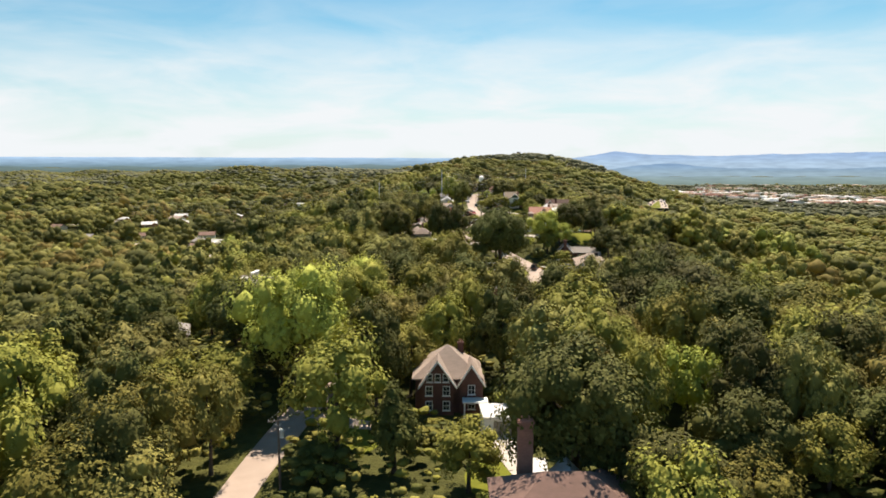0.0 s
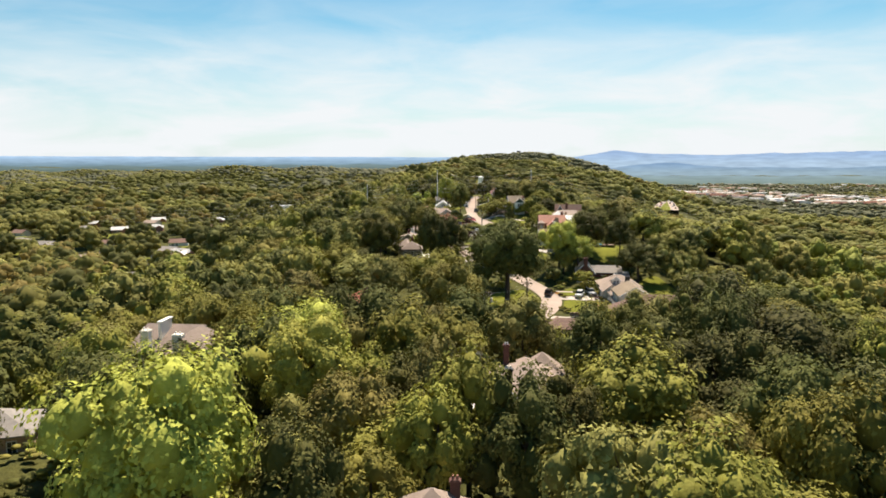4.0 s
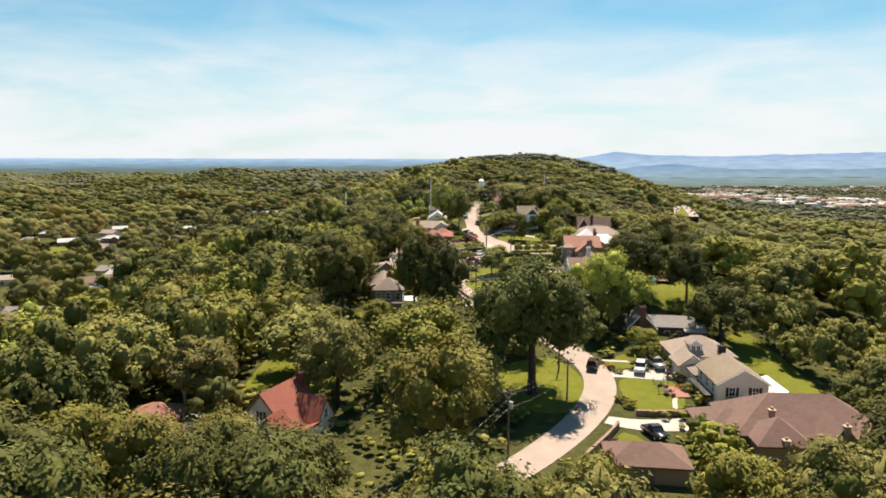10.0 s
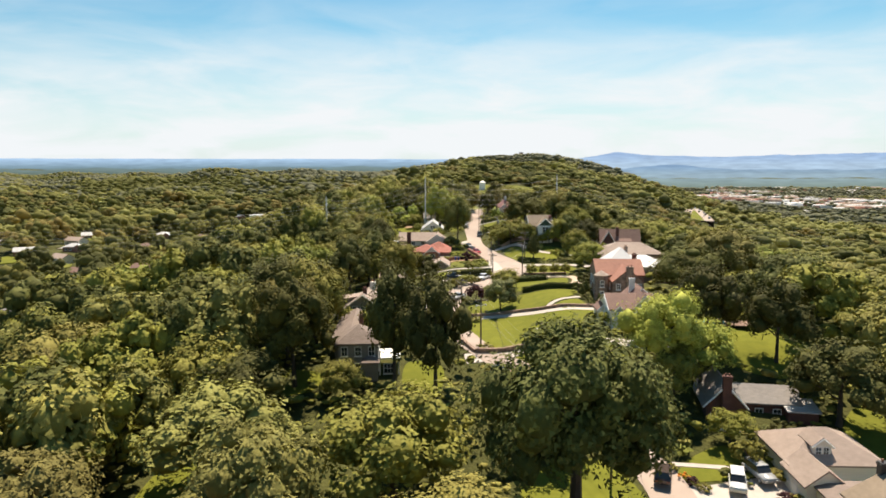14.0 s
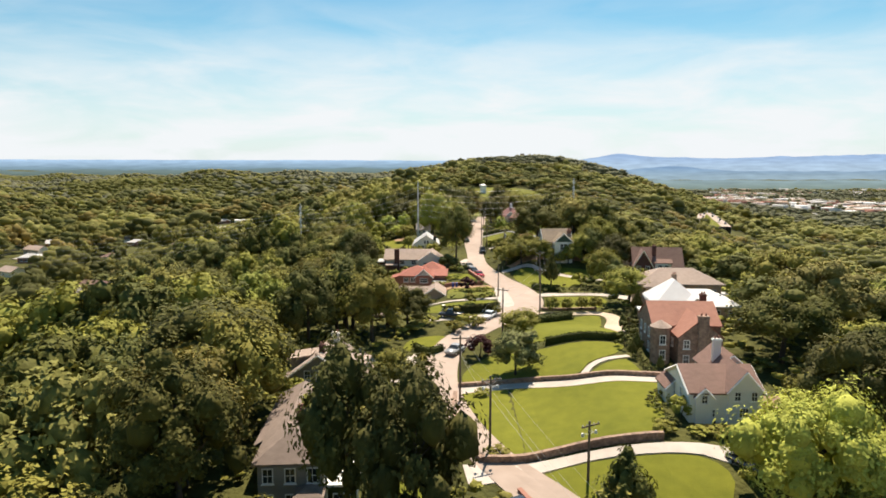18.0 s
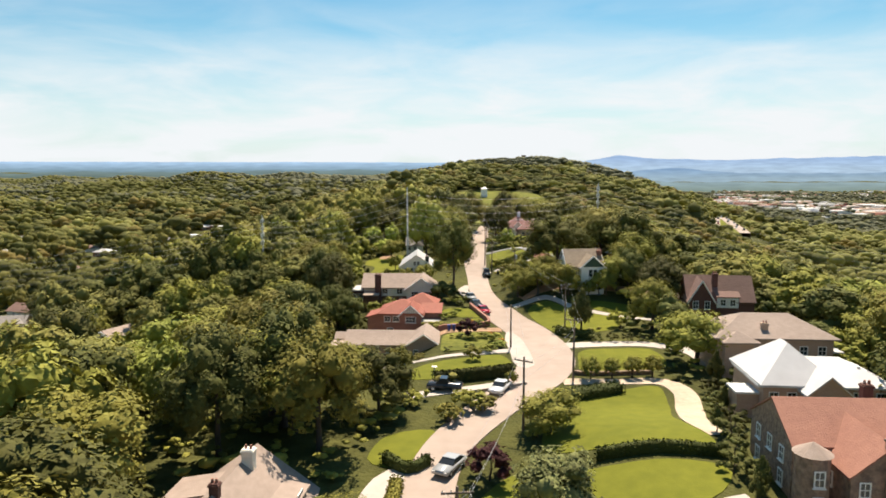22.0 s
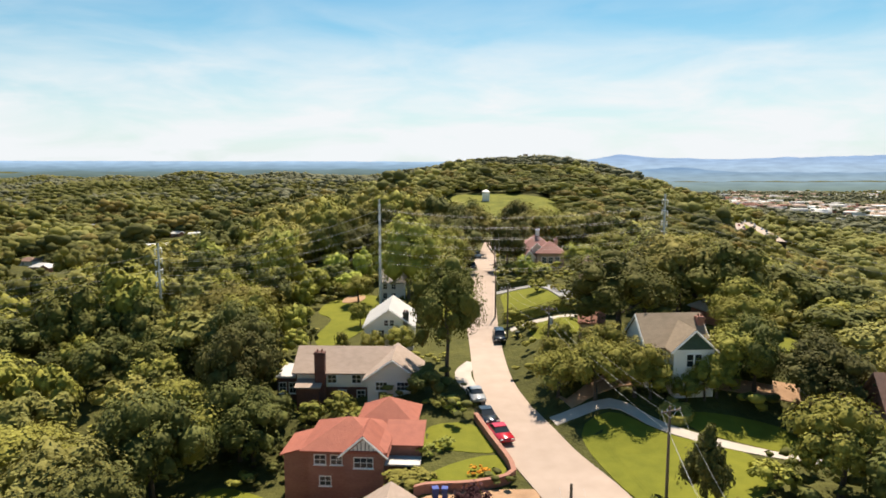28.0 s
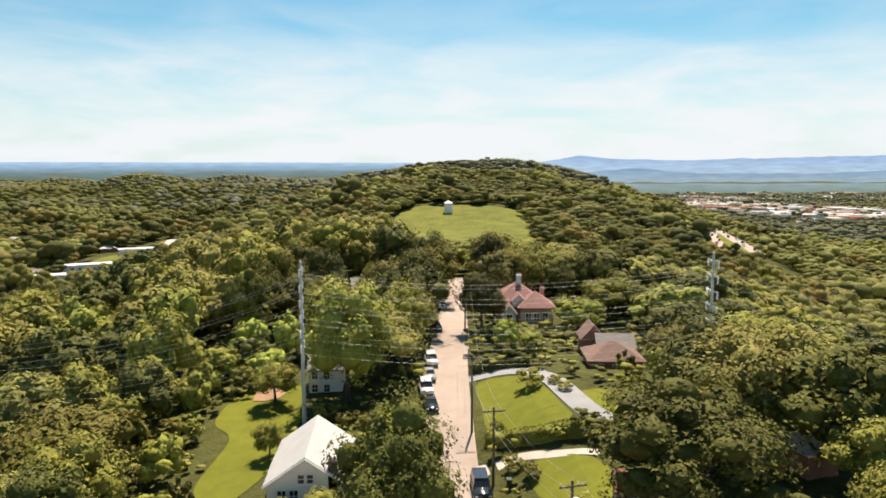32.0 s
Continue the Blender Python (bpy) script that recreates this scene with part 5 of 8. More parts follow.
def cedar_house():
    h = house(-38.2, 152.8, -6, "modern cedar-clad house with a sloping grey roof and pale chimneys", 19.4)
    wing(h, -4.6, -0.4, 9.4, 12, 0, 8.2, CEDAR, SHINGLE_TAUPE, "shed", 5.0, "x", 0.4, deep=4)
    wing(h, 2.2, 1.0, 4.0, 8, 0, 13.4, CEDAR, SHINGLE_TAUPE, "shed", -1.9, "y", 0.12, deep=4)
    wing(h, 1.4, -5.0, 4.4, 4.6, 0, 7.4, CEDAR, SHINGLE_TAUPE, "shed", 2.4, "x", 0.35, deep=4)
    chimney(h, -6.0, -1.2, 9, 14.2, 1.3, 1.1, SIDING, PAINT_WHITE)
    chimney(h, -0.2, -2.4, 10, 14.0, 1.5, 1.1, SIDING, PAINT_WHITE)
    slab(h, "parapet", -5.4, 3.6, 11.4, 0.5, 3.6, 3.2, SIDING)
    slab(h, "parapet_cap", -5.4, 3.6, 14.6, 0.8, 3.9, 0.18, PAINT_WHITE)
    windows(h, (1.9, -7.33, 0), [(0.4, 2.6), (0.4, 4.8)], 2.2, 1.6, 1)
    windows(h, (4.22, 1.0, 90), [(-2.5, 8), (1.8, 8), (-2.5, 4.2), (1.8, 4.2)], 1.2, 1.8)
    slab(h, "deck", 2.8, -9.2, 1.8, 5.2, 3.6, 0.25, WOOD_BROWN)
    posts(h, [(0.4, -10.8), (5.2, -10.8)], -4, 2.8, 0.1, WOOD_BROWN)
    for i in range(7):
        slab(h, "step", 4.2, -11.4 - i * 0.32, 1.6 - i * 0.2, 1.6, 0.34, 0.1, CEDAR)
    o = thing("cottage", -38, 176, ground(-38, 176), 10, "small tan-roofed outbuilding among the trees", "house")
    wing(o, 0, 0, 6, 5, 0, 5.0, CEDAR, SHINGLE_TAN, "hip", 1.8, "x", 0.4)
    windows(o, (0, -2.53, 0), [(-1.5, 2.4), (1.5, 2.4)])


def far_left_house():
    r = thing("shed", -48.6, 115, ground(-48.6, 115), 24, "bright red wooden shed with a dark roof", "shed")
    wing(r, 0, 0, 6.0, 3.6, 0, 2.5, RED_PAINT, SHINGLE_BROWN, "gable", 1.3, "x", 0.3)
    door(r, 1.2, -1.83, 0, 0, 1.2, 2.0, RED_PAINT)
    windows(r, (-1.4, -1.83, 0), [(0, 1.0)], 0.8, 0.8)
    h = house(-54, 130, 20, "low brick house with a weathered grey roof half hidden by trees", name="house")
    wing(h, 0, 0, 9, 8, 0, 3.2, BRICK_TAN, SHINGLE_GREY, "hip", 2.4, "x", 0.5)
    windows(h, (0, -4.03, 0), [(-2.5, 1.1), (2.5, 1.1)])
    w = house(-64, 403, -24, "pale sided house with a tan gabled roof among tall trees", 15.6)
    wing(w, 0, 0, 10, 7.5, 0, 4.6, SIDING, SHINGLE_TAN, "gable", 2.6, "y", 0.5, trim=PAINT_WHITE)
    wing(w, -5.5, 2, 6, 6, 0, 3.6, SIDING, SHINGLE_TAN, "gable", 1.8, "x", 0.4)
    windows(w, (5.03, 0, 90), [(-2.2, 2.6), (1.2, 2.6), (-2.2, 0.5), (1.2, 0.5)], 0.9, 1.3)
    windows(w, (0, -3.78, 0), [(-2.4, 2.6), (2.4, 2.6)], 0.9, 1.3)
    n = thing("garage", -50, 315, ground(-50, 315), 18, "small brown garage with a weathered grey roof", "garage")
    wing(n, 0, 0, 7, 6, 0, 2.6, WOOD_BROWN, SHINGLE_GREY, "hip", 1.8, "x", 0.5)
    slab(n, "garage_door", 1.2, -3.04, 0, 2.6, 0.08, 2.1, GREY_CLAD)


def red_roof_cottage():
    h = house(-20.4, 216.2, -22, "cream cottage with a steep red tiled roof and dark timber edges", 17.9)
    wing(h, 0, 0.6, 9.4, 9.4, 0, 3.2, SIDING, TILE_RED, "gable", 5.2, "y", 0.4, trim=BRICK_DARK)
    wing(h, 2.6, -4.6, 4.2, 3.2, 0, 2.9, SIDING, TILE_RED, "gable", 3.2, "y", 0.35, trim=BRICK_DARK)
    wing(h, 4.6, 2.2, 4.4, 4.6, 0, 3.8, SIDING, TILE_RED, "gable", 3.0, "x", 0.3, trim=BRICK_DARK)
    wing(h, 5.4, -1.6, 3.0, 3.2, 0, 2.6, SIDING, TILE_RED, "shed", 1.2, "y", 0.3)
    windows(h, (-1.6, -4.13, 0), [(-1.4, 0.9), (0.6, 0.9)], 0.9, 1.4)
    windows(h, (0, -4.13, 0), [(0, 4.6)], 0.5, 1.3, 0, BRICK_DARK)
    windows(h, (2.6, -6.23, 0), [(-0.7, 0.9), (0.8, 0.9), (0, 3.2)], 0.8, 1.3)
    windows(h, (6.83, 2.2, 90), [(0, 3.8), (-1, 1.0), (1, 1.0)], 0.8, 1.3)
    chimney(h, 0.9, 4.6, 4, 9.4, 1.1, 0.8, BRICK_DARK)
    g = thing("garage", -41, 222, ground(-41, 222), 8, "low cream garage with a terracotta hipped roof", "garage")
    wing(g, 0, 0, 7.0, 5.8, 0, 2.5, SIDING, TILE_ORANGE, "hip", 1.9, "x", 0.5)
    slab(g, "garage_door", 3.54, 0, 0, 0.08, 2.6, 2.1, BRICK_DARK)
    windows(g, (0, -2.93, 0), [(0.8, 0.9)], 0.8, 1.0)
    b = thing("house", -34.8, 210.5, ground(-34.8, 210.5), -32, "low white house with a brown gabled roof at the garage yard", "house")
    wing(b, 0, 0, 9.5, 7.4, 0, 2.6, PAINT_WHITE, SHINGLE_BROWN, "gable", 2.8, "x", 0.45, trim=BRICK_DARK)
    windows(b, (4.78, 0, 90), [(-1.6, 0.8), (1.6, 0.8)], 0.9, 1.2)
    windows(b, (4.78, 0, 90), [(0, 3.2)], 0.5, 0.9, 0)
    windows(b, (0, -3.73, 0), [(-2.4, 0.8), (1.4, 0.8)], 0.9, 1.2)


def cream_house():
    h = house(51.2, 237, -3, "long cream house with black shutters and a tan shingle roof", 19.8)
    wing(h, 0.9, -10.6, 7.8, 10.0, 0, 4.9, SIDING, SHINGLE_OCHRE, "gable", 2.3, "y", 0.4, trim=PAINT_WHITE)
    wing(h, 0.4, -2.6, 7.4, 6.6, 0, 3.1, SIDING, SHINGLE_TAUPE, "hip", 1.0, "x", 0.35)
    slab(h, "balcony", -3.9, -10.2, 2.5, 1.5, 8.6, 0.2, BLACK_PAINT, "dark timber balcony along the upper floor")
    for i in range(12):
        slab(h, "baluster", -4.55, -14.2 + i * 0.73, 2.7, 0.06, 0.06, 0.9, BLACK_PAINT)
    slab(h, "handrail", -4.55, -10.2, 3.6, 0.08, 8.6, 0.08, BLACK_PAINT)
    wing(h, 1.6, 9.6, 11, 9.5, 0, 3.4, SIDING, SHINGLE_TAN, "hip", 2.9, "x", 0.5)
    wing(h, -2.2, 2.6, 4.4, 6, 0, 3.2, SIDING, SHINGLE_TAN, "gable", 1.7, "y", 0.4)
    wing(h, 6.4, -11, 3, 8, 0, 2.8, SIDING, ROOF_WHITE, "shed", 0.6, "y", 0.3)
    windows(h, (0.9, -15.63, 0), [(-1.7, 3.0), (1.9, 3.0)], 0.9, 1.3, 1, BLACK_PAINT)
    windows(h, (0.9, -15.63, 0), [(-2.4, 0.5), (0.2, 0.5), (2.6, 0.5)], 0.8, 1.3, 1, BLACK_PAINT)
    windows(h, (-3.03, -10.6, -90), [(-3, 3.0), (0, 3.0), (3, 3.0), (-3, 0.6), (3, 0.6)], 1.0, 1.4, 1)
    windows(h, (-3.6, 4.2, -90), [(1.5, 1.0)], 1.4, 1.2)
    door(h, -3.03, -10.4, 0.2, -90)
    chimney(h, 0.9, -5.4, 4, 8.4, 1.1, 0.9, BLACK_PAINT)
    slab(h, "porch_floor", -6.4, -6, -0.3, 3.4, 5.5, 0.6, BRICK)
    for y in (-8.2, -6, -3.8):
        slab(h, "planter", -7.7, y, 0.3, 0.6, 0.6, 0.5, BRICK)
    wing(h, 0.2, 7.6, 2.2, 3.4, 4.0, 1.3, SIDING, SHINGLE_TAN, "gable", 0.9, "y", 0.25, trim=PAINT_WHITE)
    windows(h, (0.2, 5.87, 0), [(-0.45, 4.2), (0.45, 4.2)], 0.6, 0.9)


def brown_roof_house():
    h = house(51.5, 207.5, -6, "sprawling brick house with brown hipped roofs and pale ridge finials", 19.6)
    wing(h, 1.5, 1.0, 19, 11, 0, 4.2, BRICK_TAN, SHINGLE_BROWN, "hip", 4.0, "x", 0.7)
    wing(h, -7.6, 2.2, 7.5, 9, 0, 3.2, BRICK_TAN, SHINGLE_BROWN, "hip", 2.6, "x", 0.6)
    wing(h, -3.4, -5.0, 6.0, 6, 0, 4.2, BRICK_TAN, SHINGLE_BROWN, "hip", 2.8, "y", 0.6)
    wing(h, 3.6, -5.6, 4.4, 5, 0, 4.3, BRICK_TAN, SHINGLE_BROWN, "gable", 2.6, "y", 0.45)
    wing(h, 9.6, -4.2, 7.0, 8, 0, 4.2, BRICK_TAN, SHINGLE_BROWN, "hip", 3.0, "y", 0.6)
    windows(h, (-11.38, 2.2, -90), [(-2, 0.9), (1.6, 0.9)], 1.2, 1.4)
    windows(h, (-7.6, -2.33, 0), [(-2.4, 0.9)], 1.2, 1.4)
    windows(h, (-3.4, -8.03, 0), [(-1.4, 0.9), (1.4, 0.9)], 1.0, 1.6)
    windows(h, (3.6, -8.13, 0), [(0, 0.9)], 1.8, 1.7, 2)
    windows(h, (9.6, -8.23, 0), [(-1.6, 0.9), (1.6, 0.9)], 1.1, 1.6)
    for x, y, z in ((-3.4, -8.2, 4.0), (-3.6, -3.4, 6.2), (3.6, -8.4, 6.2), (9.6, -8.4, 4.2), (12.8, -3.6, 5.6)):
        bm = bmesh.new()
        box(bm, x, y, z, 0.7, 0.7, 1.0, bevel=0.03)
        box(bm, x, y, z + 1.0, 0.95, 0.95, 0.16, bevel=0.03)
        box(bm, x, y, z + 1.16, 0.35, 0.35, 0.35, bevel=0.08)
        part("chimney", bm, BRICK_TAN, h, "short buff chimney with a pale cap")
    slab(h, "deck", 13.6, 2, 2.0, 4.5, 4.5, 0.2, WOOD_BROWN)
    g = thing("garage", 30.2, 201.6, ground(30.2, 201.6), -8, "small garage with a brown hipped roof at the roadside", "garage")
    wing(g, 0, 0, 9.6, 6.4, 0, 2.4, BRICK_TAN, SHINGLE_BROWN, "hip", 1.9, "x", 0.5)
    slab(g, "garage_door", -0.6, -3.24, 0, 2.6, 0.08, 2.2, GREY_CLAD)


def chimney_cottage():
    h = house(48.6, 261.5, -10, "dark brick cottage with a tall front chimney and grey roof", 21.5)
    wing(h, -2, 0, 5.2, 9, 0, 3.6, BRICK_DARK, SHINGLE_GREY, "gable", 2.8, "y", 0.5, trim=PAINT_WHITE)
    wing(h, 4.5, 2, 9, 6, 0, 3.0, BRICK_DARK, SHINGLE_GREY, "gable", 1.6, "x", 0.5)
    wing(h, 9, -1.0, 4, 4, 0, 2.4, BRICK_DARK, ROOF_PALE, "shed", 0.5, "x", 0.3)
    chimney(h, -2, -4.9, 0, 7.9, 1.2, 0.8, BRICK_DARK)
    slab(h, "terrace_wall", -2, -6.8, -0.4, 5.6, 0.5, 1.2, PAINT_WHITE)
    windows(h, (-2, -4.53, 0), [(-1.5, 0.8), (1.5, 0.8)], 0.8, 1.3)
    windows(h, (4.5, -1.03, 0), [(-1, 0.8), (1.5, 0.8)], 1.0, 1.2)


def shingle_house_with_deck():
    h = house(-8.3, 275.5, 3, "grey shingled house with a white railed deck", 23.8)
    wing(h, 0, 0, 6.4, 7, 0, 6.3, GREY_CLAD, SHINGLE_TAUPE, "hip", 2.4, "y", 0.5)
    wing(h, -1.6, 11, 5.6, 16, 0, 5.6, GREY_CLAD, SHINGLE_TAUPE, "gable", 1.5, "y", 0.5)
    wing(h, 2.0, -4.4, 2.4, 2.0, 0, 3.6, GREY_CLAD, SHINGLE_TAUPE, "hip", 0.9, "x", 0.3)
    chimney(h, 0.2, 3.2, 6, 9.6, 0.7, 0.6, BRICK_DARK)
    windows(h, (0, -3.53, 0), [(-2.2, 4.3), (0, 4.3), (2.2, 4.3), (-2.2, 1.6), (0, 1.6)], 0.9, 1.4)
    windows(h, (3.23, 0, 90), [(-2, 4.3), (1.6, 4.3), (-2, 1.6), (1.6, 1.6)], 0.9, 1.4)
    slab(h, "deck", 5.0, -0.6, 3.6, 3.6, 5.6, 0.25, PAINT_WHITE)
    posts(h, [(3.5, -3.2), (6.6, -3.2), (6.6, 2.0)], -2.5, 4.9, 0.11)
    for a, b in (((3.5, -3.2), (6.6, -3.2)), ((6.6, -3.2), (6.6, 2.0))):
        rail = bmesh.new()
        beam(rail, (*a, 4.75), (*b, 4.75), 0.05, None, 4)
        rail = part("railing", rail, PAINT_WHITE, h)
        n = 14
        for i in range(n + 1):
            x, y = a[0] + (b[0] - a[0]) * i / n, a[1] + (b[1] - a[1]) * i / n
            bm = bmesh.new()
            beam(bm, (x, y, 3.85), (x, y, 4.75), 0.025, None, 4)
            part("baluster", bm, PAINT_WHITE, rail)
    windows(h, (5.0, -3.2, 0), [(0, 1.2)], 1.6, 1.6, 2)


def bungalow_with_dormers():
    h = house(-10.4, 310.8, -5, "grey-clad bungalow with a wide tan roof, dormers and a chimney", 24.6)
    wing(h, 0, 0, 11.2, 11.6, 0, 3.0, GREY_CLAD, SHINGLE_TAN, "gable", 4.0, "y", 0.8, trim=SIDING)
    wing(h, 3.4, 1.6, 4.4, 4.0, 3.0, 2.0, GREY_CLAD, SHINGLE_TAN, "shed", -0.9, "y", 0.35, deep=0)
    wing(h, -3.4, 0.2, 4.4, 4.0, 3.0, 2.0, GREY_CLAD, SHINGLE_TAN, "shed", 0.9, "y", 0.35, deep=0)
    chimney(h, 0.1, -4.2, 5, 8.2, 0.8, 0.7, BRICK_DARK)
    chimney(h, 0.6, 2.4, 6, 8.4, 1.1, 0.9, SIDING)
    windows(h, (0, -5.83, 0), [(-1.8, 3.3), (0, 3.3), (1.8, 3.3)], 0.8, 1.2)
    windows(h, (0, -5.83, 0), [(-3.6, 0.6), (3.6, 0.6), (1.4, 0.6)], 1.0, 1.4)
    windows(h, (5.63, 0, 90), [(-3, 0.8), (3, 0.8)], 1.0, 1.4)
    windows(h, (5.63, 1.6, 90), [(0, 3.7)], 1.4, 0.9, 2)
    door(h, 4.6, -5.83, 0, 0)
    slab(h, "porch_roof", 6.6, -3.4, 2.5, 2.6, 4.0, 0.2, SHINGLE_TAN)
    posts(h, [(7.7, -5.2), (7.7, -1.6)], -1, 2.5)


def white_gabled_house():
    h = house(40.4, 288.0, -2, "white gabled house with a brown shingle roof and three storeys", 28.8)
    wing(h, -0.4, 0.4, 8.4, 9, 0, 4.2, PAINT_WHITE, SHINGLE_BROWN, "gable", 2.0, "x", 0.3, trim=PAINT_WHITE)
    wing(h, 1.6, -0.3, 3.8, 8.4, 0, 4.6, PAINT_WHITE, SHINGLE_BROWN, "gable", 2.2, "y", 0.3, trim=PAINT_WHITE)
    wing(h, -3.0, -3.0, 2.0, 2.8, 0, 3.8, PAINT_WHITE, SHINGLE_BROWN, "gable", 1.0, "y", 0.2, trim=PAINT_WHITE)
    wing(h, 2.8, 6.0, 5.0, 6.4, 0, 4.5, PAINT_WHITE, SHINGLE_BROWN, "gable", 2.2, "y", 0.3, trim=PAINT_WHITE)
    wing(h, -4.4, 3.6, 2.4, 4, 0, 2.9, PAINT_WHITE, SHINGLE_BROWN, "gable", 1.1, "y", 0.25, trim=PAINT_WHITE)
    windows(h, (1.6, -4.53, 0), [(-0.9, 3.5), (1.0, 3.5)], 0.6, 0.95)
    windows(h, (1.6, -4.53, 0), [(-0.1, 1.5)], 0.95, 1.05, 2)
    windows(h, (1.6, -4.53, 0), [(-0.2, 0.05)], 0.6, 0.5)
    windows(h, (-3.0, -4.43, 0), [(0, 3.1)], 0.6, 0.85)
    windows(h, (-1.4, -4.13, 0), [(-0.6, 1.4), (-0.4, 0.1), (-1.8, 0.1)], 0.6, 0.8)
    windows(h, (-4.63, 0.4, -90), [(-1.6, 2.9), (1.4, 2.9), (0, 1)], 0.6, 0.95)
    windows(h, (-4.4, 1.57, 0), [(0, 1.6)], 0.6, 0.9)
    chimney(h, 1.0, 3.6, 5, 8.7, 0.95, 0.7, PAINT_WHITE)
    slab(h, "porch_floor", 5.8, -1.8, -0.5, 4.0, 4.6, 0.6, CONCRETE)
    wing(h, 5.9, -1.6, 4.4, 5.0, 2.2, 0.2, WOOD_BROWN, SHINGLE_BROWN, "shed", -0.9, "x", 0.3, deep=0)
    posts(h, [(4.2, -3.9), (7.8, -3.9), (7.8, 0.6)], -1.0, 2.2, 0.1, WOOD_BROWN)


def stone_manor():
    h = house(43.6, 311, -4, "large fieldstone manor with a terracotta tiled roof", 30.2)
    wing(h, 0.2, 1.2, 10, 9.2, 0, 5.0, STONE, TILE_ORANGE, "gable", 2.7, "x", 0.2)
    wing(h, 1.0, -3.6, 6.2, 8.4, 0, 4.3, STONE, TILE_ORANGE, "gable", 2.6, "y", 0.2)
    bm = bmesh.new()
    beam(bm, (-4.2, -5.7, -1.5), (-4.2, -5.7, 5.5), 1.4, None, 14)
    turret = part("turret", bm, STONE, h, "round fieldstone turret")
    bm = bmesh.new()
    beam(bm, (-4.2, -5.7, 5.5), (-4.2, -5.7, 6.4), 1.6, 0.1, 14)
    part("turret_roof", bm, SHINGLE_TAN, turret)
    chimney(h, 1.2, -7.9, 0, 7.6, 1.4, 1.0, STONE)
    chimney(h, 4.2, 2.6, 6, 8.8, 0.9, 0.8, BRICK_DARK)
    windows(h, (1.0, -7.83, 0), [(-2.0, 2.8), (2.2, 2.8), (-2.0, 0.6), (2.2, 0.6)], 0.7, 1.1, 1)
    windows(h, (-4.2, -7.12, 0), [(0, 3.2), (0, 1.0)], 0.7, 1.2)
    windows(h, (-4.83, 1.2, -90), [(-2.6, 3.0), (0, 3.0), (2.6, 3.0), (-2.6, 0.8), (2.6, 0.8)], 0.8, 1.2)
    windows(h, (-2.13, -5.6, -90), [(-1, 2.4)], 0.7, 1.1)
    door(h, -3.4, -3.43, 0.1, 0, 1.0, 2.0)


def white_roof_hall():
    h = house(53, 331.5, -5, "brick house with a bright white membrane roof", 29.6)
    wing(h, 0, 0.5, 14.5, 8.5, 0, 4.3, BRICK_TAN, ROOF_WHITE, "hip", 2.4, "x", 0.5)
    wing(h, -3.2, 0.8, 8, 10, 0, 4.5, BRICK_TAN, ROOF_WHITE, "hip", 4.0, "y", 0.5)
    wing(h, -0.8, -4.4, 4.4, 4.0, 0, 4.2, BRICK_TAN, ROOF_WHITE, "gable", 1.9, "y", 0.4)
    wing(h, -8.4, -1.6, 2.6, 3.0, 0, 3.0, BRICK_TAN, ROOF_WHITE, "flat", 0, "x", 0.25)
    wing(h, 8.6, -3.6, 3.0, 3.4, 0, 2.2, BRICK, ROOF_PALE, "flat", 0, "x", 0.25)
    windows(h, (-0.8, -6.43, 0), [(0, 2.6)], 0.9, 1.1)
    windows(h, (-5.0, -4.23, 0), [(-1.0, 2.4), (1.0, 2.4), (-1.0, 0.6)], 0.9, 1.2)
    windows(h, (4.5, -3.78, 0), [(-1, 2.4), (1.5, 2.4)], 0.9, 1.2)
    for x, y in ((4.6, -1.2), (-4.6, -2.2)):
        slab(h, "roof_vent", x, y, 5.0, 0.3, 0.3, 1.0, STEEL)


def tan_hip_house():
    h = house(57.6, 354, -4, "long low house with a tan hipped roof", 28.6)
    wing(h, 0, 0, 16.4, 9.5, 0, 5.4, BRICK_TAN, SHINGLE_TAN, "hip", 2.8, "x", 0.7)
    wing(h, -5.4, -4.4, 4.4, 3.4, 0, 5.0, BRICK_TAN, SHINGLE_TAN, "hip", 1.4, "y", 0.5)
    windows(h, (2, -4.78, 0), [(-2, 3), (2, 3), (4.6, 3)], 1.0, 1.2)
    windows(h, (-8.23, 0, -90), [(-2, 3), (2, 3)], 1.0, 1.2)
    slab(h, "porch_roof", 8.6, -3.0, 3.2, 2.6, 3, 0.2, ROOF_PALE)
    chimney(h, -1.2, -3.4, 5, 7.4, 0.9, 0.7, BRICK_TAN)


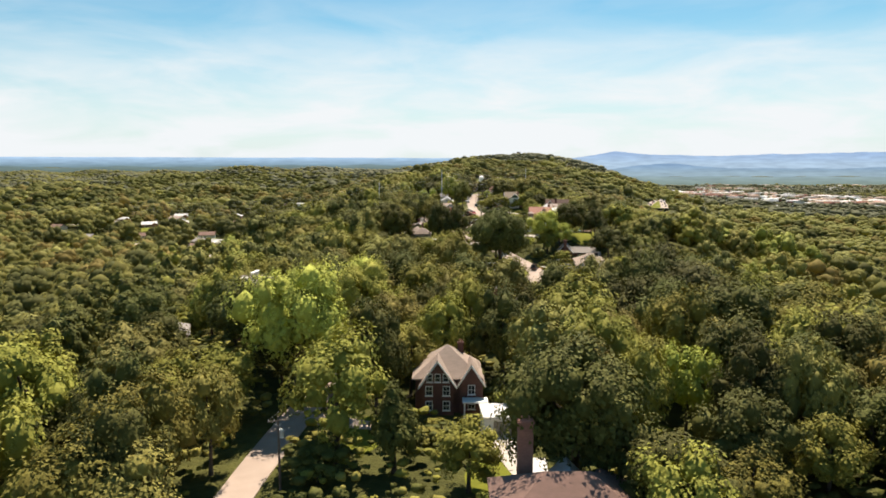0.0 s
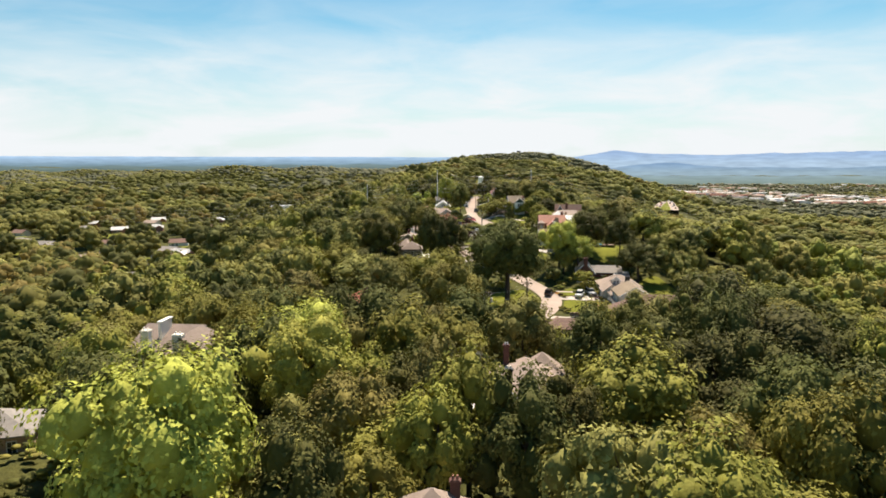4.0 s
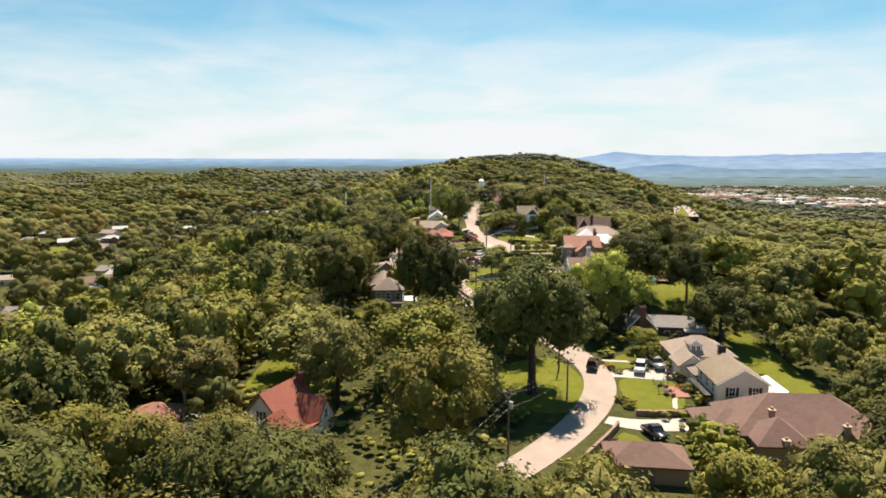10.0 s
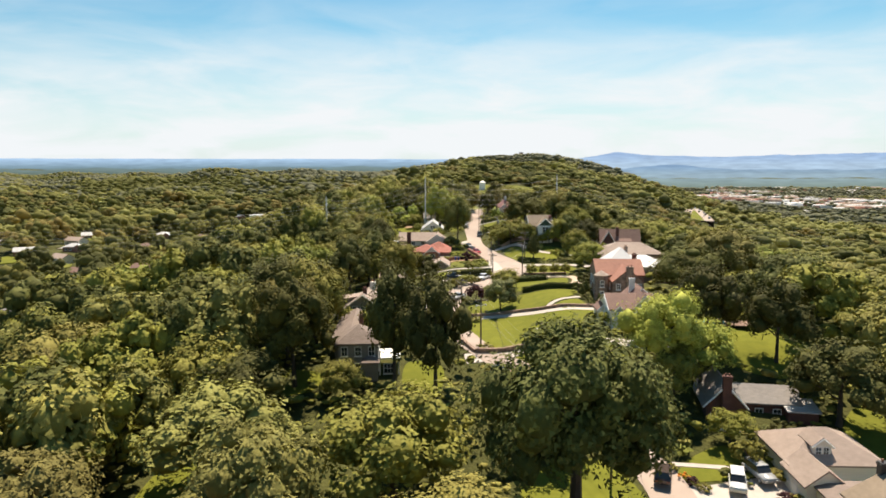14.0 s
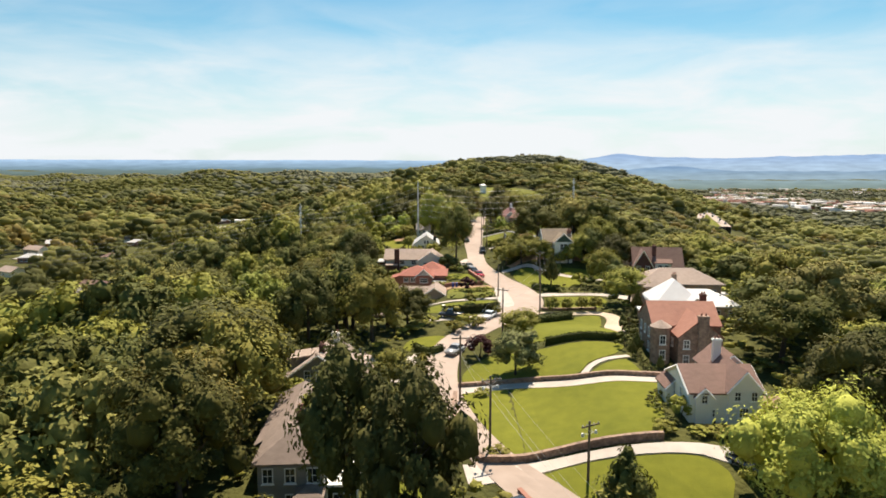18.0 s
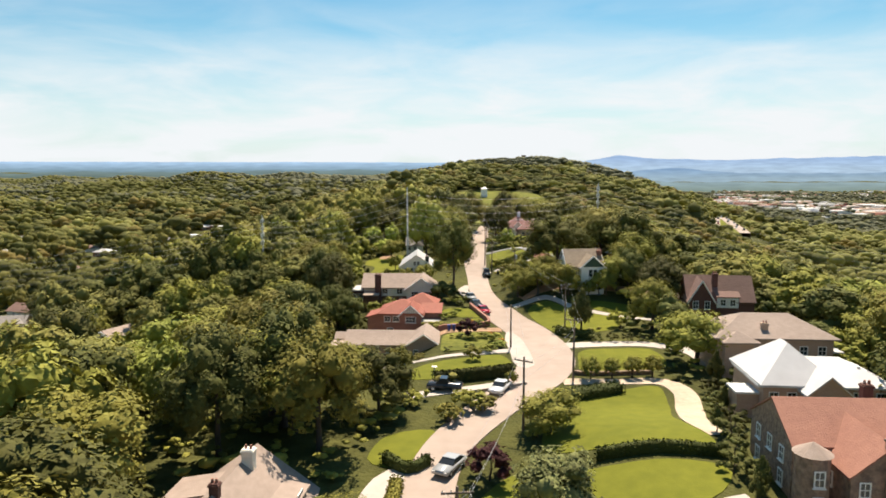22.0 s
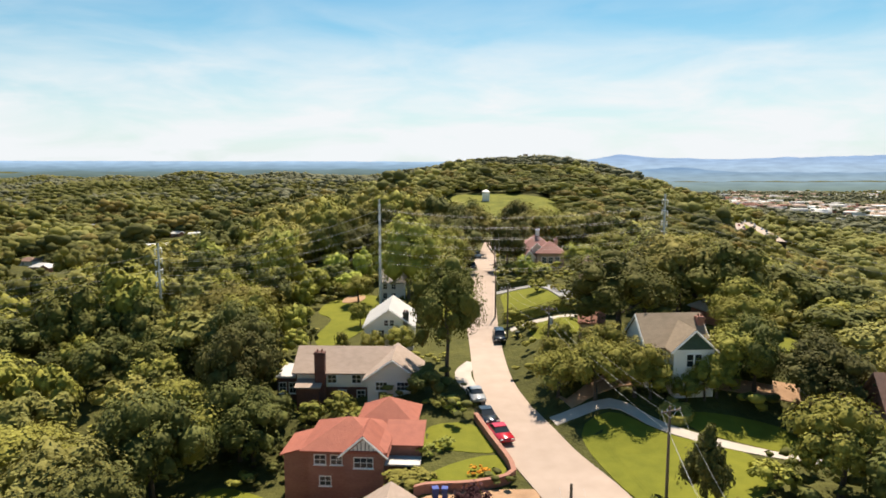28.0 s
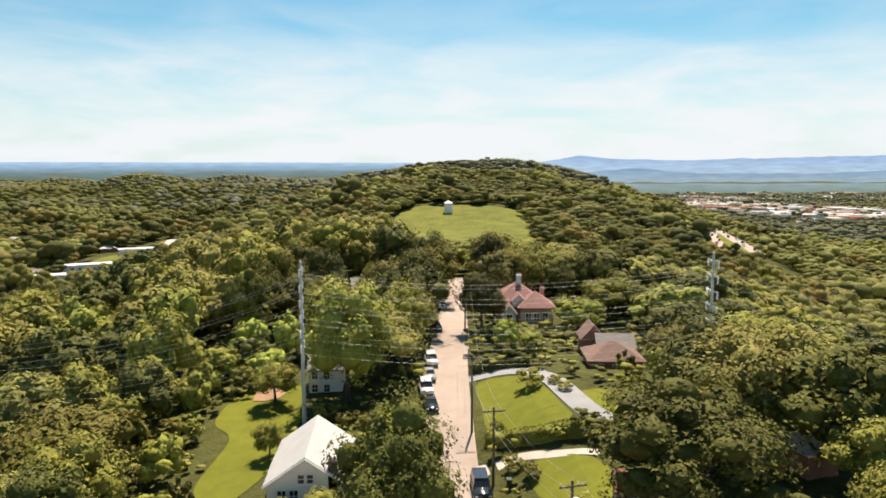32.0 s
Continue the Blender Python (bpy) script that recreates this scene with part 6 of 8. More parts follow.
def tudor_house():
    h = house(64.0, 388, -8, "dark red brick house with brown roof, gables and tall chimney", 27.4)
    wing(h, 0, 0, 12.5, 8, 0, 5.2, BRICK_DARK, SHINGLE_BROWN, "gable", 4.2, "x", 0.4)
    wing(h, -4.0, -3.0, 4.6, 5, 0, 5.4, BRICK_DARK, SHINGLE_BROWN, "gable", 3.8, "y", 0.35, trim=SIDING)
    wing(h, 1.2, -3.2, 4.0, 2.4, 3.8, 2.0, PAINT_WHITE, SHINGLE_BROWN, "shed", 1.2, "x", 0.3, deep=0)
    wing(h, -6.8, -2.2, 2.6, 4, 0, 3.0, BRICK_DARK, SHINGLE_BROWN, "shed", 1.2, "x", 0.3)
    chimney(h, -0.8, -1.6, 6, 10.2, 1.0, 0.9, BRICK_DARK)
    windows(h, (-4.0, -5.53, 0), [(-1.1, 3.8), (1.1, 3.8), (-1.1, 1), (1.1, 1)], 0.9, 1.4)
    windows(h, (1.2, -4.43, 0), [(-0.9, 4.3), (0.9, 4.3)], 0.9, 1.1)
    windows(h, (3.2, -4.03, 0), [(0.8, 1.0), (2.2, 1.0)], 1.1, 1.5)
    door(h, 0.6, -4.03, 0, 0)


def buff_bungalow():
    h = house(0.6, 374.5, -3, "low buff brick house with a tan gabled roof and bay window", 24.0)
    wing(h, -2.6, 1.6, 13, 7, 0, 3.0, BRICK_TAN, SHINGLE_TAN, "gable", 1.6, "x", 0.5)
    wing(h, 5.0, 1.0, 6.2, 8.0, 0, 3.1, BRICK_TAN, SHINGLE_TAN, "gable", 2.0, "y", 0.5, trim=SIDING)
    windows(h, (-5.2, -1.93, 0), [(-1.4, 1.2), (0, 1.2), (1.4, 1.2)], 1.1, 1.4)
    windows(h, (5.0, -3.03, 0), [(-1.4, 1.4), (1.4, 1.4)], 0.7, 0.9)
    windows(h, (1.0, -1.93, 0), [(-2.4, 1.5)], 0.8, 0.9)
    slab(h, "bay_window", 0.9, -2.2, 0.9, 1.6, 0.7, 1.7, PAINT_WHITE)
    windows(h, (0.9, -2.58, 0), [(-0.4, 1.2), (0.4, 1.2)], 0.7, 1.2, 0)
    for x in (-2.4, 3.6, 6.4):
        windows(h, (x, -1.93 if x < 2 else -3.03, 0), [(0, -1.5)], 0.8, 0.8)
    # the open carport under the western end of the roof
    wing(h, -10.4, 3.6, 2.8, 3, 0, 2.9, BRICK_TAN, SHINGLE_TAN, "gable", 0.8, "x", 0.3)
    slab(h, "carport_roof", -10.4, 0.4, 2.6, 3.4, 5.2, 0.2, SHINGLE_TAN)
    posts(h, [(-11.8, -1.9), (-9.2, -1.9)], -2.0, 2.6, 0.12, PAINT_WHITE)
    shed = house(-6.6, 348.6, -3, "tan roofed outbuilding with a pale chimney among garden trees", 26.0)
    wing(shed, 0, 0, 8, 6.4, 0, 2.5, BRICK_TAN, SHINGLE_TAN, "gable", 1.5, "x", 0.5)
    chimney(shed, 4.3, -1.6, -0.5, 5.6, 0.8, 0.8, PAINT_WHITE)
    windows(shed, (0, -3.23, 0), [(-2, 1.0), (1.6, 1.0)])


def red_tile_house():
    h = house(1.8, 391.5, -4, "brick house with a red tiled roof and half-timbered gable", 25.0)
    h.scale = (0.87, 0.87, 0.87)
    wing(h, -1.0, -2.2, 9.0, 8.5, 0, 5.4, BRICK, TILE_RED, "hip", 2.6, "x", 0.8)
    wing(h, 1.4, -4.4, 4.8, 5.2, 0, 5.3, BRICK, TILE_RED, "gable", 2.1, "y", 0.6, trim=PAINT_WHITE)
    wing(h, 3.0, 4.4, 7.0, 7, 0, 5.8, BRICK, TILE_RED, "hip", 2.6, "x", 0.6)
    wing(h, 5.8, -1.5, 4.2, 4.2, 0, 4.9, BRICK, TILE_RED, "shed", 1.4, "x", 0.4)
    wing(h, -7.0, -2.6, 3.4, 6, 0, 4.2, BRICK, TILE_RED, "shed", 1.2, "y", 0.4)
    gable = bmesh.new()
    tri = [(-1.9, 0.05), (1.9, 0.05), (0, 1.65)]
    f = [gable.verts.new((1.4 + a, -7.04, 5.3 + b)) for a, b in tri]
    g = [gable.verts.new((1.4 + a, -6.98, 5.3 + b)) for a, b in tri]
    gable.faces.new(f), gable.faces.new(g[::-1])
    for i in range(3):
        gable.faces.new((f[i], g[i], g[(i + 1) % 3], f[(i + 1) % 3]))
    panel = part("gable_panel", gable, PAINT_WHITE, h, "white half-timbered gable panel")
    for a in (-1.2, -0.7, -0.25, 0.25, 0.7, 1.2):
        bm = bmesh.new()
        top = 1.65 * (1 - abs(a) / 1.9)
        box(bm, 1.4 + a, -7.07, 5.35, 0.1, 0.05, max(0.2, top - 0.1))
        part("timber", bm, BLACK_PAINT, panel)
    slab(h, "band", 1.4, -7.07, 5.28, 4.4, 0.1, 0.12, PAINT_WHITE)
    windows(h, (1.4, -7.03, 0), [(0, 3.5)], 2.2, 1.2, 2)
    windows(h, (-2.6, -6.48, 0), [(-1.4, 3.6), (0.6, 3.6)], 1.3, 1.1, 1)
    windows(h, (-3.4, -6.48, 0), [(0, 0.9)], 1.3, 1.1, 1)
    slab(h, "porch_roof", 5.9, -4.9, 3.4, 4.4, 2.6, 0.22, ROOF_PALE, "pale flat porch roof")
    slab(h, "porch_floor", 5.9, -4.4, -1.6, 4.4, 3.6, 2.6, BRICK)
    posts(h, [(4.0, -5.9), (7.8, -5.9)], 0.9, 3.4, 0.18, BRICK)
    slab(h, "garage_door", 0.8, -7.06, -2.6, 2.4, 0.08, 2.2, PAINT_WHITE)


def long_white_house():
    h = house(-1.6, 414, -2, "long white sided house with a tan roof and dark brick chimney", 26.6)
    wing(h, -1.2, 0, 13, 8.5, 0, 4.2, BRICK_DARK, SHINGLE_TAN, "gable", 2.3, "x", 0.6)
    slab(h, "siding", -1.2, -4.28, 2.0, 12.6, 0.08, 2.2, SIDING, "white horizontal siding")
    wing(h, 6.0, -2.4, 6.8, 8, 0, 4.1, SIDING, SHINGLE_TAN, "gable", 2.4, "y", 0.6, trim=PAINT_WHITE)
    wing(h, -9.0, -0.6, 3.0, 6.0, 0, 3.0, BRICK_DARK, ROOF_PALE, "flat", 0, "x", 0.2)
    wing(h, -5.6, -5.2, 3, 2.2, 0, 2.4, BRICK_DARK, SHINGLE_TAN, "shed", 0.7, "x", 0.3)
    chimney(h, -4.1, -4.9, 0, 7.2, 1.4, 1.0, BRICK_DARK)
    windows(h, (6.0, -6.43, 0), [(-1.5, 2.3), (1.4, 2.3)], 1.5, 1.1, 2)
    windows(h, (-1.2, -4.33, 0), [(-1.4, 2.6), (2.0, 2.6), (4.4, 2.6)], 1.2, 1.1, 1)
    windows(h, (-1.2, -4.28, 0), [(0, 0.3), (2.6, 0.3)], 1.0, 1.2)
    windows(h, (-9.0, -3.63, 0), [(-0.7, 0.9), (0.7, 0.9)], 0.9, 1.4)
    door(h, 4.6, -6.43, 0, 0)


def white_barn_house():
    h = house(2.5, 431, 0, "white sided house with a pale grey gabled roof", 28.8)
    wing(h, 0, 0, 7.8, 11.2, 0, 4.6, PAINT_WHITE, ROOF_PALE, "gable", 2.7, "y", 0.35, trim=PAINT_WHITE)
    wing(h, -3.9, 2.5, 1.4, 5, 0, 3.2, PAINT_WHITE, ROOF_PALE, "shed", 0.8, "y", 0.2)
    windows(h, (0, -5.63, 0), [(-0.45, 4.7), (0.45, 4.7)], 0.6, 0.9, 0)
    windows(h, (0, -5.63, 0), [(-2.4, 2.8), (-1.2, 2.8), (1.8, 2.8), (-1.6, 0.4), (1.4, 0.4)], 0.8, 1.2)
    windows(h, (-3.93, -2.5, -90), [(-1.6, 2.8), (1.4, 2.8), (0, 0.4)], 0.8, 1.2)
    chimney(h, 2.7, -5.2, 3, 6.9, 0.9, 0.8, BLACK_PAINT)
    d = house(0.8, 464, 0, "small white house behind the steel mast", 30.4)
    wing(d, 0, 0, 5, 6, 0, 4.0, PAINT_WHITE, SHINGLE_GREY, "gable", 2.0, "x", 0.4)
    windows(d, (0, -3.03, 0), [(-1.6, 0.5), (0.2, 0.5), (-1.6, 2.5), (0.2, 2.5)], 0.8, 1.1)


def green_gable_house():
    h = house(39.2, 403, 3, "white wooden house with a dark green gable and tan roof", 31.7)
    wing(h, 0.5, 0, 7.8, 7.6, 0, 5.5, PAINT_WHITE, SHINGLE_OCHRE, "gable", 3.1, "x", 0.4, trim=PAINT_WHITE)
    wing(h, 1.6, -3.6, 5.0, 4.8, 0, 5.6, PAINT_WHITE, SHINGLE_OCHRE, "gable", 2.3, "y", 0.45, trim=PAINT_WHITE)
    gable = bmesh.new()
    for y in (-6.07,):
        f = [gable.verts.new(p) for p in ((-0.8, y, 5.6), (4.0, y, 5.6), (1.6, y, 7.75))]
        g = [gable.verts.new((v.co.x, y + 0.06, v.co.z)) for v in f]
        gable.faces.new(f), gable.faces.new(g[::-1])
        for i in range(3):
            gable.faces.new((f[i], g[i], g[(i + 1) % 3], f[(i + 1) % 3]))
    part("gable_panel", gable, GREEN_PAINT, h, "dark green shingled gable")
    windows(h, (1.6, -6.03, 0), [(-0.5, 3.5), (0.5, 3.5)], 0.8, 1.5, 0)
    windows(h, (1.6, -6.03, 0), [(-0.6, 0.7), (1.4, 0.7)], 0.9, 1.7, 0)
    windows(h, (-2.8, -3.83, 0), [(-1.0, 3.4), (1.0, 3.4), (0, 0.8)], 0.9, 1.5)
    chimney(h, 4.2, -1.2, 5, 8.6, 0.9, 0.9, BRICK)
    slab(h, "porch_roof", 7.0, -0.4, 5.0, 4.2, 5, 0.2, ROOF_WHITE, "white flat porch roof")
    posts(h, [(5.4, -2.6), (8.8, -2.6), (8.8, 1.6)], -1, 5.0, 0.14)
    g = thing("garage", 58, 399, ground(58, 399), -18, "small white garage with a pale roof", "garage")
    wing(g, 0, 0, 6, 5, 0, 2.6, PAINT_WHITE, ROOF_PALE, "gable", 1.3, "x", 0.35)
    slab(g, "garage_door", 0, -2.54, 0, 2.6, 0.08, 2.1, SIDING)
    k = thing("shed", 33.4, 418, ground(33.4, 418), -12, "small brick shed with a pink shingled roof under the oak", "shed")
    wing(k, 0, 0, 3.6, 3.0, 0, 2.2, BRICK_TAN, TILE_ORANGE, "gable", 1.2, "x", 0.3)
    door(k, 0.6, -1.53, 0, 0, 0.9, 1.9)
    p = thing("pavilion", 53.5, 424, ground(53.5, 424), 15, "small garden pavilion with a white roof", "pavilion")
    wing(p, 0, 0, 4, 4, 0, 2.6, BRICK, ROOF_WHITE, "hip", 1.6, "x", 0.4)


def red_hip_house():
    h = house(37.6, 500.5, -4, "large house with reddish hipped roofs among trees", 32.2)
    wing(h, -0.8, 2.4, 8.4, 8, 0, 4.3, BRICK_TAN, SHINGLE_ROSE, "hip", 3.6, "x", 0.5)
    wing(h, 2.6, -1.9, 6.8, 6.6, 0, 3.7, BRICK_TAN, SHINGLE_ROSE, "hip", 3.0, "y", 0.5)
    wing(h, -2.9, -3.2, 2.6, 3.6, 0, 2.7, SIDING, SHINGLE_ROSE, "gable", 1.5, "y", 0.3, trim=PAINT_WHITE)
    wing(h, -0.8, -1.4, 2.6, 2.6, 3.6, 1.2, SIDING, SHINGLE_ROSE, "gable", 1.2, "y", 0.3, deep=0.2, trim=PAINT_WHITE, roof_name="dormer_roof")
    chimney(h, -0.4, 2.4, 6, 9.4, 1, 0.9, PAINT_WHITE)
    chimney(h, 4.6, 2.6, 2, 6.6, 0.9, 0.8, BRICK_TAN)
    windows(h, (2.6, -5.23, 0), [(-1.7, 1.1), (0, 1.1), (1.7, 1.1)], 1.1, 1.6)
    windows(h, (-2.9, -5.03, 0), [(0, 0.9)], 1.1, 1.5)
    b = house(45.8, 465, -6, "brown roofed house beside the trees", 31.9)
    wing(b, 0, -0.8, 8, 7, 0, 2.9, BRICK, SHINGLE_BROWN, "hip", 2.3, "x", 0.5)
    wing(b, 1.5, 5.2, 6, 5, 0, 2.9, BRICK, SHINGLE_GREY, "gable", 1.9, "x", 0.4)
    wing(b, -1.6, 9.4, 3.6, 5, 0, 3.6, BRICK, SHINGLE_BROWN, "gable", 2.1, "y", 0.4)
    windows(b, (0, -4.33, 0), [(-2.5, 1), (0, 1), (2.5, 1)])
    for x, y, mat, words in ((4.9, 517, SHINGLE_GREY, "grey roofed house behind the street trees"), (11.4, 531, SHINGLE_TAN, "tan roofed house near the end of the street")):
        c = house(x, y, 8, words)
        wing(c, 0, 0, 7.4, 7, 0, 3.6, SIDING, mat, "gable", 2.4, "x", 0.5)
        wing(c, 2.4, -4, 3.4, 3, 0, 2.6, SIDING, mat, "gable", 1.3, "y", 0.3)
        windows(c, (0, -3.53, 0), [(-2.2, 1.2), (-0.4, 1.2)])


VALLEY_PLOTS = [(-196, 488, 20), (-161, 459, -15), (-149, 421, 40), (-229, 603, 10), (-214, 561, -30), (-116, 439, 15), (-96, 412, 0), (-249, 584, 25), (-247, 640, -20), (-152, 411, 12), (-176, 512, 15), (-143, 432, -25), (-118, 372, 10), (-140, 352, 5), (-165, 668, 15), (-210, 700, 0), (-170, 1003, 20), (-290, 760, 10), (-175, 866, 20), (-340, 820, -10), (-176, 786, 22), (-181, 750, 20), (-128, 330, 20), (-112, 300, -12), (-210, 452, 30), (-270, 520, -8), (-225, 520, 14), (-300, 650, 8), (-186, 400, -18), (-205, 780, 8), (-238, 735, -14), (-262, 690, 20), (-320, 720, -6), (-285, 600, 16), (-330, 590, -20), (-355, 680, 10), (-390, 760, -12), (-300, 850, 14), (-250, 880, -8), (-210, 900, 18), (-360, 900, 6), (-420, 850, -16), (-190, 620, 12), (-235, 470, -10), (-262, 455, 22), (-300, 540, -4), (-440, 960, 12), (-330, 1000, -8), (-270, 1040, 16), (-128, 466, 10), (-136, 492, -18)]


def valley_houses():
    """Low houses, half hidden by trees, in the valley."""
    roofs, wall_kinds = [SHINGLE_TAN, SHINGLE_GREY, SHINGLE_BROWN, ROOF_PALE], [SIDING, BRICK, PAINT_WHITE, BRICK_TAN]
    for i, (x, y, a) in enumerate(VALLEY_PLOTS):
        roof = roofs[i % 4]
        h = house(x, y, a, ("tan", "grey", "brown", "pale")[i % 4] + " roofed low house in the wooded valley")
        if i in (18, 20, 21):
            wing(h, 0, 0, 26, 9, 0, 3.6, PAINT_WHITE, ROOF_WHITE, "flat", 0, "x", 0.4)
            windows(h, (-2, -4.53, 0), [(-6, 0.9), (-2, 0.9), (2, 0.9), (6, 0.9)], 1.4, 1.3)
            h["label"] = "long white flat-roofed building by the valley field"
            continue
        wing(h, 0, 0, 11 + i % 3, 8, 0, 3.0, wall_kinds[(i * 3) % 4], roof, "hip" if i % 3 == 0 else "gable", 2.0, "x", 0.5)
        if i % 2:
            wing(h, 4, -4, 5, 5, 0, 2.8, wall_kinds[(i * 3) % 4], roof, "gable", 1.6, "y", 0.4)
        windows(h, (-2, -4.03, 0), [(-1.5, 0.9), (1, 0.9)], 1.2, 1.3)
        if i % 3 == 1:
            patch("yard", [(x - 9, y - 7), (x + 9, y - 7), (x + 11, y - 24), (x + 2, y - 30), (x - 8, y - 26)], LAWN if i % 2 else ROUGH_GRASS, 0.5, "sunlit mown yard of a valley house", "lawn", step=8)
        if i % 3 == 2:
            ribbon("driveway", [(x + 5, y - 6, 4), (x + 8, y - 16, 4), (x + 4, y - 30, 4)], CONCRETE, 0.6, "pale drive of a valley house", "driveway", 4)


for build in (brick_hip_house, villa_with_chimney, white_house_tan_roof, cedar_house, far_left_house, red_roof_cottage, cream_house, brown_roof_house, chimney_cottage, shingle_house_with_deck, bungalow_with_dormers, white_gabled_house, stone_manor, white_roof_hall, tan_hip_house, tudor_house, buff_bungalow, red_tile_house, long_white_house, white_barn_house, green_gable_house, red_hip_house, valley_houses):
    build()

# ---- single trees ----
# from the start to the white house
grove("ash", [(-32, 97, 11, 5.2), (-38, 87, 9, 4.9), (43, 73, 10, 4.4), (-2, 137, 10.5, 5.6), (3, 76, 8.5, 4.2), (23, 70, 8, 4.4), (1, 116, 15, 4.7), (25, 84, 15, 4.0)])
grove("oak2", [(36, 156, 14, 7.6), (63, 134, 12, 7.6)])
grove("ash2", [(31, 66, 9, 4.6), (25.5, 130.5, 17, 7.8), (-13.5, 84, 17, 6.2)])
grove("great_maple", [(-22.5, 103.5, 23.5, 9.0), (-17, 137, 20, 7.5), (-21, 152, 19.5, 9.0)])
grove("great_oak", [(14.2, 70.2, 20.6, 8.2)])
grove("grey", [(4.4, 153, 11.5, 4.0)])
grove("locust", [(29.5, 113.5, 14, 4.6), (-29, 82, 14, 4.3)])
grove("locust2", [(-45, 99, 14, 6.8)])
grove("magnolia", [(-6, 81, 11, 3.9)])
grove("oak2", [(-46, 70, 10, 4.4), (-44, 84, 11, 5.0), (-27, 112, 12, 5.0), (-45, 107, 11, 5.2), (-52, 120, 11, 5.0)])
grove("maple2", [(33, 90, 14, 3.8)])
grove("oak", [(-50, 84, 10, 4.6), (-97, 161, 13, 7.6), (-15, 79, 5, 3.6), (51, 79, 11, 5.6), (56, 154, 17, 9.3), (50, 118, 17, 8.0), (-10, 100, 17, 4.6), (40, 94, 16, 5.5), (-2, 145, 13, 4.5)])
grove("oak2", [(10.3, 114.8, 17.0, 5.6), (38, 82, 16, 4.8)])
grove("maple2", [(46, 117, 6.5, 4.4)])
grove("maple", [(-45, 139, 15, 5.6), (-50, 146, 14, 5.0), (-37.5, 133, 13, 5.0)])
grove("oak", [(-32, 118, 16, 6.4), (-38, 123, 13, 5.6), (-29, 131, 15, 6.0)])
# round the bend of the street
grove("ash", [(39, 191, 6.5, 4.0), (5, 177, 12.5, 6.6), (-67, 192, 13, 7.7), (22, 192, 6.5, 3.0), (23, 171, 9, 4.0)])
grove("ash2", [(32.5, 178, 13, 5.0), (3, 200.5, 18, 6.4), (-30, 262, 12, 7.1), (14, 184, 7, 3.2)])
grove("ash2", [(0, 235, 15, 8.4)])
grove("locust", [(7, 221, 11, 7.4), (18, 177, 9, 4.0)])
grove("locust2", [(-54, 240, 13, 7.6), (-13, 226, 15.5, 6.8), (-64, 175, 15, 9.5), (40, 175, 16, 6.6), (-36.5, 230, 12.5, 6.6), (-21, 242, 13, 9.3)])
grove("maple2", [(44, 251, 5, 2.8)])
grove("oak", [(-12, 192, 9.5, 5.2), (-14, 186, 12, 5.7), (-11, 172, 17, 6.9), (18, 187, 7.5, 3.4)])
grove("oak2", [(-41, 185, 16, 8.5), (57, 183, 17, 9.5), (62, 257, 12, 7.4)])
grove("redbush", [(24, 199, 4, 2.0)])
# round the terraces
grove("ash", [(-26, 313, 12, 7.2), (-13, 336, 12, 6.2), (0, 303, 6, 3.0), (-9.5, 264, 6.2, 3.6)])
grove("ash2", [(82, 355, 15, 7.6), (-18, 288.5, 15.5, 6.2), (21, 328, 5, 3.6), (40, 262, 9, 3.8), (-15, 358, 12, 5.4)])
grove("bloom", [(18.2, 308.8, 7.2, 4.2)])
grove("locust", [(-52, 267, 15, 9.5)])
grove("locust2", [(69, 317, 14, 7.6), (-39, 341, 12, 7.0), (-109, 269, 14, 9.5), (-50, 264, 13, 7.7)])
grove("maple2", [(-41, 315, 9, 5.0), (45, 265, 11, 5.2)])
grove("oak", [(74, 294, 13, 7.6), (-24, 298, 15, 9.5), (4.5, 264.5, 18.5, 5.2), (-2, 268.5, 19, 5.0), (53.5, 378, 4, 2.0), (50, 276, 13, 5.5)])
grove("oak2", [(-32, 289, 13, 7.6), (60, 272, 13, 5.5)])
# to the end of the flight
grove("ash", [(4.8, 422.2, 4.6, 2.5), (0.2, 422.6, 3.8, 2.2), (-3.8, 440, 4.2, 1.9), (29.5, 397.6, 7.2, 3.8), (34.2, 397.4, 6.8, 3.4), (42.4, 396.6, 5.0, 2.2), (48, 377.5, 9.2, 4.6), (46.5, 398.5, 7.6, 4.2), (-24, 432, 11, 7.6), (-6, 457, 6, 3.4), (27.5, 414, 5, 2.6), (36, 397, 4.6, 2.8), (40, 396, 3.4, 2.0), (51, 407, 8, 3.6), (-19, 424, 11, 5.0)])
grove("ash2", [(-37, 392, 10, 6.9), (56, 500, 9, 5.6), (55, 416, 9, 5.0), (57, 440, 12, 6.3), (25.6, 401, 6.2, 3.4), (44, 397, 4.8, 2.4), (43, 423, 9, 4.0), (31.5, 403, 6.4, 3.2), (26.4, 406.5, 5.4, 2.8), (-20, 398, 11, 5.2)])
grove("bush", [(30, 452, 3, 2.0)])
grove("cypress", [(34.2, 374.6, 8.4, 2.4)])
grove("locust", [(50, 428, 14, 7.5)])
grove("locust2", [(-25, 379, 12, 6.8)])
grove("ash", [(-1, 484, 12, 5.6)])
grove("maple", [(4.4, 456.5, 17.0, 6.8)])
grove("ash2", [(12.2, 473, 13.6, 5.2)])
grove("maple2", [(46.2, 487, 7.6, 4.4), (31.6, 479.5, 2.6, 2.3), (35, 478, 3.3, 2.4)])
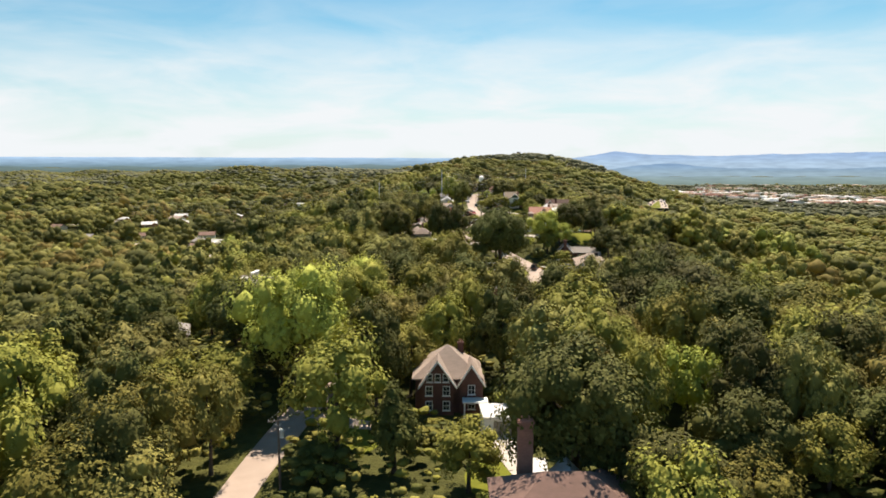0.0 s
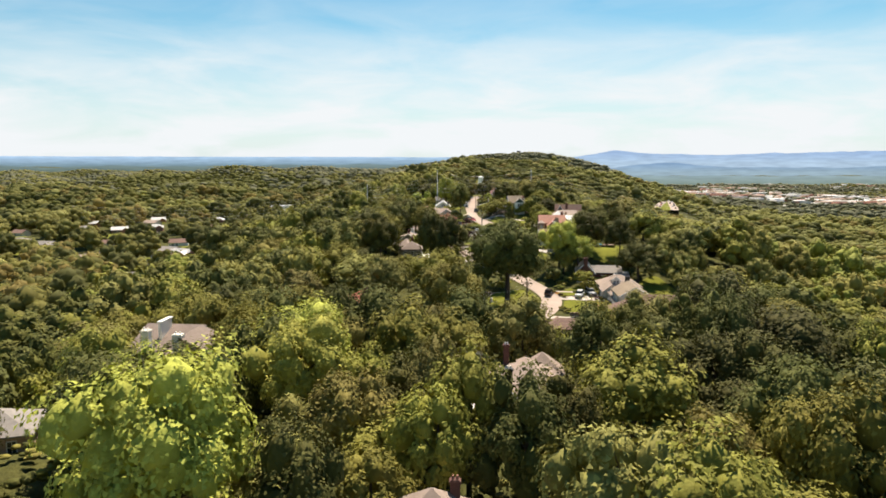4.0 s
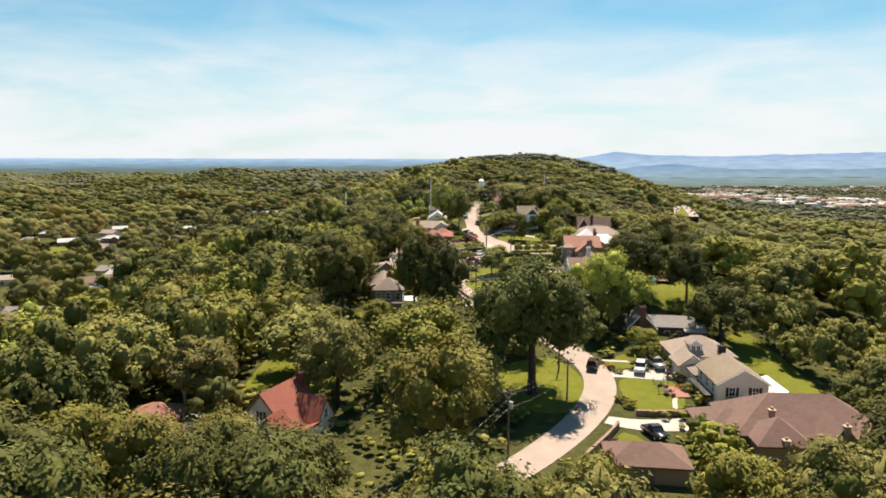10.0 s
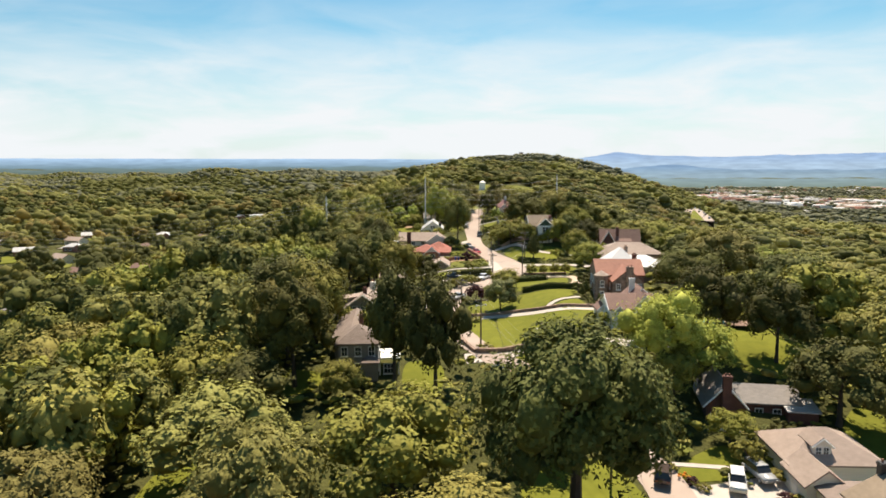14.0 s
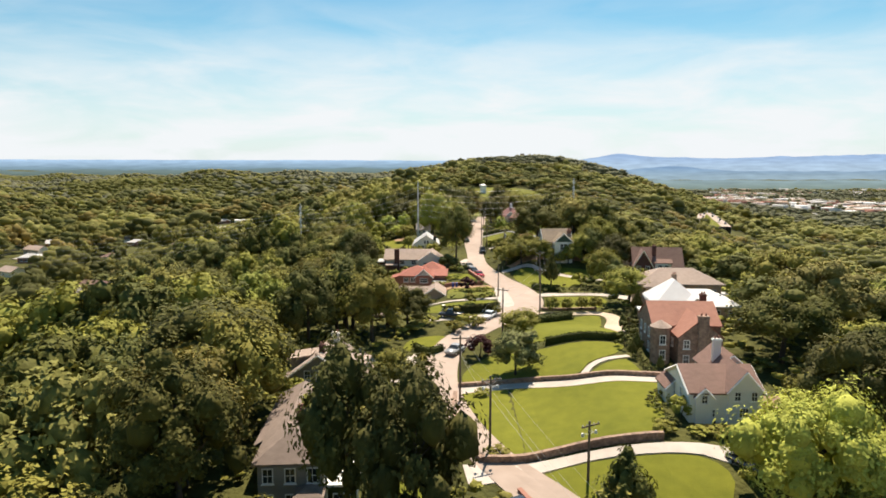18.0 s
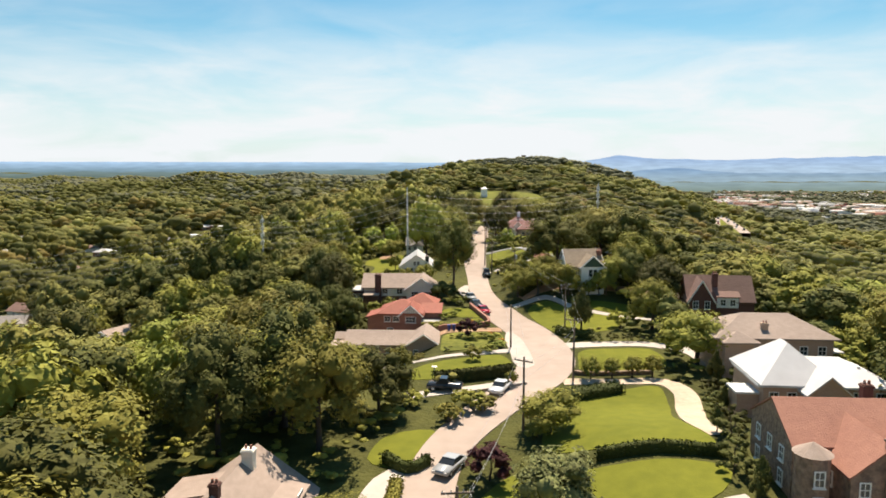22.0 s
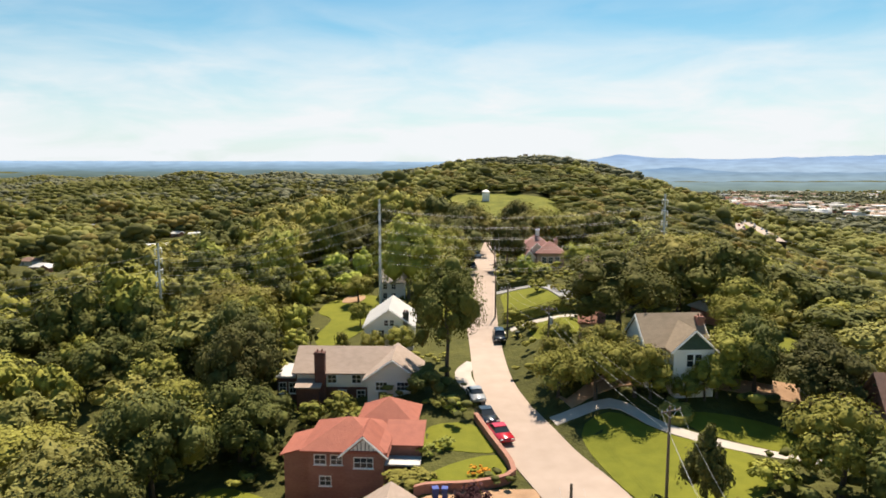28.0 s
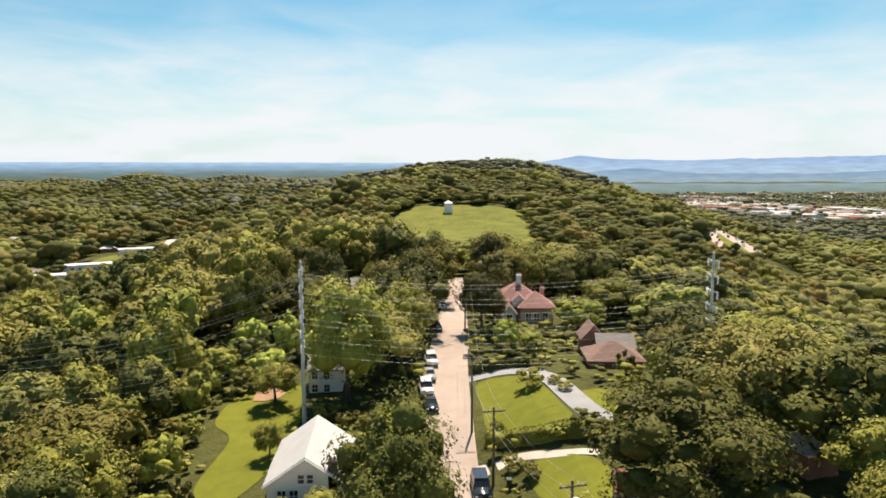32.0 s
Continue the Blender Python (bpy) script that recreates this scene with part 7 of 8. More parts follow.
grove("oak", [(-60, 373, 17.5, 7.6), (-70, 438, 13, 7.6), (55, 393, 9, 5.0), (-95, 436, 12, 7.6), (49, 437, 12, 7.3), (-12, 396.5, 8.5, 4.0), (-20, 386.5, 13.2, 5.6), (28.0, 490, 11.4, 4.6), (49, 398, 9, 3.6), (55, 395, 9, 4.2), (-14, 398, 10, 4.4), (-19, 370, 12, 5.5)])
grove("oak2", [(-16, 410, 12, 5.2)])
grove("great_oak", [(19.4, 231, 24.4, 10.2)])

grove("great_maple", [(39, 264.8, 16.5, 6.6)])
grove("broad_oak", [(11.6, 411.5, 17.2, 5.8), (-18, 269.5, 18.5, 7.0), (57, 305.5, 11, 7.6), (36.3, 413, 13.5, 8.4)])
grove("ash2", [(-9, 330, 12, 6.0), (-3.4, 337, 8.6, 4.6)])
grove("oak2", [(-10.5, 332, 14.5, 6.2), (-16, 324, 14, 6.0), (0.6, 335, 8.2, 4.4)])
grove("ash", [(-5, 324.5, 13, 5.6), (-17, 350, 13, 5.6), (-12, 340, 12, 4.8), (2.4, 353, 4.4, 2.0), (-2.6, 356, 4.0, 1.6)])
grove("ash", [(48, 355, 8.0, 6.0)])
OWN_TREES = 140
near_woods()
far_woods()
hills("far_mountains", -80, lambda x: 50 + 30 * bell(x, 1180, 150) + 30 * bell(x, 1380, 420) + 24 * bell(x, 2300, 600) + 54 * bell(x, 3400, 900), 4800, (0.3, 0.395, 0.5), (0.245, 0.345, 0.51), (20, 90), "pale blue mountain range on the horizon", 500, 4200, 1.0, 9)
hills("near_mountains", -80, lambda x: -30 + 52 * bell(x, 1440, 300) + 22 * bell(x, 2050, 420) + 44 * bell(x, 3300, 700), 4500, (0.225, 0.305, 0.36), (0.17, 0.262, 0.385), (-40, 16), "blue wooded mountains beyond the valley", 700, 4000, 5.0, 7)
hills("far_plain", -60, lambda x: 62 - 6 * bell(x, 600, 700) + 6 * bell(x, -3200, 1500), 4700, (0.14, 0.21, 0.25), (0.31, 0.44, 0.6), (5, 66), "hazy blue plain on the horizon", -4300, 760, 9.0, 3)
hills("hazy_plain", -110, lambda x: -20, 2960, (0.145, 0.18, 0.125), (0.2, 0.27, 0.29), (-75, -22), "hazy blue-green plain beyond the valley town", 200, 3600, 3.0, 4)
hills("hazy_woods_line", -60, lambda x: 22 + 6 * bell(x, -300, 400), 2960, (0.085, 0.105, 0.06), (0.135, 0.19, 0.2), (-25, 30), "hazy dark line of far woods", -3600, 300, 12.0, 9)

# ---- walls, hedges, shrubs ----
def low_wall(points, h, t, mat, words, name="garden_wall", cap=None):
    c = smooth_line([(x, y) for x, y in points], 1.2)
    d = np.gradient(c, axis=0)
    d /= np.linalg.norm(d, axis=1)[:, None]
    s = np.stack([-d[:, 1], d[:, 0]], 1) * t / 2
    bm = bmesh.new()
    rows = []
    for k, z in ((-1, -0.8), (-1, h), (1, h), (1, -0.8)):
        p = c + s * k
        g = land(c[:, 0], c[:, 1])
        rows.append([bm.verts.new((a, b, zz + z)) for (a, b), zz in zip(p, g)])
    for i in range(4):
        r, q = rows[i], rows[(i + 1) % 4]
        for j in range(len(r) - 1):
            bm.faces.new((r[j], r[j + 1], q[j + 1], q[j]))
    for j in (0, -1):
        bm.faces.new([r[j] for r in rows])
    bmesh.ops.recalc_face_normals(bm, faces=bm.faces)
    root = thing(name, 0, 0, 0, 0, words, "wall")
    part("masonry", bm, mat, root)
    bm = bmesh.new()
    rows = []
    for k, z in ((-1, h), (-1, h + 0.1), (1, h + 0.1), (1, h)):
        p = c + s * k * (1 + 0.12 / t)
        rows.append([bm.verts.new((a, b, zz + z)) for (a, b), zz in zip(p, g)])
    for i in range(4):
        r, q = rows[i], rows[(i + 1) % 4]
        for j in range(len(r) - 1):
            bm.faces.new((r[j], r[j + 1], q[j + 1], q[j]))
    for j in (0, -1):
        bm.faces.new([r[j] for r in rows])
    bmesh.ops.recalc_face_normals(bm, faces=bm.faces)
    part("coping", bm, cap or mat, root)
    return root


def hedge(points, h, w, mat, words, seed=1):
    """A clipped hedge along a line: a body of leafy sprays on a solid heart."""
    r = np.random.default_rng(seed)
    c = smooth_line(points, 0.8)
    d = np.gradient(c, axis=0)
    d /= np.linalg.norm(d, axis=1)[:, None]
    side = np.stack([-d[:, 1], d[:, 0]], 1)
    g = land(c[:, 0], c[:, 1])
    prof = [(-0.5, -0.2), (-0.48, 0.75), (-0.36, 0.96), (0.36, 0.96), (0.48, 0.75), (0.5, -0.2)]
    V = []
    for a, b in prof:
        wob = 1 + r.normal(0, 0.02, len(c))
        V.append(np.column_stack([c + side * (a * w * 0.94 * wob)[:, None], g + b * h * 0.95 * wob]))
    n, k = len(c), len(prof)
    V = np.concatenate(V)
    F3 = []
    for i in range(k - 1):
        for j in range(n - 1):
            p, q, s, t = i * n + j, i * n + j + 1, (i + 1) * n + j + 1, (i + 1) * n + j
            F3 += [(p, q, s), (p, s, t)]
    for e in (0, n - 1):
        F3 += [(e, i * n + e, (i + 1) * n + e) for i in range(1, k - 1)]
    length = np.hypot(*np.diff(c, axis=0).T).sum()
    m = int(length * (2 * h + w) * 34)
    u = r.integers(0, n, m)
    q = r.integers(0, 3, m)
    off = np.where(q == 0, -0.5, np.where(q == 1, 0.5, r.uniform(-0.5, 0.5, m)))
    hz = np.where(q == 2, 1.0, r.uniform(0, 1, m))
    at = np.column_stack([c[u] + side[u] * (off * w)[:, None] + r.normal(0, 0.07, (m, 2)) + d[u] * r.uniform(-0.45, 0.45, (m, 1)), g[u] + hz * h * 0.97])
    a, b = r.normal(0, 0.07, (m, 3)), r.normal(0, 0.07, (m, 3))
    quad = np.stack([at - a, at - b, at + a, at + b], 1).reshape(-1, 3)
    base = len(V) + 4 * np.arange(m)[:, None]
    F3 = np.concatenate([np.array(F3), base + [0, 1, 2], base + [0, 2, 3]])
    return tagged(new("hedge", raw_mesh("hedge", np.concatenate([V, quad]), F3, [mat])), words, "hedge", "hedges")


hedge([(24.2, 318.4), (30, 317.4), (36, 316)], 1.2, 0.9, LEAF_HEDGE, "long dark clipped hedge along the upper lawn", 1)
hedge([(7.6, 347.4), (13, 348.8), (19, 350.7)], 1.8, 1.0, LEAF_HEDGE, "tall dark hedge below the garden lawn", 2)
hedge([(22.8, 440.4), (25.5, 438.2), (28.3, 435.8), (32, 434), (36.4, 432.8)], 1.7, 1.7, LEAF_MID, "broad clipped green hedge beside the drive", 3)
hedge([(29.8, 375.2), (33, 372.6), (35.4, 371.4)], 1.5, 1.6, LEAF_HEDGE, "low dark hedge at the lawn's edge", 4)
hedge([(24.2, 339.6), (28.2, 341.2), (32.8, 343.2)], 1.3, 2.4, LEAF_HEDGE, "wide rounded hedge beside the lawn", 5)
hedge([(3.5, 307.6), (3.7, 312), (4.0, 316.4)], 1.3, 1.2, LEAF_MID, "clipped green hedge at the roadside", 6)
hedge([(26, 400.6), (33, 403.5), (42, 403), (52, 400)], 1.6, 2.0, LEAF_HEDGE, "dark hedge under the trees by the drive", 7)
hedge([(36.4, 394.2), (37.6, 395.2), (39.2, 394.6), (39.4, 393.2), (37.8, 392.6), (36.5, 393.4)], 0.9, 0.8, LEAF_OLIVE, "ring of low clipped hedge on the lawn", 8)
hedge([(2.4, 322), (5, 319.6), (7, 321.4)], 1.2, 1.0, LEAF_HEDGE, "dark hedge at the foot of a small lawn", 9)
hedge([(23.5, 466.2), (28, 465.6), (32, 463)], 1.4, 1.2, LEAF_HEDGE, "dark hedge behind the fenced lawn", 10)
low_wall([(9.4, 304.6), (14, 305.3), (18, 305.6), (22, 303.8), (26, 301.4), (32, 300.1), (38.5, 299.2)], 0.55, 0.45, STONE, "low tan stone wall along the driveway")
low_wall([(11.6, 281.2), (15, 281.2), (19.5, 281.6), (24, 281.3), (28, 280.4), (31.4, 279.9)], 0.8, 0.45, STONE, "low curved stone wall below the lawn")
low_wall([(8.9, 301.4), (8.6, 295), (8.9, 290), (10.2, 284.6), (11.5, 281.2)], 0.6, 0.5, STONE, "stone kerb wall between street and lawn")
low_wall([(14.9, 397), (16.4, 390.5), (17.9, 384), (17.2, 381.4), (12.5, 379.9), (8, 380.2)], 0.9, 0.4, BRICK, "curved brick retaining wall around the garden")
low_wall([(15.0, 275.6), (16.6, 272.4), (18.8, 269)], 0.35, 0.4, BRICK, "low brick kerb edging along the street")
low_wall([(28.4, 351), (31, 350.4), (40, 350.8)], 0.5, 0.4, STONE, "low stone wall behind the young trees")
low_wall([(10, 341.9), (16, 344.3), (20.6, 346.4)], 0.4, 0.35, CONCRETE, "low concrete edging beside the drive")
low_wall([(23.4, 205.6), (26.4, 210), (29.4, 214.6), (30.7, 217)], 0.9, 0.3, STONE, "tan stone garden wall along the street")
ribbon("footpath", [(41.6, 223.6, 0.8), (42.4, 226.4, 0.8), (43.6, 229.2, 0.8), (46, 231.6, 0.9)], CONCRETE, 0.15, "narrow curved white path to the brick patio", "footpath", 1.0)
low_wall([(34.6, 221.4), (38, 221.2), (44, 221.4)], 0.8, 0.35, STONE, "stone wall between the two gardens")
for kinds, rows in (
    ("darkbush", [(44.9, 342, 2.2, 1.4), (43.9, 338, 2.0, 1.3), (42.4, 334, 2.2, 1.5), (40.8, 329.6, 1.9, 1.3), (39.9, 325.5, 2.0, 1.4), (35.6, 312.4, 2.4, 1.7), (37, 311, 2.0, 1.3), (36.1, 306, 1.1, 0.8), (36.3, 304.4, 1.1, 0.8), (36.4, 302.8, 1.1, 0.8), (36.4, 300.8, 1.1, 0.9), (33.0, 289.5, 1.2, 1.0), (33.4, 287.2, 1.2, 1.0), (34.2, 291.5, 1.2, 1.0), (33.2, 283.4, 1.2, 1.1), (35.8, 369.6, 1.5, 1.3), (38.6, 369.5, 1.6, 1.3), (41.2, 369.2, 1.5, 1.3), (44, 369.2, 1.6, 1.4), (46.6, 369, 1.5, 1.3)]),
    ("cypress", [(37.7, 301.2, 2.4, 0.7), (35.5, 307.3, 2.8, 0.8), (37.8, 321.8, 3.0, 0.9), (23.6, 266.5, 9.5, 3.0), (42.6, 331.6, 3.6, 0.8)]),
    ("ash", [(30.2, 348.4, 3.4, 1.7), (33.4, 348.8, 3.0, 1.4), (36.4, 349, 3.2, 1.5), (39.4, 349.2, 3.2, 1.5)]),
    ("redbush", [(13.4, 373.6, 3.4, 2.0), (13.4, 317.9, 3.8, 2.6), (27, 205.6, 3, 1.6)]),
    ("brightbush", [(14, 371.6, 1.2, 1.2), (16.4, 372.6, 1.2, 1.3), (18, 370.4, 1.2, 1.2), (18.4, 366.4, 1.3, 1.3), (16.6, 363.6, 1.4, 1.4), (11, 389.6, 1.3, 1.1), (9.4, 388, 1.4, 1.2), (12.6, 399, 1.6, 1.4), (10.8, 400.6, 1.8, 1.5), (38, 253, 1.6, 1.6), (36.4, 249, 1.4, 1.5), (-2.6, 405.6, 3.4, 2.4), (-6.2, 404, 3.2, 2.2)]),
    ("bush", [(13.6, 358.6, 2.4, 1.4), (12.3, 337, 2.8, 2.4), (14, 336, 2.2, 1.6), (9.6, 332.6, 2.6, 1.8), (18.4, 345.6, 2.6, 0.9), (21.6, 328.5, 2.8, 1.9), (19.4, 327, 2.4, 1.7), (20, 331, 2.4, 1.6), (4.8, 362.4, 1.2, 1.1), (2.4, 360.6, 1.2, 1.1), (24.4, 443, 1.6, 1.0), (34.2, 448.6, 1.4, 1.2), (33.6, 452, 1.3, 1.1), (26, 429, 2.0, 1.1), (24.6, 432.4, 1.8, 1.2), (12.6, 301.5, 1.1, 1.2), (13.2, 282.6, 1.3, 1.5), (35.2, 285, 3.0, 1.6), (34.4, 224.8, 1.4, 1.2), (33.8, 227.4, 1.2, 1.1), (42.6, 280.6, 2.6, 1.7), (44.4, 281.4, 2.2, 1.5), (35.6, 280.8, 1.1, 1.2), (37.6, 280.6, 1.2, 1.3), (39.4, 280.2, 1.2, 1.3), (41, 280, 1.1, 1.2), (32, 281.5, 1.5, 1.4), (47, 243, 1.6, 1.6), (46.6, 232, 1.4, 1.4)]),
    ("flowers", [(14.4, 383.4, 0.9, 1.0), (15.2, 383.2, 0.8, 0.8), (19.2, 370, 0.7, 0.9), (17.6, 374.8, 0.7, 0.9), (45.4, 233.6, 0.8, 0.8)]),
):
    for x, y, tall, wide in rows:
        plant(kinds, x, y, tall, wide)

# shrubs that fill the gardens between lawns, drives and houses
HOUSES = [(o.location.x, o.location.y) for o in scene.objects if o.parent is None and o.name.split(".")[0] in ("house", "garage", "shed", "cottage", "pavilion")]
sx, sy = scatter(-60, 80, 58, 515, 5.0)
ok = np.zeros(len(sx), bool)
for poly in CLEARINGS[len(LAWNS):-16]:
    ok |= inside(sx, sy, poly)
for poly in CLEARINGS[:len(LAWNS)]:
    ok &= ~inside(sx, sy, poly)
ok &= ~beside(sx, sy, [p[:2] for p in ROAD], 6.0)
for name, line, surface, words in PAVING:
    ok &= ~beside(sx, sy, [p[:2] for p in line], 3.2)
for hx, hy in HOUSES:
    ok &= np.maximum(np.abs(sx - hx), np.abs(sy - hy)) > 7.5
for px, py, pr in PLANTED:
    ok &= np.hypot(sx - px, sy - py) > pr * 0.6 + 1
ok &= (rng.uniform(size=len(sx)) < 0.5) & ~((sx > -15) & (sx < 9) & (sy > 355) & (sy < 373)) & ~((sx > 5) & (sx < 48) & (sy > 264) & (sy < 374))
for i in np.flatnonzero(ok):
    plant(["bush", "brightbush", "darkbush", "bush", "bush", "darkbush"][rng.integers(0, 6)], sx[i], sy[i], rng.uniform(1.4, 4.2), rng.uniform(1.3, 2.6))


# thicket on all the ground that is neither lawn, paving nor house
def open_ground(x, y, gap, yard):
    ok = ~beside(x, y, [p[:2] for p in ROAD], 4.2 + gap) & ~beside(x, y, [p[:2] for p in ROAD[16:22]], 6.2 + gap)
    for name, line, surface, words in PAVING:
        ok &= ~beside(x, y, [p[:2] for p in line], 2.0 + gap)
    for poly, words in LAWNS:
        ok &= ~inside(x, y, poly) & ~beside(x, y, poly + poly[:1], 0.8 + gap)
    for hx, hy in HOUSES:
        dx, dy = np.abs(x - hx), y - hy
        ok &= ~((dx < 7 + gap) & (dy > -7.5 - yard) & (dy < 7 + gap))
    # the mown ground before the buff brick house
    return ok & ~((x > -15) & (x < 9) & (y > 355) & (y < 373))


ux, uy = scatter(-50, 84, 66, 520, 4.3)
ok = open_ground(ux, uy, 0.0, 0.0) & ~((ux > 8) & (ux < 46) & (uy > 274) & (uy < 346))
r_low = np.random.default_rng(77)
stand("undergrowth", ux[ok], uy[ok], [crown_arrays(r_low, 3, 60, 0.17, core_size=0.95, ragged=0.3) for _ in range(6)], [LEAF_DARK, LEAF_MID, LEAF_OLIVE, LEAF_DARK, LEAF_MID], (0.7, 3.2), (1.1, 2.5), "thicket of shrubs and saplings between the gardens")
ux, uy = scatter(-60, 85, 180, 515, 8.0)
ok = np.zeros(len(ux), bool)
for poly in CLEARINGS[len(LAWNS):-16]:
    ok |= inside(ux, uy, poly)
ok &= open_ground(ux, uy, 2.2, 13.0) & ~((ux > 5) & (ux < 48) & (uy > 264) & (uy < 382))
for px, py, pr in PLANTED:
    ok &= np.hypot(ux - px, uy - py) > pr * 0.6 + 2
stand("garden_trees", ux[ok], uy[ok], [crown_arrays(r_low, 14, 700, 0.09, core_size=0.9, ragged=0.28) for _ in range(5)], [LEAF_DARK, LEAF_MID, LEAF_DARK, LEAF_BRIGHT], (4.5, 8.5), (2.3, 3.8), "small broadleaf trees filling the gardens between houses")


# ---- poles and wires ----
def utility_pole(x, y, tall, turn, words, arms=1, lamp=False, drum=False):
    root = thing("utility_pole", x, y, ground(x, y), turn, words, "utility pole", "utility poles")
    bm = bmesh.new()
    beam(bm, (0, 0, -1.2), (0, 0, tall), 0.17, 0.11, 10)
    part("pole", bm, POLE_WOOD, root)
    for i in range(arms):
        z = tall - 0.5 - 0.9 * i
        bm = bmesh.new()
        box(bm, 0, -0.16, z, 2.4, 0.12, 0.14)
        arm = part("crossarm", bm, POLE_WOOD, root)
        for s in (-1.1, -0.45, 0.45, 1.1):
            bm = bmesh.new()
            beam(bm, (s, -0.16, z + 0.14), (s, -0.16, z + 0.34), 0.055, 0.035, 8)
            part("insulator", bm, STEEL, arm)
        bm = bmesh.new()
        for s in (-1, 1):
            beam(bm, (s * 0.75, -0.16, z), (0, -0.12, z - 0.6), 0.02, None, 4)
        part("brace", bm, STEEL, root)
    if drum:
        bm = bmesh.new()
        beam(bm, (0.34, 0, tall - 2.6), (0.34, 0, tall - 1.6), 0.26, None, 14)
        beam(bm, (0.34, 0, tall - 1.6), (0.34, 0, tall - 1.5), 0.2, 0.08, 14)
        part("transformer", bm, STEEL, root, "grey transformer drum")
    if lamp:
        bm = bmesh.new()
        for s in (-1, 1):
            beam(bm, (0, 0, tall - 1.4), (s * 0.9, 0, tall - 1.2), 0.03, None, 6)
        part("bracket", bm, STEEL, root)
        for s in (-1, 1):
            bm = bmesh.new()
            beam(bm, (s * 0.9, 0, tall - 1.45), (s * 0.9, 0, tall - 1.15), 0.2, 0.12, 10)
            part("lamp_head", bm, PAINT_WHITE, root, "white floodlight head")
    return root


def wire(a, b, sag, r=0.011, words="thin overhead cable between the poles"):
    cu = bpy.data.curves.new("cable", "CURVE")
    cu.dimensions, cu.bevel_depth, cu.bevel_resolution = "3D", r, 0
    sp = cu.splines.new("POLY")
    n = 18
    sp.points.add(n)
    for i in range(n + 1):
        s = i / n
        p = Vector(a).lerp(Vector(b), s)
        sp.points[i].co = (p.x, p.y, p.z - sag * 4 * s * (1 - s), 1)
    cu.materials.append(WIRE)
    return tagged(new("cable", cu), words, "cable", "cables")


POLES = [(-19.2, 77.2, 9.0, 20, 1), (-14, 128, 9.5, 12, 1), (-3, 177, 9.5, -20, 1), (13, 206.6, 9.5, -35, 1), (23.7, 221.6, 9, -30, 1), (26, 242.6, 9.5, 0, 1), (12.5, 283.4, 9.3, 20, 1), (9.5, 299, 9.5, 5, 1), (18.1, 329.4, 9, -35, 1), (27.5, 347.6, 9.5, -20, 1), (20.4, 366, 7.5, 0, 0), (31.8, 378, 9, 25, 1), (22.1, 430.6, 9, 5, 1), (21.2, 444.4, 10.5, 0, 1), (26, 412, 8.6, 10, 1), (25, 493, 10, 0, 1)]
for i, (x, y, tall, turn, arms) in enumerate(POLES):
    utility_pole(x, y, tall, turn, "weathered wooden utility pole with crossarm beside the street" if arms else "plain wooden pole at the kerb", arms, i in (6,), i in (0, 3, 14))
for i, j in ((0, 1), (1, 2), (2, 3), (3, 4), (4, 5), (5, 6), (6, 7), (7, 8), (8, 9), (9, 11), (11, 14), (14, 12), (12, 13), (13, 15), (8, 10)):
    (x0, y0, h0, _, _), (x1, y1, h1, _, _) = POLES[i], POLES[j]
    z0, z1 = ground(x0, y0) + h0 - 0.3, ground(x1, y1) + h1 - 0.3
    for off in (-0.9, 0.9):
        wire((x0 + off, y0, z0), (x1 + off, y1, z1), 0.9)
    wire((x0, y0, z0 - 2.2), (x1, y1, z1 - 2.2), 0.7, 0.016)

MASTS = [(-40.6, 442, 23.0, 45.0), (-0.8, 449, 29.8, 52.6), (53, 446, 29, 53.6)]


def mast(x, y, z0, z1, arms, words):
    root = thing("transmission_mast", x, y, z0, 0, words, "power mast", "power masts")
    tall = z1 - z0
    bm = bmesh.new()
    beam(bm, (0, 0, -2), (0, 0, tall), 0.32, 0.16, 12)
    part("shaft", bm, STEEL, root)
    for i in range(arms):
        z = tall - 1.2 - i * 2.0
        for s in (-1, 1):
            bm = bmesh.new()
            beam(bm, (0, 0, z), (0, s * 1.5, z + 0.25), 0.1, 0.06, 6)
            arm = part("arm", bm, STEEL, root)
            bm = bmesh.new()
            for k in range(5):
                beam(bm, (0, s * 1.5, z + 0.2 - k * 0.2), (0, s * 1.5, z + 0.1 - k * 0.2), 0.13, 0.13, 8)
            beam(bm, (0, s * 1.5, z + 0.25), (0, s * 1.5, z - 0.8), 0.03, None, 4)
            part("insulator", bm, PAINT_WHITE, arm)
    bm = bmesh.new()
    for k in range(int(tall / 0.8)):
        box(bm, 0.42 - 0.2 * k / (tall / 0.8), 0, k * 0.8, 0.2, 0.05, 0.05)
    part("step_bolts", bm, STEEL, root)
    return root


for k, (x, y, z0, z1) in enumerate(MASTS):
    mast(x, y, z0, z1, 6 if k else 4, "tall galvanised steel power mast with many arms")
ENDS = [(-190, 415, 8, 36.0), *MASTS, (190, 470, -10, 30.0)]
for (x0, y0, a0, b0), (x1, y1, a1, b1) in zip(ENDS, ENDS[1:]):
    for i in range(6):
        for s in (-1.5, 1.5):
            wire((x0, y0 + s, b0 - 2.0 - i * (2.0 if b0 > 46 else 1.4)), (x1, y1 + s, b1 - 2.0 - i * (2.0 if b1 > 46 else 1.4)), 2.0 if abs(x1 - x0) < 100 else 5.0, 0.013, "high-voltage line strung between the steel masts")


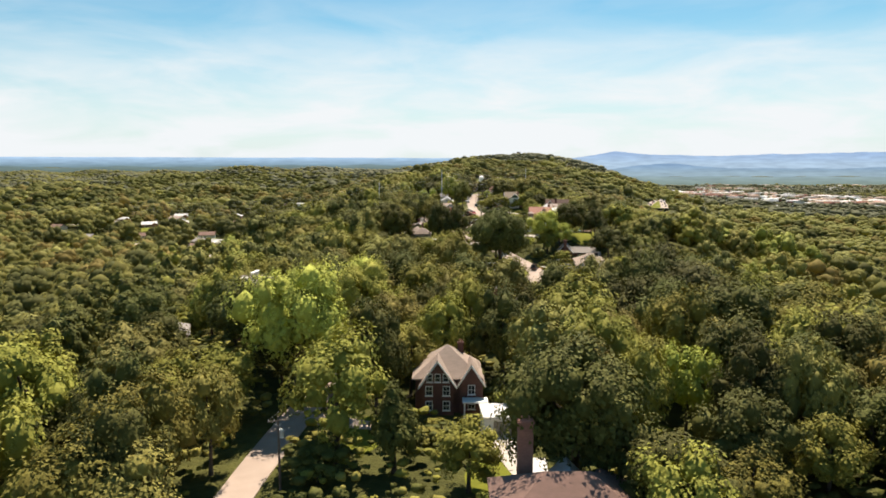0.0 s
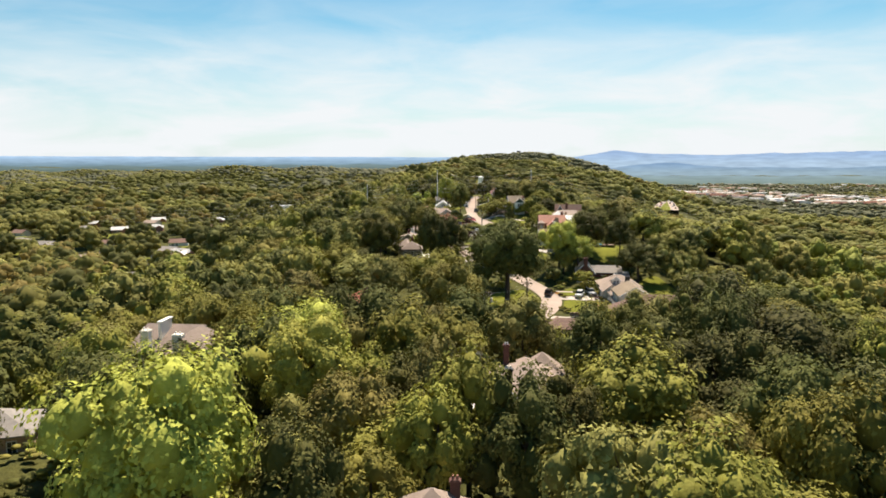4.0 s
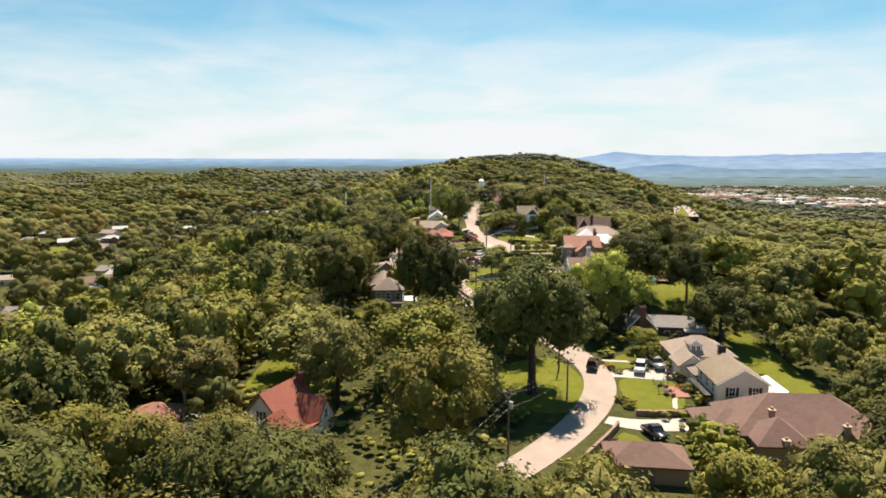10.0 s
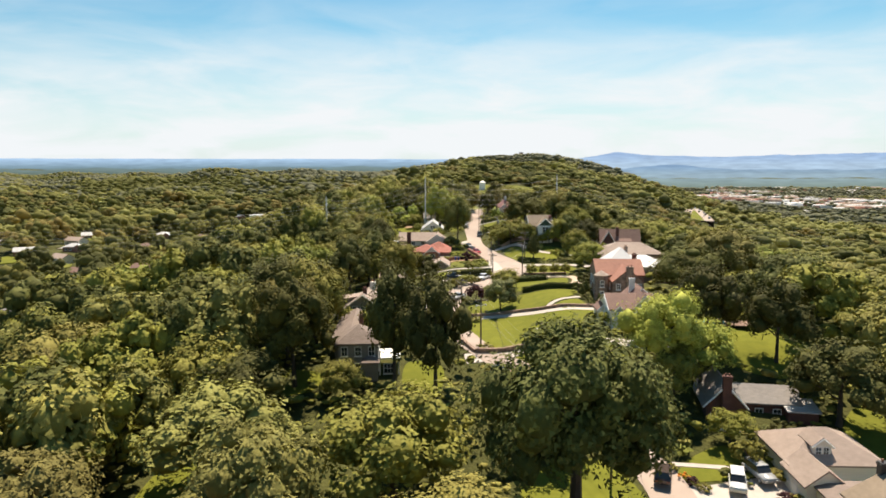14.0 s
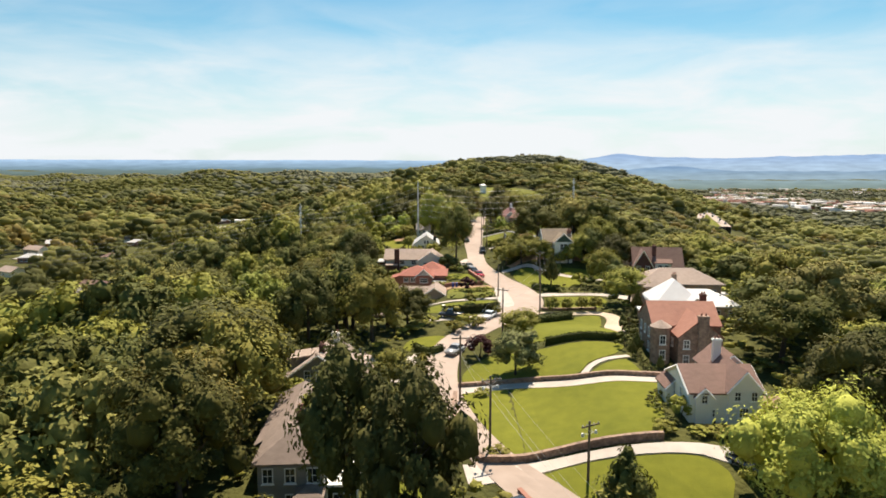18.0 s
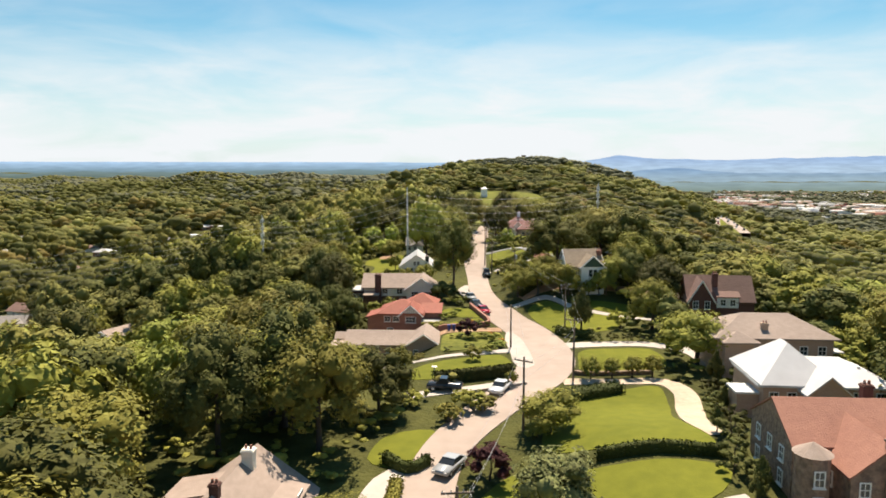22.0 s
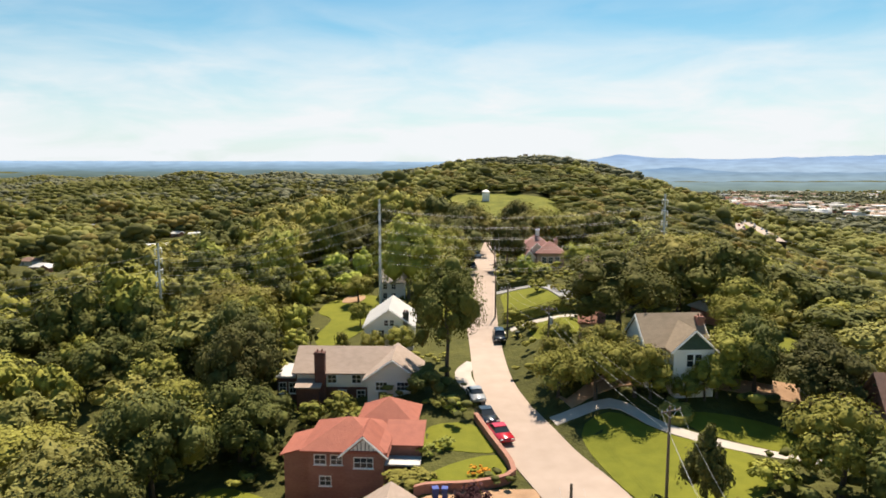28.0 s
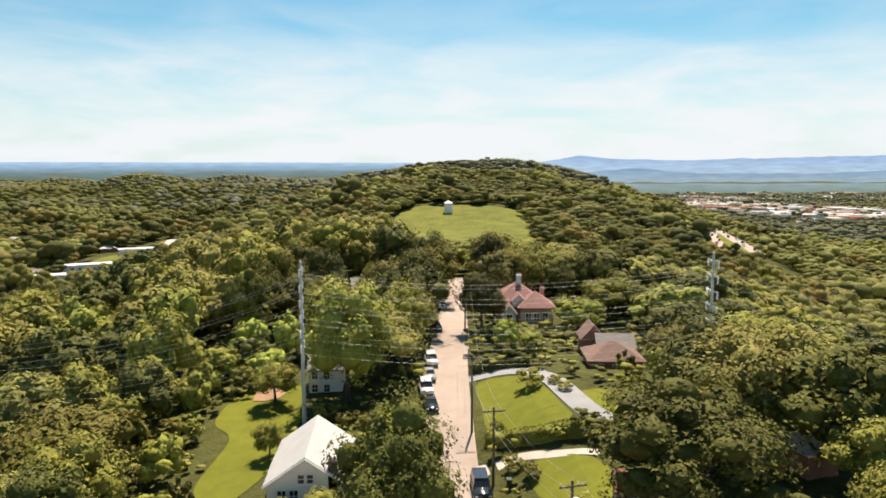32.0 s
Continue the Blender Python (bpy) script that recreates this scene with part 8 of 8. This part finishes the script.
# ---- cars ----
def car(x, y, turn, paint, words, kind="saloon", name="car"):
    z = ground(x, y) + 0.14
    root = thing(name, x, y, z, turn, words, "car", "cars")
    L, W = (4.7, 1.85) if kind == "saloon" else (4.9, 1.95)
    H = 1.45 if kind == "saloon" else 1.8
    bm = bmesh.new()
    prof = [(-L / 2, 0.35), (-L / 2, 0.75), (-L / 2 + 0.15, 0.86), (-L * 0.2, 0.95), (L * 0.42, 0.95), (L / 2 - 0.06, 0.85), (L / 2, 0.6), (L / 2, 0.35)]
    if kind != "saloon":
        prof = [(a, b + (0.12 if b > 0.5 else 0.03)) for a, b in prof]
    for s in (-1, 1):
        pass
    l = [bm.verts.new((-W / 2, a, b)) for a, b in prof]
    r = [bm.verts.new((W / 2, a, b)) for a, b in prof]
    bm.faces.new(l), bm.faces.new(r[::-1])
    for i in range(len(prof)):
        j = (i + 1) % len(prof)
        bm.faces.new((l[i], l[j], r[j], r[i]))
    bmesh.ops.recalc_face_normals(bm, faces=bm.faces)
    bmesh.ops.bevel(bm, geom=bm.edges[:], offset=0.07, segments=2, affect="EDGES")
    part("body", bm, paint, root, smooth=True)
    base = 0.94 if kind == "saloon" else 1.05
    if kind == "saloon":
        ys = [(-L * 0.2, base), (-L * 0.05, H - 0.06), (L * 0.2, H - 0.06), (L * 0.4, base)]
    elif kind == "pickup":
        ys = [(-L * 0.24, base), (-L * 0.12, H - 0.06), (L * 0.08, H - 0.06), (L * 0.12, base)]
    else:
        ys = [(-L * 0.22, base), (-L * 0.1, H - 0.06), (L * 0.42, H - 0.06), (L * 0.48, base)]
    bm = bmesh.new()
    l = [bm.verts.new((-W / 2 * (0.93 if b < base + 0.1 else 0.78), a, b)) for a, b in ys]
    r = [bm.verts.new((W / 2 * (0.93 if b < base + 0.1 else 0.78), a, b)) for a, b in ys]
    bm.faces.new(l), bm.faces.new(r[::-1])
    for i in range(4):
        j = (i + 1) % 4
        bm.faces.new((l[i], l[j], r[j], r[i]))
    bmesh.ops.recalc_face_normals(bm, faces=bm.faces)
    part("glasshouse", bm, GLASS, root, "dark tinted car windows")
    bm = bmesh.new()
    box(bm, 0, (ys[1][0] + ys[2][0]) / 2, H - 0.07, W * 0.8, ys[2][0] - ys[1][0] + 0.1, 0.07, bevel=0.03)
    part("roof", bm, paint, root)
    for sx_ in (-1, 1):
        for sy_ in (-0.31, 0.31):
            bm = bmesh.new()
            beam(bm, (sx_ * (W / 2 - 0.2), sy_ * L, 0.33), (sx_ * (W / 2 + 0.01), sy_ * L, 0.33), 0.33, None, 16)
            w = part("tyre", bm, RUBBER, root)
            bm = bmesh.new()
            beam(bm, (sx_ * (W / 2), sy_ * L, 0.33), (sx_ * (W / 2 + 0.03), sy_ * L, 0.33), 0.2, None, 12)
            part("rim", bm, STEEL, w)
        for yy, m, n in ((-L / 2 - 0.005, PAINT_WHITE, "headlight"), (L / 2 - 0.03, TILE_RED, "tail_light")):
            bm = bmesh.new()
            box(bm, sx_ * W * 0.36, yy, 0.62, 0.34, 0.06, 0.14)
            part(n, bm, m, root)
    return root


RED, WHITE_CAR, SILVER, DARK, BLUE = car_paint("red_car_paint", (0.5, 0.02, 0.035)), car_paint("white_car_paint", (0.75, 0.75, 0.74)), car_paint("silver_car_paint", (0.42, 0.42, 0.42)), car_paint("dark_car_paint", (0.03, 0.032, 0.036)), car_paint("brown_car_paint", (0.06, 0.04, 0.035))
for x, y, turn, paint, words, kind in (
    (17.4, 391.8, 14, RED, "bright red car parked at the kerb", "saloon"),
    (16.2, 396.8, 14, DARK, "dark grey car parked at the kerb", "saloon"),
    (15.3, 403.6, 8, SILVER, "silver car parked on the concrete strip", "saloon"),
    (20.6, 429.4, 0, DARK, "black car parked beside the street", "suv"),
    (16.6, 343.4, -25, WHITE_CAR, "white car parked at the mouth of the drive", "saloon"),
    (9.0, 344.2, -100, DARK, "black pickup truck in the short drive", "pickup"),
    (1.1, 310.2, -6, WHITE_CAR, "white car parked in front of the bungalow", "saloon"),
    (41.0, 241.6, -20, WHITE_CAR, "white estate car parked in the drive", "suv"),
    (44.6, 243.6, 8, SILVER, "pale silver car parked in the drive", "suv"),
    (15.2, 270.6, 28, DARK, "dark SUV parked on the street by the drive", "suv"),
    (32.6, 243.4, 160, BLUE, "dark brown car on the street", "suv"),
    (38.4, 274.6, 20, DARK, "dark car parked at the end of the curved drive", "saloon"),
    (9.3, 320.0, -28, SILVER, "silver car driving up the sunlit street", "saloon"),
    (35.0, 213.2, 15, DARK, "black pickup truck in the driveway", "pickup"),
    (-33.6, 220.6, 80, WHITE_CAR, "white car beside the garage", "suv"),
    (17.3, 472.5, 4, WHITE_CAR, "white car parked along the street", "suv"),
    (16.6, 465.4, 4, SILVER, "grey car parked along the street", "saloon"),
    (15.9, 459.4, 3, WHITE_CAR, "white van parked along the street", "suv"),
    (16.3, 453, 3, DARK, "dark car parked along the street", "saloon"),
    (21.4, 511, 6, WHITE_CAR, "white car parked near the street's end", "saloon"),
    (19.2, 493, 6, BLUE, "brown car parked near the street's end", "saloon"),
):
    car(x, y, turn, paint, words, kind)

# ---- pool and garden things ----
pool = thing("swimming_pool", 55.4, 288.5, ground(55.4, 288.5) + 0.15, -20, "turquoise swimming pool with a pale rim behind the house", "pool")
bm = bmesh.new()
prism(bm, [(4.0 * math.cos(a * math.pi / 12), 2.3 * math.sin(a * math.pi / 12)) for a in range(24)], -1.5, 0.1)
part("rim", bm, CONCRETE, pool)
bm = bmesh.new()
prism(bm, [(3.6 * math.cos(a * math.pi / 12), 1.95 * math.sin(a * math.pi / 12)) for a in range(24)], 0.05, 0.108)
part("water", bm, POOL, pool)
deck = thing("wooden_deck", 59.6, 286, ground(59.6, 286), -12, "red-brown wooden deck by the pool", "deck")
for i in range(14):
    bm = bmesh.new()
    box(bm, 0, -2.0 + i * 0.3, 0.7, 4.4, 0.27, 0.06)
    part("board", bm, WOOD_BROWN, deck)
posts(deck, [(-2.1, -2.1), (2.1, -2.1), (-2.1, 2.1), (2.1, 2.1)], -1.5, 1.5, 0.08, WOOD_BROWN)
cover = thing("pool_cover", 62.5, 229, ground(62.5, 229) + 0.1, 20, "teal green cover spread on the back lawn", "cover")
bm = bmesh.new()
prism(bm, [(2.4 * math.cos(a * math.pi / 8), 1.6 * math.sin(a * math.pi / 8)) for a in range(16)], 0, 0.35)
part("sheet", bm, TEAL, cover)

# a dead tree and the white tower on the far meadow
for x, y, tall in ((-44.5, 243, 12), (-39, 228, 9)):
    snag = thing("dead_tree", x, y, ground(x, y), 40, "bare dead tree with pale broken limbs", "tree")
    part("trunk", trunk_mesh(np.random.default_rng(3), tall, 0.3, 8, 0.8), DEAD_WOOD, snag)
    for i in range(6):
        bm = bmesh.new()
        a = i * 1.1
        s = Vector((0, 0, tall * (0.5 + 0.07 * i)))
        e = s + Vector((math.cos(a) * 2.4, math.sin(a) * 2.4, 1.8))
        beam(bm, s, e, 0.12, 0.05, 6)
        beam(bm, e, e + Vector((math.cos(a + 0.6), math.sin(a + 0.6), 1.0)) * 1.3, 0.05, 0.02, 5)
        part("limb", bm, DEAD_WOOD, snag)
tower = thing("stone_pavilion", 45.5, 822, ground(45.5, 822) + 0.2, 0, "small pale stone building on the hillside meadow", "building")
wing(tower, 0, 0, 5, 5, 0, 6.4, PAINT_WHITE, ROOF_PALE, "hip", 1.8, "x", 0.4)
look_out = thing("lookout_tower", 183, 1688, ground(183, 1688), 0, "square lookout tower above the hilltop trees", "tower")
wing(look_out, 0, 0, 8, 8, 0, 15.5, STONE, SHINGLE_GREY, "flat", 0, "x", 0.5)

# ---- the road and the town in the valley ----
ribbon("highway", [(302, 980, 8), (286, 942, 8), (270, 900, 8), (257, 866, 8), (248, 836, 8)], ASPHALT, 0, "pale highway curving round the foot of the hill", "road", 8, 0.6)
ribbon("highway", [(313, 990, 8), (303, 955, 8), (291, 914, 8.5), (278, 868, 9), (265, 826, 9)], ASPHALT, 0, "second carriageway of the highway in the valley", "road", 8, 0.6)
ribbon("highway_verge", [(309, 988, 3), (295, 950, 8), (281, 908, 12), (268, 868, 14), (256, 830, 12)], LAWN, 0, "green verge between the carriageways", "verge", 8, 0.4)
for i in range(16):
    t, side = i / 16, i % 2
    line = ((302, 980), (270, 900), (248, 836)) if side else ((313, 990), (291, 914), (265, 826))
    a, b, u = (line[0], line[1], t * 2) if t < 0.5 else (line[1], line[2], t * 2 - 1)
    x, y = a[0] + (b[0] - a[0]) * u + (1.8 if i % 3 else -1.8), a[1] + (b[1] - a[1]) * u
    c = car(x, y, 160 if side else -20, (WHITE_CAR, SILVER, DARK, RED)[i % 4], ("white", "silver", "dark", "red")[i % 4] + " car driving on the far highway", "suv")
    c.location.z = 0.62
ribbon("valley_road", [(-168, 797, 6), (-157, 795, 6), (-150, 808, 6), (-153, 835, 6), (-163, 880, 6), (-176, 925, 7), (-192, 985, 7), (-203, 1030, 8), (-197, 1064, 8)], CONCRETE, 0.9, "pale road through the wooded valley", "road", 8)
patch("meadow", [(-188, 802), (-162, 800), (-153, 815), (-156, 850), (-168, 858), (-192, 856)], ROUGH_GRASS, 0.7, "mown valley field beside the long white building", "meadow", step=8)
r_town = np.random.default_rng(55)
for i in range(32):
    u = r_town.uniform(0, 1)
    x, y = 740 + 480 * u + r_town.normal(0, 60), 2330 - 600 * u + r_town.normal(0, 90)
    w, d, h = r_town.uniform(20, 60), r_town.uniform(16, 40), r_town.uniform(5, 9)
    b = thing("warehouse", x, y, ground(x, y), r_town.uniform(-20, 20), "low white commercial building in the valley town", "building", "valley buildings")
    wing(b, 0, 0, w, d, 0, h, [PAINT_WHITE, SIDING, BRICK_TAN][i % 3], [ROOF_WHITE, ROOF_PALE, ROOF_WHITE, TILE_ORANGE][i % 4], "flat", 0, "x", 0.3)
# the rest of the town: small roofs past counting
V, Q, M = [], [], []
cube = np.array([(-1, -1, 0), (1, -1, 0), (1, 1, 0), (-1, 1, 0), (-1, -1, 1), (1, -1, 1), (1, 1, 1), (-1, 1, 1)], float) * [0.5, 0.5, 1]
sides = np.array([(4, 5, 6, 7), (0, 1, 5, 4), (1, 2, 6, 5), (2, 3, 7, 6), (3, 0, 4, 7)])
for i in range(380):
    far = i > 280
    u = r_town.uniform(0, 1)
    x, y = (r_town.uniform(700, 1900), r_town.uniform(2450, 2900)) if far else (720 + 520 * u + r_town.normal(0, 70), 2360 - 640 * u + r_town.normal(0, 110))
    a = r_town.uniform(-0.5, 0.5)
    q = cube * [r_town.uniform(12, 50), r_town.uniform(10, 32), r_town.uniform(4, 10)]
    V.append(np.column_stack([q[:, 0] * math.cos(a) - q[:, 1] * math.sin(a) + x, q[:, 0] * math.sin(a) + q[:, 1] * math.cos(a) + y, q[:, 2] + ground(x, y)]))
    Q.append(sides + 8 * i), M.append(np.full(5, r_town.integers(0, 5), np.int32))
me = raw_mesh("town", np.concatenate(V), np.concatenate(Q), [ROOF_PALE, PAINT_WHITE, BRICK_TAN, CONCRETE, BRICK])
me.polygons.foreach_set("material_index", np.concatenate(M))
tagged(new("town", me), "white and pale roofs of a town in the valley", "town", kind="stuff")
for i in range(7):
    ribbon("town_street", [(700 + i * 80, 2280 - i * 95, 16), (780 + i * 80, 2340 - i * 95, 16), (880 + i * 80, 2430 - i * 95, 16)], CONCRETE, 1.0, "wide pale paved street in the valley town", "road", 20)


# ---- garden things ----
def patio_set(x, y, turn, words):
    z = ground(x, y) + 0.1
    t = thing("patio_table", x, y, z, turn, "dark round metal patio table " + words, "table", "patio tables")
    bm = bmesh.new()
    beam(bm, (0, 0, 0.7), (0, 0, 0.74), 0.6, None, 20)
    part("tabletop", bm, BLACK_PAINT, t)
    bm = bmesh.new()
    beam(bm, (0, 0, 0), (0, 0, 0.7), 0.05, None, 8)
    part("stem", bm, BLACK_PAINT, t)
    bm = bmesh.new()
    beam(bm, (0, 0, 0), (0, 0, 0.05), 0.34, 0.1, 12)
    part("foot", bm, BLACK_PAINT, t)
    for k in range(4):
        a = radians(turn + 45 + 90 * k)
        c = thing("patio_chair", x + 1.05 * math.cos(a), y + 1.05 * math.sin(a), z, math.degrees(a) - 90, "dark metal garden chair beside the round table", "chair", "patio chairs")
        bm = bmesh.new()
        box(bm, 0, 0, 0.44, 0.46, 0.46, 0.05, bevel=0.015)
        part("seat", bm, BLACK_PAINT, c)
        bm = bmesh.new()
        for s in (-0.2, -0.1, 0, 0.1, 0.2):
            beam(bm, (s, 0.21, 0.46), (s * 1.05, 0.28, 0.9), 0.015, None, 5)
        beam(bm, (-0.22, 0.28, 0.9), (0.22, 0.28, 0.9), 0.02, None, 6)
        part("backrest", bm, BLACK_PAINT, c)
        for sx_ in (-0.2, 0.2):
            for sy_ in (-0.2, 0.2):
                bm = bmesh.new()
                beam(bm, (sx_, sy_, 0), (sx_ * 0.95, sy_ * 0.95, 0.44), 0.018, None, 6)
                part("leg", bm, BLACK_PAINT, c)


patio_set(42.7, 234.9, 10, "on the front lawn")
patio_set(42.3, 230.6, 35, "near the porch of the cream house")


def wheelie_bin(x, y, turn, mat, words):
    b = thing("wheelie_bin", x, y, ground(x, y) + 0.1, turn, words, "bin", "wheelie bins")
    bm = bmesh.new()
    q = [[bm.verts.new((sx_ * w, sy_ * d, z)) for sx_, sy_ in ((-1, -1), (1, -1), (1, 1), (-1, 1))] for w, d, z in ((0.22, 0.24, 0.05), (0.29, 0.35, 1.0))]
    bm.faces.new(q[0]), bm.faces.new(q[1])
    for i in range(4):
        bm.faces.new((q[0][i], q[0][(i + 1) % 4], q[1][(i + 1) % 4], q[1][i]))
    bmesh.ops.recalc_face_normals(bm, faces=bm.faces)
    bmesh.ops.bevel(bm, geom=bm.edges[:], offset=0.03, segments=2, affect="EDGES")
    part("body", bm, mat, b)
    bm = bmesh.new()
    box(bm, 0, 0.0, 1.04, 0.62, 0.74, 0.07, bevel=0.025)
    lid = part("lid", bm, mat, b)
    bm = bmesh.new()
    beam(bm, (-0.25, 0.4, 0.98), (0.25, 0.4, 0.98), 0.02, None, 6)
    part("handle", bm, RUBBER, lid)
    for s in (-0.25, 0.25):
        bm = bmesh.new()
        beam(bm, (s - 0.03, 0.3, 0.11), (s + 0.03, 0.3, 0.11), 0.11, None, 12)
        part("wheel", bm, RUBBER, b)


BIN_BLUE = material("blue_plastic", (0.03, 0.06, 0.3), (0.02, 0.045, 0.22), 0.5, 0.45, 0.05, 0.05)
BIN_DARK = material("dark_green_plastic", (0.025, 0.04, 0.03), (0.018, 0.03, 0.022), 0.5, 0.5, 0.05, 0.05)
wheelie_bin(10.1, 378.5, 10, BIN_BLUE, "blue plastic wheelie bin below the brick retaining wall")
wheelie_bin(11.0, 378.4, -6, BIN_BLUE, "blue plastic wheelie bin standing beside another")
wheelie_bin(9.3, 332.3, 20, BIN_DARK, "dark plastic wheelie bin by the drive")
wheelie_bin(23.6, 429.0, 0, BIN_DARK, "dark plastic wheelie bin by the garden gate")

# a bench under the tall tree, a bird bath and a white arbour on the garden lawn
bench = thing("bench", 25.8, 222.4, ground(25.8, 222.4) + 0.1, 60, "weathered wooden garden bench at the lawn's edge", "bench")
for k in range(4):
    bm = bmesh.new()
    box(bm, 0, -0.18 + 0.12 * k, 0.45, 1.6, 0.1, 0.04)
    part("seat_slat", bm, WOOD_BROWN, bench)
for k in range(3):
    bm = bmesh.new()
    box(bm, 0, 0.28 + 0.02 * k, 0.6 + 0.13 * k, 1.6, 0.035, 0.1)
    part("back_slat", bm, WOOD_BROWN, bench)
for s in (-0.7, 0.7):
    for yy, top in ((-0.2, 0.44), (0.26, 0.92)):
        bm = bmesh.new()
        box(bm, s, yy, top / 2, 0.07, 0.07, top)
        part("leg", bm, WOOD_BROWN, bench)
bath = thing("bird_bath", 7.5, 352.3, ground(7.5, 352.3) + 0.1, 0, "white stone bird bath on the garden lawn", "bird bath")
bm = bmesh.new()
for z0, z1, a, b in ((0, 0.15, 0.3, 0.22), (0.15, 0.75, 0.14, 0.1), (0.75, 0.85, 0.1, 0.2)):
    beam(bm, (0, 0, z0), (0, 0, z1), a, b, 14)
part("pedestal", bm, PAINT_WHITE, bath)
bm = bmesh.new()
beam(bm, (0, 0, 0.85), (0, 0, 1.0), 0.2, 0.45, 18)
part("bowl", bm, PAINT_WHITE, bath)
utility_pole(22.2, 275.6, 6.5, 30, "short wooden pole with a crossarm on the inner lawn", 1, True)
ribbon("footpath", [(34.9, 246.8, 0.9), (39.5, 246.2, 0.9), (43.6, 245.6, 0.9)], CONCRETE, 0.12, "narrow pale stepping path across the front lawn", "footpath", 1.0)
for x, y, tall, wide, kind in ((46.0, 341.6, 2.4, 1.5, "darkbush"), (45.0, 337.4, 2.2, 1.4, "darkbush"), (42.9, 333.2, 2.0, 1.3, "darkbush"), (40.6, 324.0, 2.4, 1.7, "darkbush"), (38.4, 319.6, 2.6, 1.8, "darkbush"), (37.0, 315.4, 2.3, 1.5, "darkbush"), (46.8, 344.6, 5.2, 1.3, "cypress"), (36.6, 309.0, 3.4, 0.9, "cypress")):
    plant(kind, x, y, tall, wide)
for x, y, tall, wide, kind in ((34.4, 245.4, 1.0, 0.8, "bush"), (35.1, 243.6, 0.9, 0.8, "flowers"), (35.8, 242.2, 1.0, 0.8, "redbush"), (36.7, 240.9, 0.9, 0.9, "bush"), (45.6, 238.4, 1.1, 1.2, "redbush"), (47.0, 237.4, 1.5, 1.3, "bush"), (48.0, 236.6, 1.1, 1.0, "darkbush")):
    plant(kind, x, y, tall, wide)
